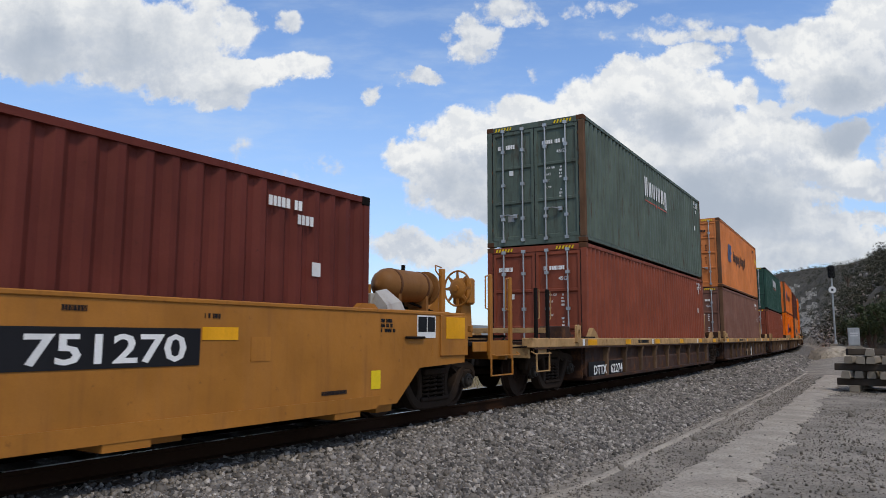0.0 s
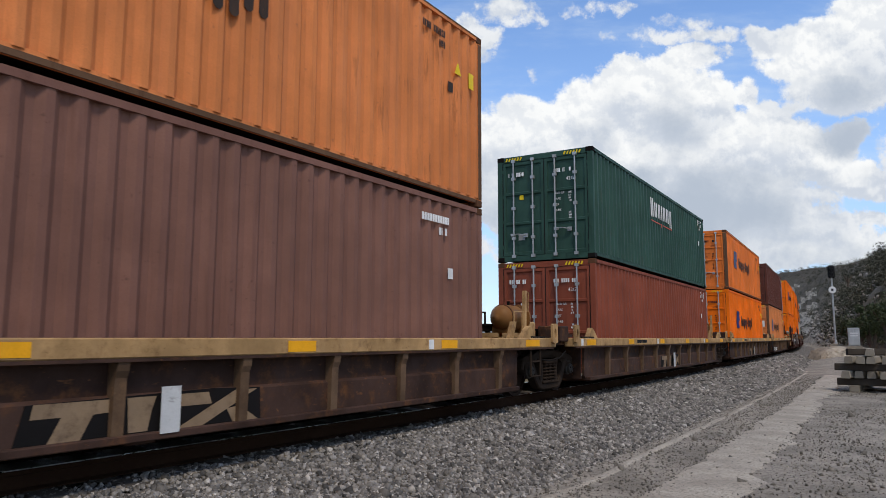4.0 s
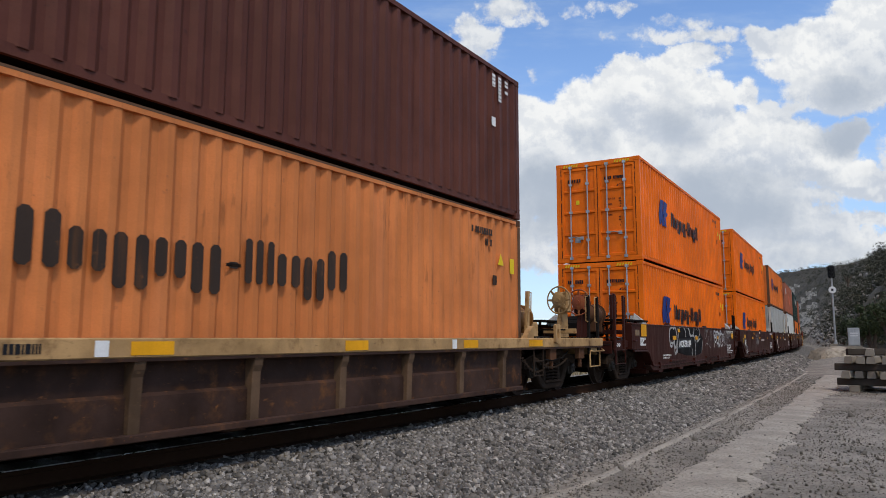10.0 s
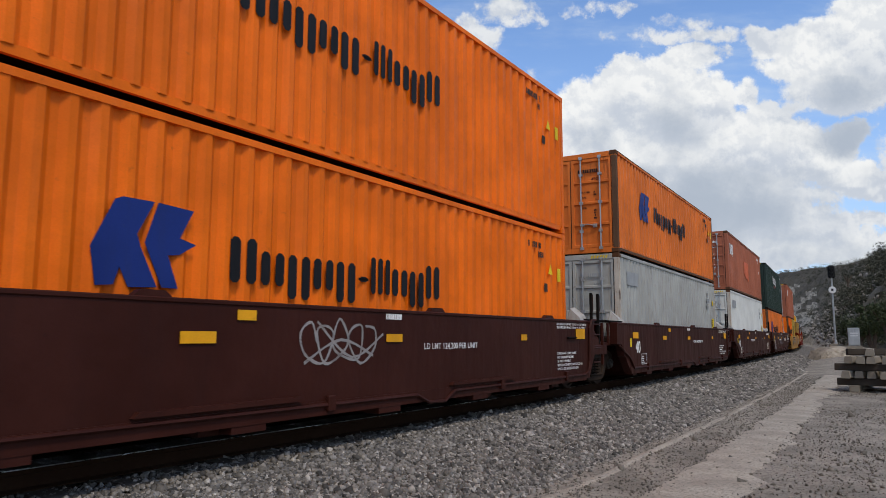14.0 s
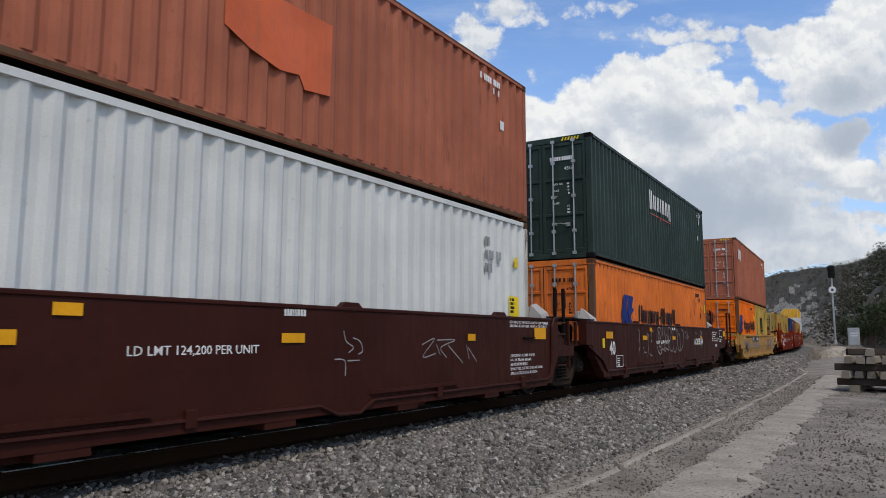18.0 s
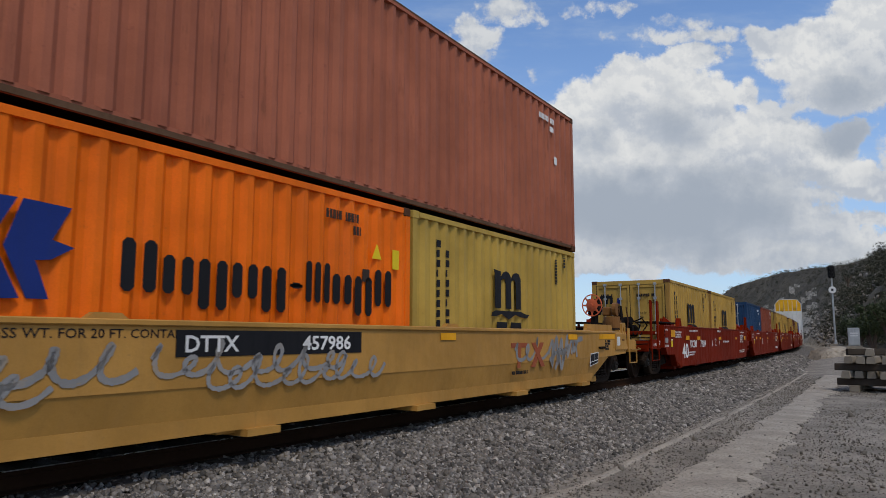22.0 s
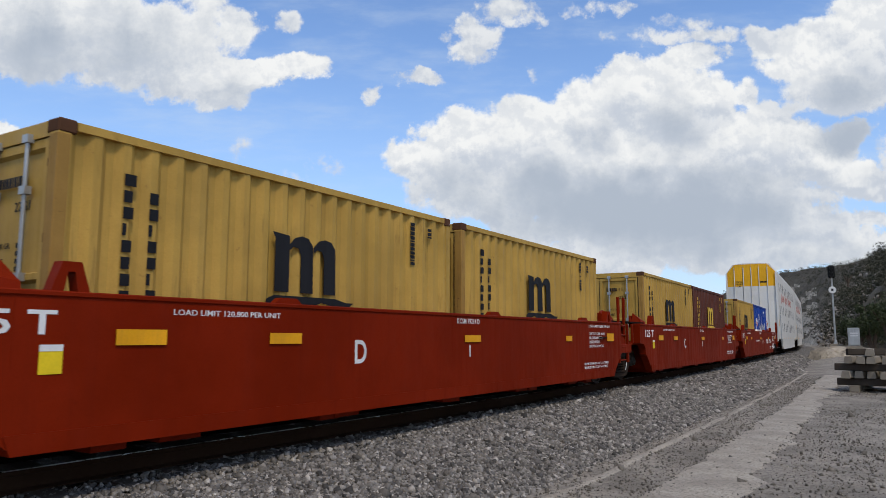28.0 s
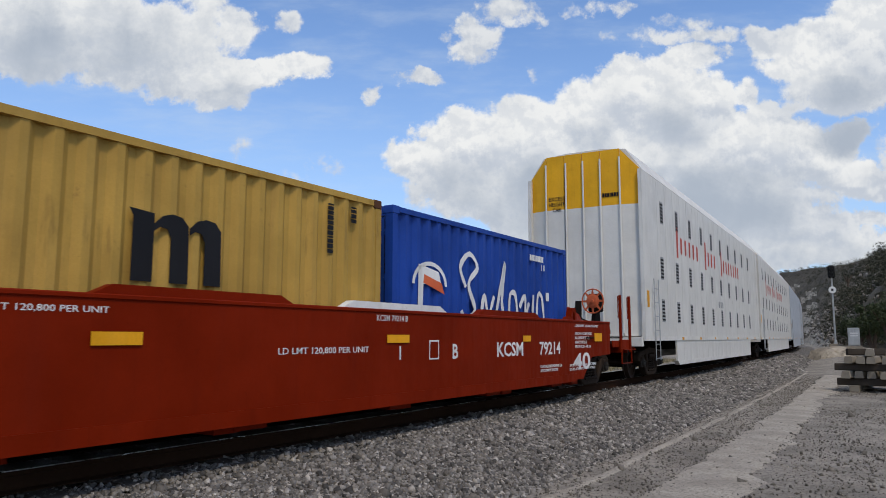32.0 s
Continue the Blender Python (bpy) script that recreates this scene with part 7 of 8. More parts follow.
TAG_E = [[(-3.86, 1.27), (-3.79, 1.24), (-3.81, 1.07), (-3.76, 0.91), (-3.83, 0.75)], [(-3.1, 1.18), (-2.94, 1.12), (-2.96, 0.89), (-3.04, 0.71), (-3.08, 0.59)], [(-3.44, 0.84), (-3.42, 0.68)], [(-3.39, 0.72), (-3.19, 0.7)], [(-2.49, 1.26), (-2.66, 1.21), (-2.73, 1.07), (-2.67, 0.95)], [(-2.89, 0.68), (-2.79, 0.63), (-2.66, 0.61)], [(1.11, 1.28), (1.3, 1.21), (1.17, 1.06)], [(1.56, 1.29), (1.44, 1.06), (1.64, 1.13)], [(2.55, 1.22), (2.72, 1.26), (2.84, 1.14)], [(3.33, 1.31), (3.27, 0.88)], [(3.33, 1.31), (3.61, 1.23), (3.33, 1.1), (3.59, 0.7)]]
TAG_F = [[(-1.84, 1.38), (-2.0, 1.33), (-2.12, 1.17), (-2.16, 0.97), (-2.11, 0.81), (-1.97, 0.68), (-1.77, 0.64), (-1.6, 0.8)], [(-1.69, 1.01), (-1.74, 0.85), (-1.88, 0.83), (-1.99, 0.97), (-1.99, 1.17), (-1.91, 1.25), (-1.82, 1.12), (-1.84, 1.07), (-1.72, 1.08), (-1.69, 1.23), (-1.77, 1.34), (-1.88, 1.36)], [(-1.81, 0.74), (-1.56, 0.77), (-1.3, 0.7), (-1.28, 0.8), (-0.94, 0.74), (-0.95, 0.92), (-1.27, 0.9)], [(-1.52, 1.4), (-1.54, 1.12)], [(-1.21, 1.38), (-1.32, 1.18), (-1.24, 1.07), (-1.42, 0.74)]]
TAG_G = [[(-1.2, 1.15), (-1.04, 1.14), (-0.99, 0.95)], [(-0.96, 1.3), (-0.86, 0.89), (-0.73, 0.74), (-0.5, 0.7), (-0.41, 0.82), (-0.47, 1.13), (-0.61, 1.31), (-0.83, 1.37), (-0.96, 1.27)], [(-0.66, 1.13), (-0.64, 0.88)], [(-0.33, 1.32), (-0.42, 0.94), (-0.32, 0.72), (-0.12, 0.67), (0.12, 0.93), (0.06, 1.33), (-0.14, 1.39), (-0.31, 1.29)], [(0.23, 1.33), (0.18, 0.93), (0.29, 0.7), (0.51, 0.79), (0.45, 1.13), (0.29, 1.2)], [(0.62, 1.34), (0.92, 1.24), (0.86, 0.92), (0.62, 0.72), (0.46, 0.69)]]
TAG_H = [[(2.21, 0.98), (2.52, 1.06), (2.23, 0.82), (2.55, 0.86)], [(2.57, 0.98), (2.66, 0.84)], [(2.59, 1.04), (3.06, 1.04), (2.68, 0.94), (2.83, 0.8)], [(2.87, 0.97), (3.28, 0.71)], [(3.38, 0.97), (3.46, 0.76)], [(3.43, 0.93), (3.69, 0.72)], [(0.6, 1.15), (0.65, 1.03), (0.78, 0.96), (0.69, 0.9)], [(0.77, 1.07), (0.9, 1.03), (0.95, 0.92), (0.87, 0.88)], [(0.45, 0.83), (0.63, 0.81), (0.64, 0.64)], [(0.68, 0.81), (0.9, 0.81)]]
BLOBS = [[(-4.53, 1.27), (-4.3, 1.35), (-4.02, 1.33), (-3.9, 1.39), (-3.71, 1.12), (-3.73, 0.96), (-3.86, 0.83), (-3.96, 0.86), (-3.99, 1.04), (-4.16, 1.07), (-4.34, 1.01), (-4.47, 1.0), (-4.55, 1.12)], [(-3.46, 1.29), (-3.23, 1.4), (-2.71, 1.4), (-1.93, 1.41), (-0.6, 1.42), (-0.29, 1.21), (0.05, 1.06), (-0.17, 0.59), (-0.99, 0.51), (-2.51, 0.54), (-3.62, 0.64), (-3.67, 0.85), (-3.49, 1.07)]]
TAG_I = [[(-1.92 + 0.055 * k + 0.20 * math.cos(1.3 * k), 1.02 + 0.22 * math.sin(1.3 * k) + 0.05 * math.sin(3 * k)) for k in range(22)], [(-1.92, 0.80), (-1.92 + 0.6, 1.05), (-1.92 + 1.2, 0.86)], [(-1.92 + 0.2, 1.25), (-1.92 + 0.8, 0.85), (-1.92 + 1.4, 1.12)]]
TAGS = {1: ((TAG_I, 0.03, "spray_grey", 0.002),), 0: ((EDGE_A, 0.072, "spray_dim", 0.006), (EDGE_B, 0.052, "spray_dim", 0.006), (TAG_A, 0.065, "spray_white", 0.002), (TAG_B, 0.05, "spray_white", 0.002), (TAG_C, 0.04, "spray_grey", 0.002), (TAG_D, 0.035, "spray_grey", 0.002)),
        3: ((TAG_H, 0.016, "spray_grey", 0.002),), 4: ((TAG_E, 0.028, "spray_grey", 0.002), (TAG_F, 0.030, "spray_grey", 0.002), (TAG_G, 0.030, "spray_grey", 0.002))}
browns = [100.55, 116.1, 131.95, 147.7, 163.4, 178.85]
for i in range(5):
    car, a, b, mid = plate_car(browns[i], browns[i + 1], "car_brown", "dark brown steel well car with stencils and graffiti", head=i == 0, tail=i == 4)
    if i not in (0,):
        part("lettering", letters("40", 0.29, 0.40), "white_ink", car, "white stencil", at=(FACE, a + 1.45, 0.71))
        part("data_panel", Geo().box(0, 0.003, 0, 0.50, 0, 0.012).box(0, 0.003, 0, 0.50, 0.248, 0.26).box(0, 0.003, 0, 0.012, 0, 0.26).box(0, 0.003, 0.488, 0.50, 0, 0.26), "white_ink", car, "white frame round rows of small writing", at=(FACE, a + 1.90, 0.42))
        for k in range(4):
            row_sign("marking", sign_row(random.Random(60 + 7 * i + k), 14, 0.026), "white_ink", car, at=(FACE, a + 1.96, 0.60 - 0.05 * k))
        part("sticker", Geo().box(0, 0.003, 0, 0.14, 0, 0.20), "bright_yellow", car, at=(FACE, a + 0.98, 0.86))
    part("lettering", letters("LD LMT 124,200 PER UNIT", 0.085, 1.45), "white_ink", car, at=(FACE, a + (7.97 if i in (1, 2) else 5.35), 0.92))
    rnd = random.Random(40 + i)
    for k in range(0 if i == 4 else 2):
        part("lettering", letters('SIDE BRG SET-UP HGT 5-1/16" +/- 1/16" FEMALE' if k == 0 else 'SIDE BRG SET-UP HGT 5-3/16" +/- 1/16" MALE', 0.044, 1.52 - 0.06 * k), "white_ink", car, at=(FACE, b - 1.98, 1.31 - 0.062 * k))
    for k, (line, wide_) in enumerate((("2 INCH H F COMP SHOES", 0.92), ("NO 24 BRAKE BEAMS", 0.78), ("38 INCH WHEELS", 0.62), ("SPRG 7 OC D-5 7 IC D-5 5 XC D-6A", 1.24), ("SPRG 2 OC B-353 2 IC B-354", 1.02))):
        part("lettering", letters(line, 0.047, wide_), "white_ink", car, at=(FACE, b - 1.96 if i < 4 else 176.66 - mid, (0.76 if i < 4 else 1.24) - 0.072 * k))
    row_sign("marking", sign_row(rnd, 10, 0.07), "white_ink", car, at=(FACE, a + 7.1, 1.30))
    for y_ in (a + 3.6, a + 8.6):
        part("side_rail", Geo().prism([(0, 0), (2.0, 0), (1.95, 0.05), (0.05, 0.05)], 0, 0.06, "x"), "car_brown", car, "low steel ledge", at=(1.50, y_, 0.41))
    # tags sprayed on the side
    for rows, wide_, mt, lift in TAGS.get(i, ()):
        for k, row in enumerate(rows):
            part("graffiti", strokes([row], wide_, i + k), mt, car, "white sprayed scrawl" if lift < 0.005 else "white outline of the sprayed letters", at=(FACE + lift + 0.0002 * k, 0.2 if i == 4 else 0, 0))
    if i == 0:
        for k, n_ in enumerate((16, 14, 10, 18)):
            row_sign("marking", sign_row(rnd, n_, 0.05), "white_ink", car, at=(FACE, 100.78 - mid, 1.03 - 0.05 * k))
        part("jack_window", Geo().box(0, 0.003, 0, 0.35, 0, 0.14), "worn_sign", car, "faded recess plate", at=(FACE, 100.36 - mid, 1.13))
        part("hand_hold", Geo().bend([(1.50, 100.13 - mid, 1.0), (1.55, 100.17 - mid, 1.0), (1.55, 100.34 - mid, 1.0), (1.50, 100.38 - mid, 1.0)], 0.014), "car_brown", car)
        part("lettering", letters("CONTROLLED INTERCHANGE CAR", 0.05, 0.95), "white_ink", car, at=(FACE, 102.96 - mid, 0.57))
        part("lettering", letters("SEE EQUIPMENT REGISTER", 0.05, 0.78), "white_ink", car, at=(FACE, 102.96 - mid, 0.50))
        part("lettering", letters("B-END", 0.085, 0.36), "white_ink", car, at=(1.462, 98.90 - mid, 0.87))
        for rows in BLOBS:
            part("graffiti", Geo().prism(rows, 0, 0.003, "x"), "spray_black", car, "black sprayed letter shapes", at=(FACE, 0, 0))
        part("number_panel", Geo().box(0, 0.002, 0, 1.9, 0, 0.30), "black_ink", car, "black number panel", at=(FACE + 0.006, 104.76 - mid, 0.755))
        part("lettering", letters("AOK58184", 0.20, 1.62), "white_ink", car, at=(FACE + 0.009, 104.88 - mid, 0.80))
    if i == 4:
        part("lettering", letters("AOK58184", 0.20, 1.30), "white_ink", car, at=(FACE, 173.75 - mid, 0.86))
        part("data_panel", Geo().box(0, 0.004, 0, 0.48, 0, 0.29), "white_ink", car, "white-framed black data panel", at=(FACE, 178.02 - mid, 1.07))
        part("data_field", Geo().box(0, 0.004, 0.02, 0.23, 0.07, 0.27).box(0, 0.004, 0.25, 0.46, 0.07, 0.27).box(0, 0.004, 0.02, 0.46, 0.02, 0.05), "black_ink", car, at=(FACE + 0.003, 178.02 - mid, 1.07))
        for k, line in enumerate(("EMPTY LOAD 50%", "8\" AGA BLOCK")):
            part("lettering", letters(line, 0.05), "white_ink", car, at=(FACE, 177.88 - mid, 0.99 - 0.07 * k))
        part("lettering", letters("A-END", 0.07, 0.26), "white_ink", car, at=(1.462, 179.98 - mid, 0.90))
        row_sign("marking", bars([0.5, 0.5, 0.3, -0.2, 0.5], 0.10, 0.16), "white_ink", car, at=(FACE, 177.22 - mid, 0.76))

# one yellow car
car, a, b, mid = plate_car(183.45, 199.25, "car_yellow", "yellow steel well car with sprayed tags", top=1.18, head=True, tail=True, low=0.22)
part("lettering", letters("40", 0.38, 0.56), "black_ink", car, at=(FACE + 0.008, 184.84 - mid, 0.46))
part("number_panel", Geo().box(0, 0.004, 0, 2.6, 0, 0.24), "black_ink", car, "black number panel", at=(FACE, 187.4 - mid, 0.90))
part("lettering", letters("DTTX", 0.15, 0.62), "white_ink", car, at=(FACE + 0.005, 187.5 - mid, 0.945))
part("lettering", letters("457986", 0.15, 0.80), "white_ink", car, at=(FACE + 0.005, 189.0 - mid, 0.945))
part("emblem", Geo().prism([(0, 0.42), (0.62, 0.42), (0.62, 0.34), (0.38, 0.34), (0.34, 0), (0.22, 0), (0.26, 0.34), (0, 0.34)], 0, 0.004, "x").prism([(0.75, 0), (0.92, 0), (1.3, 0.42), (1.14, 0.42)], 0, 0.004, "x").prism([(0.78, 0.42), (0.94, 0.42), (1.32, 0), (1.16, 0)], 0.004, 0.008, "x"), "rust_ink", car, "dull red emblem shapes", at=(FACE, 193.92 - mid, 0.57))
part("raised_panel", Geo().box(0, 0.03, 0, 0.76, 0, 0.38, 0.01), "car_yellow", car, "raised end plate", at=(1.50, 199.08 - mid, 0.80))
part("sticker", Geo().box(0, 0.004, 0, 0.20, 0, 0.20), "white_ink", car, "white paper notice", at=(1.531, 199.16 - mid, 0.90))
row_sign("marking", sign_row(random.Random(91), 8, 0.05), "tank_brown", car, at=(1.531, 199.48 - mid, 1.0))
part("lift_bracket", shared("lift_bracket", lambda: plate_with_hole(0.24, 0.40, 0.06)), "car_yellow", car, "lifting plate with a slot", at=(1.48, 199.66 - mid, 1.02))
part("reflector", Geo().box(0, 0.004, 0, 1.0, 0, 0.11), "reflector", car, "long yellow reflector sheet", at=(FACE, 198.09 - mid, 1.045))
part("data_panel", Geo().prism([(0, 0.0), (0.46, 0.06), (0.52, 0.29), (0.06, 0.26)], 0, 0.004, "x"), "white_ink", car, "white-framed black data panel", at=(FACE, 197.50 - mid, 0.49))
part("data_field", Geo().prism([(0.03, 0.09), (0.25, 0.115), (0.28, 0.255), (0.06, 0.24)], 0, 0.004, "x").prism([(0.27, 0.12), (0.46, 0.14), (0.49, 0.27), (0.30, 0.258)], 0, 0.004, "x").prism([(0.02, 0.02), (0.43, 0.075), (0.45, 0.12), (0.03, 0.075)], 0, 0.004, "x"), "black_ink", car, at=(FACE + 0.003, 197.50 - mid, 0.49))
for k, n_ in enumerate((15, 13, 8, 9)):
    row_sign("marking", sign_row(random.Random(95 + k), n_, 0.045), "black_ink", car, at=(FACE, 198.45 - mid, 0.98 - 0.055 * k))
part("tie_down", Geo().box(0, 0.05, 0, 0.34, 0, 0.05, 0.015), "black_steel", car, at=(1.50, 198.02 - mid, 0.84))
part("upper_chord", Geo().box(1.44, 1.53, 184.2 - mid, 197.5 - mid, 1.17, 1.225, 0.01), "car_yellow", car)
part("end_cap", Geo().prism([(0, 0), (1.6, 0), (1.52, 0.16), (0.04, 0.16)], 1.36, 1.44, "x"), "car_yellow", car, "raised end coaming", at=(0, 197.54 - mid, 1.20))


def loops(y0, y1, low, high, n, lean=0.12):
    """A cursive scrawl: leaning loops from y0 to y1."""
    rows = []
    for k in range(n * 8 + 1):
        t = k / (n * 8)
        a_ = 2 * math.pi * n * t
        h_ = 0.5 + 0.5 * math.sin(a_)
        rows.append((y0 + (y1 - y0) * t + 0.10 * math.cos(a_) + lean * h_ + 0.05 * math.sin(a_ * 0.37), low + (high - low) * h_ * (0.75 + 0.25 * math.sin(a_ * 0.41 + y0))))
    return rows


for y0, y1, lo_, hi_, n_, wide_ in ((184.2, 186.9, 0.72, 1.05, 7, 0.06), (184.4, 186.2, 0.58, 0.95, 5, 0.05), (187.0, 189.6, 0.74, 1.04, 7, 0.05), (187.6, 189.2, 0.60, 0.9, 5, 0.045), (189.2, 190.3, 0.62, 0.92, 4, 0.045), (193.9, 195.2, 0.70, 1.08, 3, 0.06)):
    part("graffiti", strokes([loops(y0 - mid, y1 - mid, lo_, hi_, n_)], wide_, n_), "spray_blue", car, "pale grey-blue sprayed scrawl", at=(FACE + 0.006, 0, 0))
JAG = [[(195.40, 0.78), (195.62, 1.02), (195.56, 0.55), (195.80, 1.10), (195.84, 0.60), (196.02, 1.06), (196.10, 0.66), (196.32, 1.12), (196.30, 0.72), (196.55, 1.08), (196.62, 0.82), (196.85, 1.02), (197.10, 1.06)], [(195.46, 0.66), (195.76, 0.80), (196.05, 0.80), (196.40, 0.92)], [(195.70, 0.50), (195.92, 0.72), (196.0, 0.50), (196.2, 0.86)], [(196.5, 0.76), (196.7, 1.1), (196.78, 0.70)]]
for row in JAG:
    part("graffiti", strokes([[(y_ - mid, z_) for y_, z_ in row]], 0.085, 3), "spray_blue", car, "pale grey-blue jagged sprayed letters", at=(FACE + 0.006, 0, 0))
row_sign("marking", sign_row(random.Random(97), 20, 0.055), "black_ink", car, at=(FACE, 193.95 - mid, 0.47))
row_sign("marking", sign_row(random.Random(98), 5, 0.09), "black_ink", car, at=(FACE, 195.86 - mid, 0.79))
part("lettering", letters("LBS. MAX. GROSS WT. FOR 20 FT. CONTAINERS", 0.075, 2.6), "black_ink", car, at=(FACE, 185.1 - mid, 1.07))

# five red cars
reds = [203.75, 219.87, 236.0, 252.0, 267.98, 283.6]
for i, unit in enumerate("AEDCB"):
    car, a, b, mid = plate_car(reds[i], reds[i + 1], "car_red", "red steel well car with white stencils", head=i == 0, tail=i == 4)
    rnd = random.Random(80 + i)
    part("lettering", letters(unit, 0.21 if i in (0, 4) else 0.27, 0.15 if i in (0, 4) else 0.22), "white_ink", car, "white unit letter", at=(FACE, {0: -1.58, 4: 1.33}.get(i, -2.78), 0.78))
    part("lettering", letters("KCSM 79214 " + unit, 0.075, 0.66), "white_ink", car, at=(FACE, -0.45, 1.28))
    part("lettering", letters("1", 0.17), "white_ink", car, at=(FACE, -0.10 if i < 4 else 0.03, 0.80))
    if i > 0:
        part("lettering", letters("125 T", 0.18, 0.80), "white_ink", car, at=(FACE, a + 0.50, 1.10))
        part("sticker", Geo().box(0, 0.003, 0, 0.18, 0, 0.22), "bright_yellow", car, at=(FACE, a + 1.18, 0.80))
        part("sticker_top", Geo().box(0, 0.003, 0, 0.18, 0, 0.05), "white_ink", car, at=(FACE + 0.002, a + 1.18, 0.97))
    if i in (0, 4):
        part("lettering", letters("40", 0.44 if i == 0 else 0.32, 0.85 if i == 0 else 0.90), "white_ink", car, at=(FACE, -6.35 if i == 0 else 281.65 - mid, 0.47 if i == 0 else 0.46))
        part("lettering", letters("KCSM", 0.225, 0.94), "white_ink", car, at=(FACE, -5.18 if i == 0 else 278.47 - mid, 0.78))
        part("lettering", letters("79214", 0.225, 0.93), "white_ink", car, at=(FACE, -3.62 if i == 0 else 280.08 - mid, 0.78))
        part("lettering", letters("LD LMT 120,800 PER UNIT", 0.07, 1.5), "white_ink", car, at=(FACE, 0.6 if i == 0 else -2.1, 0.90))
        part("plate_frame", Geo().box(0, 0.003, 0, 0.24, 0, 0.26), "white_ink", car, at=(FACE, -0.98 if i == 0 else 0.72, 0.78))
        part("plate_field", Geo().box(0, 0.003, 0.02, 0.22, 0.02, 0.24), "car_red", car, at=(FACE + 0.002, -0.98 if i == 0 else 0.72, 0.78))
        for k, line in enumerate(("CONTROLLED INTERCHANGE CAR", "SEE EQUIPMENT REGISTER")):
            part("lettering", letters(line, 0.05, 0.98 - 0.2 * k), "white_ink", car, at=(FACE, -5.45 if i == 0 else 280.1 - mid, (0.60 if i == 0 else 0.54) - 0.07 * k))
    if i == 4:
        for y_, mt in ((-4.15, "car_red"), (-1.06, "white_ink"), (2.1, "car_red")):
            part("side_cap", Geo().prism([(0, 0), (2.3, 0), (2.1, 0.09), (0.2, 0.09)], 1.36, 1.47, "x"), mt, car, "long low cap on the top edge", at=(0, y_, 1.42))
    if i == 0:
        for u_, z_, line, tall in ((203.43, 1.27, "REL ROD", 0.055), (203.38, 0.83, "JACK HERE", 0.055), (204.64, 1.215, "2 INCH H F COMP SHOES", 0.05), (204.64, 1.145, "No. 24 BRAKE BEAMS", 0.05), (204.64, 1.075, "SPRG 7 OC D-5 3 IC D-6", 0.05), (202.28, 0.87, "A-END", 0.075), (202.80, 0.95, "RETAINING", 0.042), (202.90, 0.89, "VALVE", 0.042)):
            part("lettering", letters(line, tall), "white_ink", car, at=(FACE if u_ > 203.3 else 1.462 if u_ < 202.7 else 1.434, u_ - mid, z_))
        part("reflector", Geo().box(0, 0.004, 0, 0.48, 0, 0.20), "reflector", car, "yellow reflector sheet", at=(FACE, 204.10 - mid, 1.10))
        part("sticker", Geo().box(0, 0.003, 0, 0.19, 0, 0.22), "bright_yellow", car, "yellow and white sticker", at=(FACE, 204.07 - mid, 0.82))
        part("sticker_top", Geo().box(0, 0.003, 0, 0.19, 0, 0.04), "white_ink", car, at=(FACE + 0.002, 204.07 - mid, 1.0))
        part("jack_window", Geo().box(0, 0.003, 0, 0.32, 0, 0.15), "grey_ink", car, "grey recess plate", at=(FACE, 203.40 - mid, 0.93))
        part("window_rim", Geo().box(0, 0.012, -0.03, 0.35, -0.03, 0.0).box(0, 0.012, -0.03, 0.35, 0.15, 0.18), "car_red", car, at=(FACE - 0.002, 203.40 - mid, 0.93))
        for u_, z_ in ((203.33, 1.12), (203.33, 1.22)):
            part("slot_plate", Geo().box(0, 0.003, 0, 0.05, 0, 0.07), "black_steel", car, at=(FACE, u_ - mid, z_))
        part("lettering", letters("DO NOT HUMP", 0.055), "white_ink", car, at=(1.342, 202.98 - mid, 1.185))
    for k, line in enumerate(("2 INCH H F COMP SHOES", "NO. 24 BRAKE BEAMS", "38 INCH WHEELS", "SPRG 9 OC D-5 9 IC D-6")):
        part("lettering", letters(line, 0.058), "white_ink", car, at=(FACE, b - 2.05, 1.13 - 0.085 * k))
    for k, line in enumerate(('SIDE BRG SET-UP HGT 5-1/16" +/- 1/16" FEMALE', 'SIDE BRG SET-UP HGT 5-3/16" +/- 1/16" MALE')):
        part("lettering", letters(line, 0.05), "white_ink", car, at=(FACE, b - 2.35, 0.52 - 0.075 * k))
    part("lettering", letters("LOAD LIMIT 120,800 PER UNIT", 0.052, 1.3), "white_ink", car, at=(FACE, -5.3, 1.27))
    part("lettering", letters("LOAD LIMIT 120,800 PER UNIT", 0.052, 1.3), "white_ink", car, at=(FACE, b - 2.05, 1.29))

# ---------------------------------------------------------------- closed automobile racks at the tail


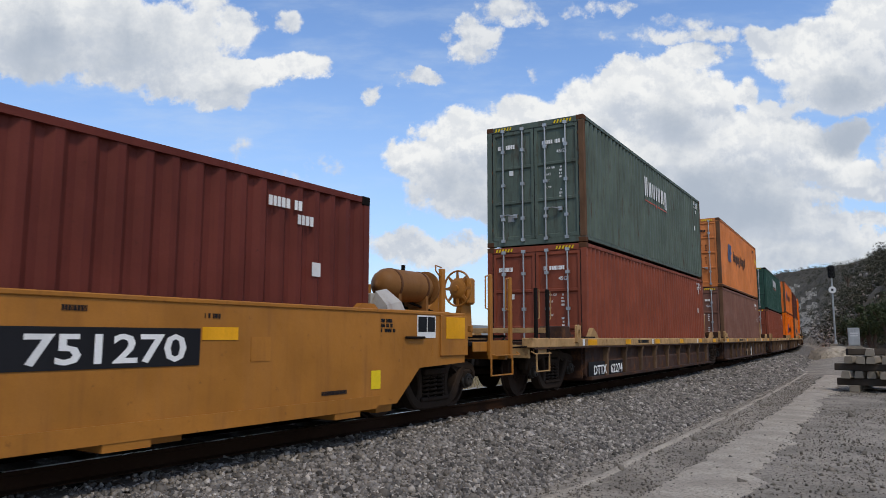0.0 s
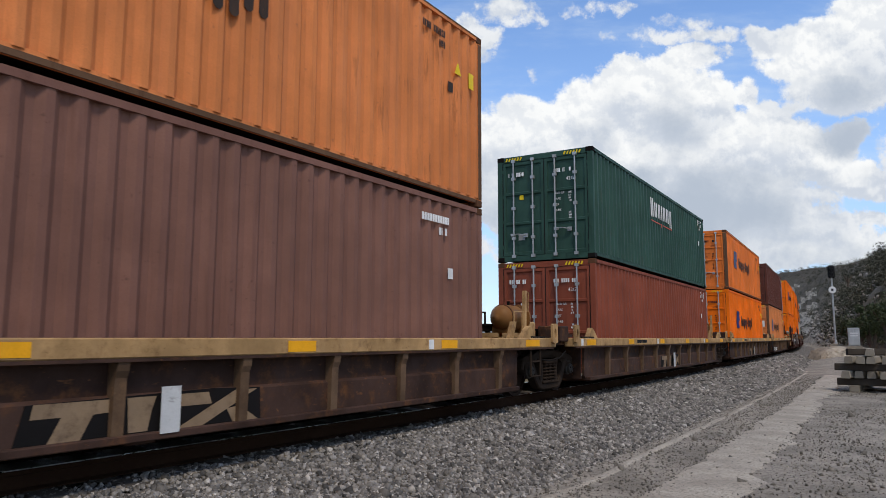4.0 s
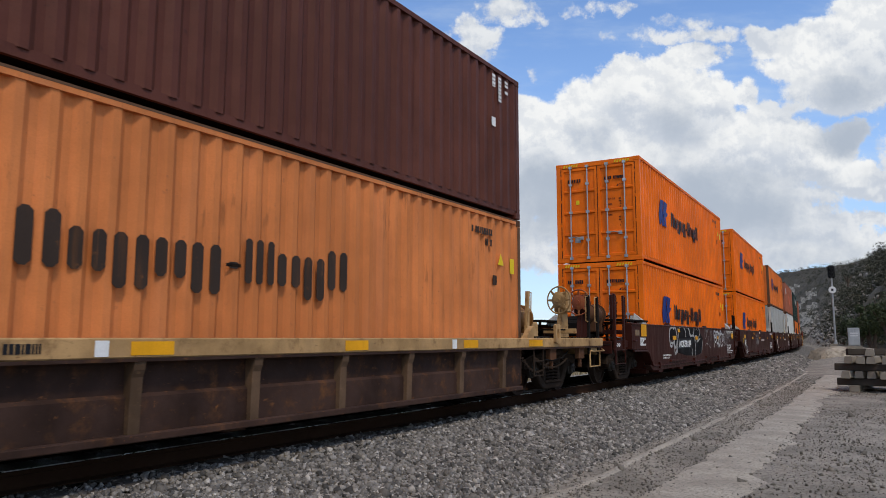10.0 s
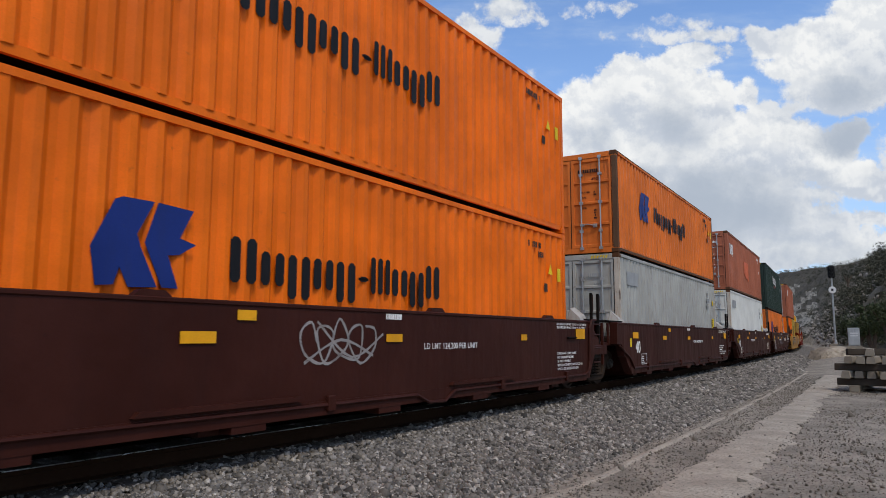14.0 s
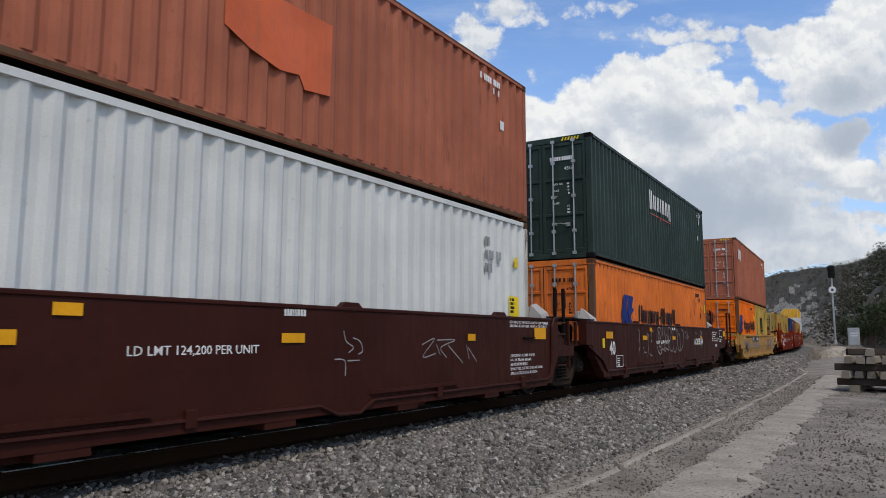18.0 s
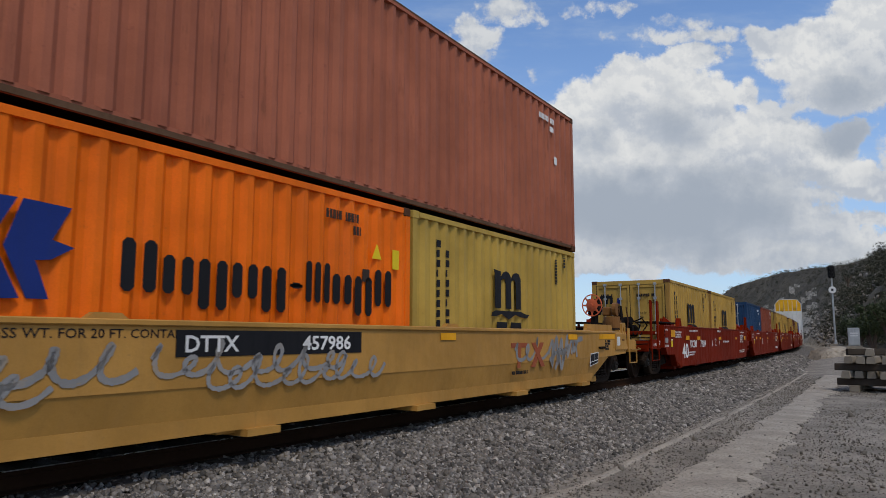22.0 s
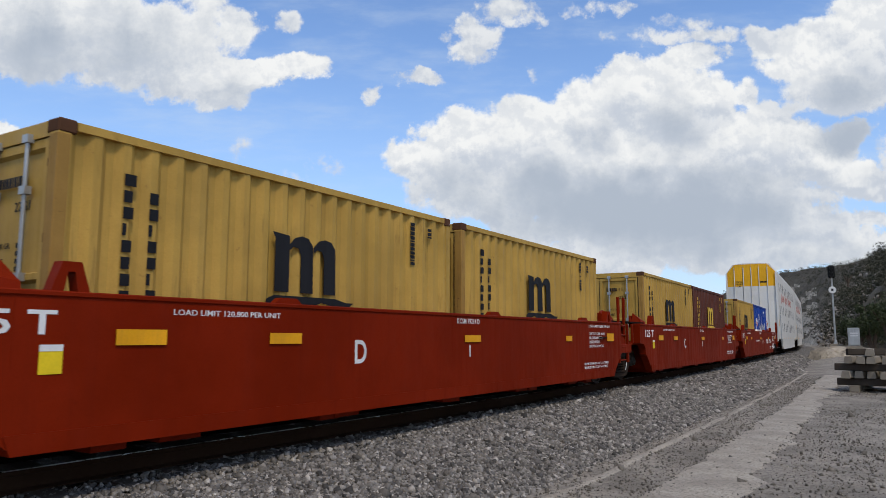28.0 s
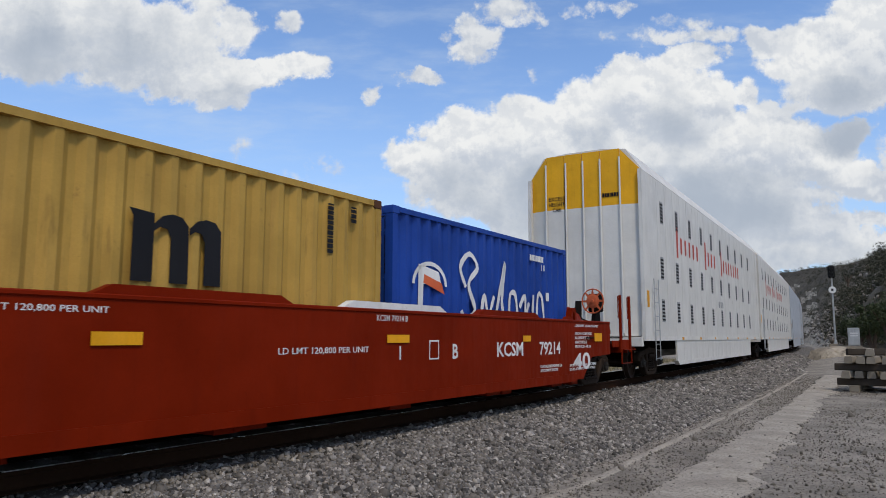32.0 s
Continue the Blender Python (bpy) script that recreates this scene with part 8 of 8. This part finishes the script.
def autorack(u0, colour, lettered, length=24.0):
    """A tall closed automobile rack car; u0 is its leading body end along the train."""
    high, w = 6.06, 1.56
    h = length / 2
    car = thing("autorack_car", {"rack_white": "tall white closed autorack car with a yellow-topped end", "rack_grey": "tall grey closed autorack car"}[colour], "autorack", "autoracks of the train")
    roof = [(-w, high - 0.66), (-w + 0.42, high - 0.07), (-0.5, high), (0.5, high), (w - 0.42, high - 0.07), (w, high - 0.66)]
    part("roof", Geo().prism(roof, -h + 0.14, h - 0.02, "y"), colour, car)
    for sx in (-1, 1):
        n = 22
        for i in range(n):
            y0 = -h + 0.6 + (length - 1.2) * i / n
            y1 = y0 + (length - 1.2) / n - 0.015
            z0 = 0.42 if 2 < i < n - 3 else 1.12
            part("side_screen", shared(("rack_screen", sx, z0, length), lambda: Geo().box(*sorted((sx * w, sx * (w - 0.05))), 0, (length - 1.2) / n - 0.015, z0, high - 0.67)), colour, car, at=(0, y0, 0))
        part("side_post", Geo().box(*sorted((sx * (w + 0.012), sx * (w - 0.08))), -h, -h + 0.58, 1.0, high - 0.67).box(*sorted((sx * (w + 0.012), sx * (w - 0.08))), h - 0.58, h, 1.0, high - 0.67), colour, car)
        part("bottom_rail", Geo().prism([(-h + 3.4, 0.42), (h - 3.4, 0.42), (h - 3.6, 0.30), (-h + 3.6, 0.30)], *sorted((sx * (w + 0.01), sx * (w - 0.12))), "x"), colour, car)
        part("side_sill", Geo().box(*sorted((sx * (w + 0.02), sx * (w - 0.1))), -h, h, 1.0, 1.12), colour, car)
    # dark vent slots along the visible side, in three rows
    slot = shared("rack_slot", lambda: Geo().box(0, 0.006, 0, 0.30, 0, 0.05))
    for z, off in ((4.22, 1.85), (2.66, 1.75), (1.50, 1.75)):
        for i in range(int((length - 2.5) / 1.83) if u0 < 320 else 0):
            y = -h + off + i * 1.83
            v = part("vent", Geo().box(0, 0.004, 0, 0.34, 0, 0.62), "grey_ink", car, "louvred side vent", at=(w + 0.001, y, z))
            for k in range(6):
                part("louvre", slot, "gasket", v, at=(0.003, 0.02, 0.04 + k * 0.095))
    # leading end doors: folded leaves with a yellow top band
    xs = [-w + 0.06, -1.02, -0.5, 0.0, 0.5, 1.02, w - 0.06]
    for i in range(6):
        x0, x1 = xs[i] + 0.01, xs[i + 1] - 0.01
        outer = i in (0, 5)
        top_l = high - (0.62 if i == 0 else 0.10 if i == 5 else 0.08)
        top_r = high - (0.10 if i == 0 else 0.62 if i == 5 else 0.08)
        back = 0.12 if outer else 0.0
        yl, yr = (-h + back, -h) if i == 0 else (-h, -h + back) if i == 5 else (-h, -h)
        for lo, (tl, tr_), mt in ((1.12, (4.50, 4.50), colour), (4.50, (top_l, top_r), "rack_yellow" if colour == "rack_white" else colour)):
            g = Geo().poly([(x0, yl, lo), (x1, yr, lo), (x1, yr, tr_), (x0, yl, tl), (x0, yl + 0.05, lo), (x1, yr + 0.05, lo), (x1, yr + 0.05, tr_), (x0, yl + 0.05, tl)],
                           [(0, 1, 2, 3), (7, 6, 5, 4), (0, 4, 5, 1), (1, 5, 6, 2), (2, 6, 7, 3), (3, 7, 4, 0)])
            part("end_door_leaf", g, mt, car)
    for x in (-1.02, -0.45, 0.03, 0.5, 1.02):
        part("door_bar", Geo().tube((x, -h - 0.03, 1.2), (x, -h - 0.03, high - 0.3), 0.025), colour, car)
    part("underframe", Geo().box(-0.5, 0.5, -h, h, 0.70, 1.02).box(-1.4, 1.4, -h, h, 0.98, 1.06), "black_steel", car)
    part("end_sill", Geo().box(-1.5, 1.5, -h - 0.12, -h + 0.05, 0.86, 1.1, 0.01), colour, car)
    for sx in (-1, 1):
        g = Geo()
        for y in (-h + 0.75, -h + 1.2):
            g.tube((sx * (w + 0.06), y, 0.5), (sx * (w + 0.06), y, 2.6), 0.014)
        for k in range(6):
            g.tube((sx * (w + 0.06), -h + 0.75, 0.55 + 0.36 * k), (sx * (w + 0.06), -h + 1.2, 0.55 + 0.36 * k), 0.012)
        part("ladder", g, "galv", car)
    part("reflector", Geo().box(0, 0.004, 0, 0.2, 0, 0.42), "reflector", car, at=(w + 0.014, -h + 0.22, 1.85))
    for i in range(8):
        part("reflector", Geo().box(0, 0.004, 0, 0.24, 0, 0.08), "reflector", car, at=(w + 0.022, -h + 4 + i * 2.6, 1.02))
    coupler(car, -h, -1)
    truck(car, -h + 2.2, 0.42), truck(car, h - 2.2, 0.42)
    if lettered:
        # the red owner's name is plain blocks: large first letters and small rest
        y = -h + 3.75
        for word in ((0.5, 5), (0.5, 3), (0.5, 7)):
            part("emblem", Geo().box(0, 0.004, 0, 0.20, -0.18, 0.78), "red_ink", car, "red painted block", at=(w + 0.003, y, 3.62))
            blocks(car, "red_ink", w + 0.003, y + 0.52, 3.60, [0.44] * word[1], 0.50, 0.74, None, "red wordmark block")
            y += 0.52 + word[1] * 0.59 + 0.85
        row_sign("marking", sign_row(random.Random(7), 9, 0.22), "grey_ink", car, at=(w + 0.003, -h + 10.4, 2.2))
        part("lettering", letters("EXCESS", 0.11, 0.46), "black_ink", car, at=pose(-0.95, -h - 0.012, 4.75, 0, 0, -90) @ Matrix.Identity(4))
        part("lettering", letters("HEIGHT", 0.11, 0.46), "black_ink", car, at=pose(-0.95, -h - 0.012, 4.60, 0, 0, -90))
        part("lettering", letters("CAR", 0.11, 0.24), "black_ink", car, at=pose(-0.84, -h - 0.012, 4.45, 0, 0, -90))
        row_sign("marking", sign_row(random.Random(9), 7, 0.11), "black_ink", car, at=pose(0.55, -h - 0.012, 4.72, 0, 0, -90))
    MOVERS.append((car, u0 + h, 0.0))


for u0, length, colour in ((286.2, 21.7, "rack_white"), (308.7, 24.0, "rack_white"), (333.5, 24.0, "rack_grey"), (358.4, 24.0, "rack_grey")):
    autorack(u0, colour, u0 < 320, length)
# ---------------------------------------------------------------- things beside the track
def tie_stack():
    """Old sleepers stacked crosswise beside the path."""
    base = Vector((-1.75, 26.6, GROUND_Z))
    rnd = random.Random(21)
    end_mesh = shared("stacked_tie", lambda: Geo().prism([(-0.13, 0.03), (-0.11, 0), (0.11, 0), (0.13, 0.03), (0.105, 0.20), (0.085, 0.22), (-0.085, 0.22), (-0.105, 0.20)], 0, 2.5, "y"))
    whole = pose(*base, 0, 0, -7)

    def lay(material, label, x, y, z, turn, tip=0.0, roll=0.0):
        ob = part("sleeper", end_mesh, material, None, at=whole @ pose(x, y, z, tip, roll, turn))
        tagged(ob, label, "sleeper", "stacked old sleepers")
    z = 0.20
    for layer in range(2):
        for k in range(3):
            lay("old_tie", "dark weathered old sleeper lying in a stack", -0.10 + rnd.uniform(-0.22, 0.14), 0.25 + k * 0.95 + rnd.uniform(-0.06, 0.06), z, -90 + rnd.uniform(-4, 4))
        z += 0.232
        for k in range(7):
            lay("concrete", "pale concrete sleeper with its end showing in the stack", 0.12 + k * 0.34 + rnd.uniform(-0.07, 0.07), rnd.uniform(-0.30, 0.12), z, rnd.uniform(-7, 7), 0, rnd.uniform(-6, 6) * layer)
        z += 0.232
    for k, (x, turn, y) in enumerate(((0.02, -62, 0.5), (0.75, 8, -0.1), (1.30, -14, 0.0), (1.75, 12, -0.15))):
        lay("old_tie" if k == 0 else "concrete", "loose sleeper lying askew on top of the stack", x, y, z + 0.01, turn, 0, rnd.uniform(-8, 8))
    for x in (0.25, 1.7):
        ob = part("support_block", Geo().box(-0.14, 0.14, -0.1, 2.3, 0, 0.20, 0.01), "concrete", None, at=whole @ pose(x, 0.1, 0))
        tagged(ob, "concrete block under the stack of sleepers", "block")


tie_stack()


def signal_mast():
    p = Vector((-4.45, 61.0, 0.0))
    mast = thing("railway_signal", "grey railway signal mast with a black lamp head", "signal")
    part("foundation", Geo().box(-0.45, 0.45, -0.45, 0.45, -0.1, 0.55, 0.03), "concrete", mast)
    part("mast", Geo().tube((0, 0, 0.5), (0, 0, 5.9), 0.07, 12, 0.055), "galv", mast)
    part("base_flange", Geo().tube((0, 0, 0.5), (0, 0, 0.85), 0.16, 12, 0.10), "galv", mast)
    head = part("signal_head", Geo().box(-0.24, 0.24, -0.12, 0.2, 5.42, 6.40, 0.11), "gasket", mast, "black signal head")
    for z in (5.64, 5.91, 6.18):
        part("lamp_hood", Geo().turned([(-0.42, 0.11), (-0.12, 0.12), (-0.12, 0.0)], (0, 0, z), "y", 12), "gasket", head)
    part("number_disc", Geo().turned([(-0.02, 0.26), (0.02, 0.26)], (0, -0.1, 4.55), "y", 18), "white_ink", mast, "round white plate")
    part("disc_mark", Geo().box(-0.07, 0.07, -0.13, -0.123, 4.46, 4.64), "black_ink", mast)
    mast.matrix_basis = pose(*p, 0, 0, 6) @ Matrix.Translation((0, 0, 0.10))
    case = thing("relay_case", "small grey signal relay cabinet on a pad", "cabinet")
    part("cabinet_body", Geo().box(-0.38, 0.38, -0.3, 0.3, 0.08, 1.36, 0.02), "galv", case)
    part("cabinet_door", Geo().box(-0.33, 0.33, -0.325, -0.3, 0.14, 1.28, 0.008), "galv", case)
    for z in (0.75, 0.95):
        part("louvre", Geo().box(-0.24, 0.24, -0.34, -0.325, z, z + 0.06), "white_ink", case)
    part("cabinet_base", Geo().box(-0.5, 0.5, -0.4, 0.4, -0.2, 0.08), "concrete", case)
    case.matrix_basis = pose(-3.2, 60.0, 0.45, 0, 0, 4)
    mound = Geo()
    n, rings = 24, 5
    pts = [(0, 0, 0.62)]
    for r in range(1, rings + 1):
        for i in range(n):
            a_ = 2 * math.pi * i / n
            k = r / rings
            pts.append((2.6 * k * math.cos(a_) * (1 + 0.15 * math.sin(3 * a_)), 2.2 * k * math.sin(a_), 0.62 * (1 - k ** 2.2) - 0.75 * (k > 0.99)))
    mound.poly(pts, [(0, 1 + i, 1 + (i + 1) % n) for i in range(n)] + [(1 + r * n + i, 1 + (r + 1) * n + i, 1 + (r + 1) * n + (i + 1) % n, 1 + r * n + (i + 1) % n) for r in range(rings - 1) for i in range(n)])
    mound.smooth = True
    ob = part("signal_mound", mound, "cut_rock", None, at=(-3.9, 60.6, -0.1))
    tagged(ob, "pale rubble mound at the foot of the signal", "mound", kind="structure")


signal_mast()


def limb(g, p, q, r0, r1):
    g.tube(p, q, r0, 7, r1)


def bush_tree(x, y, z, high, wide, seed, label, leaf="leaves"):
    """A thorny broad shrub-tree: several leaning stems and uneven clumps of small leaves."""
    rnd = random.Random(seed)
    tree = thing("tree", label, "tree", "thorn trees by the cutting")
    g, clumps, radii = Geo(), [], []
    for k in range(6):
        a_ = 2 * math.pi * k / 6 + rnd.uniform(-0.4, 0.4)
        out = wide * rnd.uniform(0.35, 0.8)
        knee = Vector((math.cos(a_) * out * 0.35, math.sin(a_) * out * 0.35, high * rnd.uniform(0.3, 0.45)))
        tip = Vector((math.cos(a_) * out, math.sin(a_) * out, high * rnd.uniform(0.6, 0.95)))
        limb(g, (0, 0, -0.2), knee, 0.14, 0.09)
        limb(g, knee, tip, 0.09, 0.03)
        for q in range(7):
            c = knee.lerp(tip, rnd.uniform(0.25, 1.1)) + Vector((rnd.gauss(0, 0.35), rnd.gauss(0, 0.35), rnd.gauss(-0.2, 0.35))) * wide * 0.35
            c.z = max(0.5, c.z)
            clumps.append(c[:]), radii.append(wide * rnd.uniform(0.14, 0.30))
    part("trunk", g, "bark", tree)
    part("crown", leaf_cloud(clumps, radii, 170, 0.085 * max(1, wide / 2.5), seed), leaf, tree)
    tree.matrix_basis = pose(x, y, z)


for k, (x, y, high, wide) in enumerate(((-0.9, 66, 4.6, 2.6), (-2.5, 72, 4.0, 2.2), (-3.9, 80, 3.0, 1.9), (1.2, 64, 5.0, 3.0), (5.8, 70, 5.6, 3.6), (0.2, 76, 4.4, 2.8), (9.6, 66, 5.0, 3.4))):
    bush_tree(x, y, 0.0, high, wide, 100 + k, "dense dark green thorn tree beside the path")


def yucca(x, y, z, seed):
    rnd = random.Random(seed)
    t = thing("tree", "branched yucca with spiky heads on the ridge", "tree")
    g, heads = Geo(), []
    limb(g, (0, 0, -0.5), (0, 0, 1.6), 0.22, 0.17)
    for k in range(4):
        a_ = k * 1.6 + rnd.random()
        tip = Vector((math.cos(a_) * 1.1, math.sin(a_) * 1.1, 2.6 + rnd.random() * 0.9))
        limb(g, (0, 0, 1.5), tip, 0.15, 0.10)
        heads.append(tip)
    part("trunk", g, "bark", t)
    s = Geo()
    for c in heads:
        for k in range(46):
            d = Vector((rnd.gauss(0, 1), rnd.gauss(0, 1), rnd.gauss(0.2, 1))).normalized()
            s.tube(c, c + d * 0.62, 0.035, 3, 0.004)
    part("crown", s, "scrub", t)
    t.matrix_basis = pose(x, y, z)


yucca(-10.6, 190.0, hill_z(-10.6, 190.0) + 0.3, 5)


def grass_bank():
    rng = np.random.default_rng(31)
    n = 26000
    s, w = rng.uniform(-2, 70, n), -7.5 - rng.gamma(2.0, 2.4, n)
    z = GROUND_Z - 0.5 + 1.15 * smooth(-w, 9, 16) - 0.02
    p = track_points(s, w, z)
    hgt = rng.uniform(0.18, 0.55, n)
    lean = rng.normal(0, 0.16, (n, 2))
    a_ = rng.uniform(0, math.pi, n)
    half = np.stack([np.cos(a_), np.sin(a_), 0 * a_], -1) * 0.02
    tip = p + np.column_stack([lean, hgt])
    v = np.stack([p - half, p + half, tip], 1)
    ob = part("dry_grass", soup(v.reshape(-1, 3), np.arange(3 * n).reshape(-1, 3)), "straw", None)
    tagged(ob, "pale dry grass on the bank beyond the track", "grass", kind="stuff")


grass_bank()


# ---------------------------------------------------------------- what moves
def motions():
    times = [0.5 * k for k in range(65)]
    for ob, u, z in MOVERS:
        walk(ob, [(t, Matrix.Translation((0, 0, z)) @ on_track(u - gone(t))) for t in times])
    for k, sets in enumerate(WHEELS):
        first = sets[0]
        spot = first.matrix_basis.translation.copy()
        walk(first, [(q / 15, Matrix.Translation(spot) @ pose(0, 0, 0, math.degrees(gone(q / 15) / 0.455))) for q in range(481)])
        act, slot = first.animation_data.action, first.animation_data.action_slot
        for ws in sets[1:]:
            ws.rotation_mode = "QUATERNION"
            ad = ws.animation_data_create()
            ad.action, ad.action_slot = act, slot


motions()
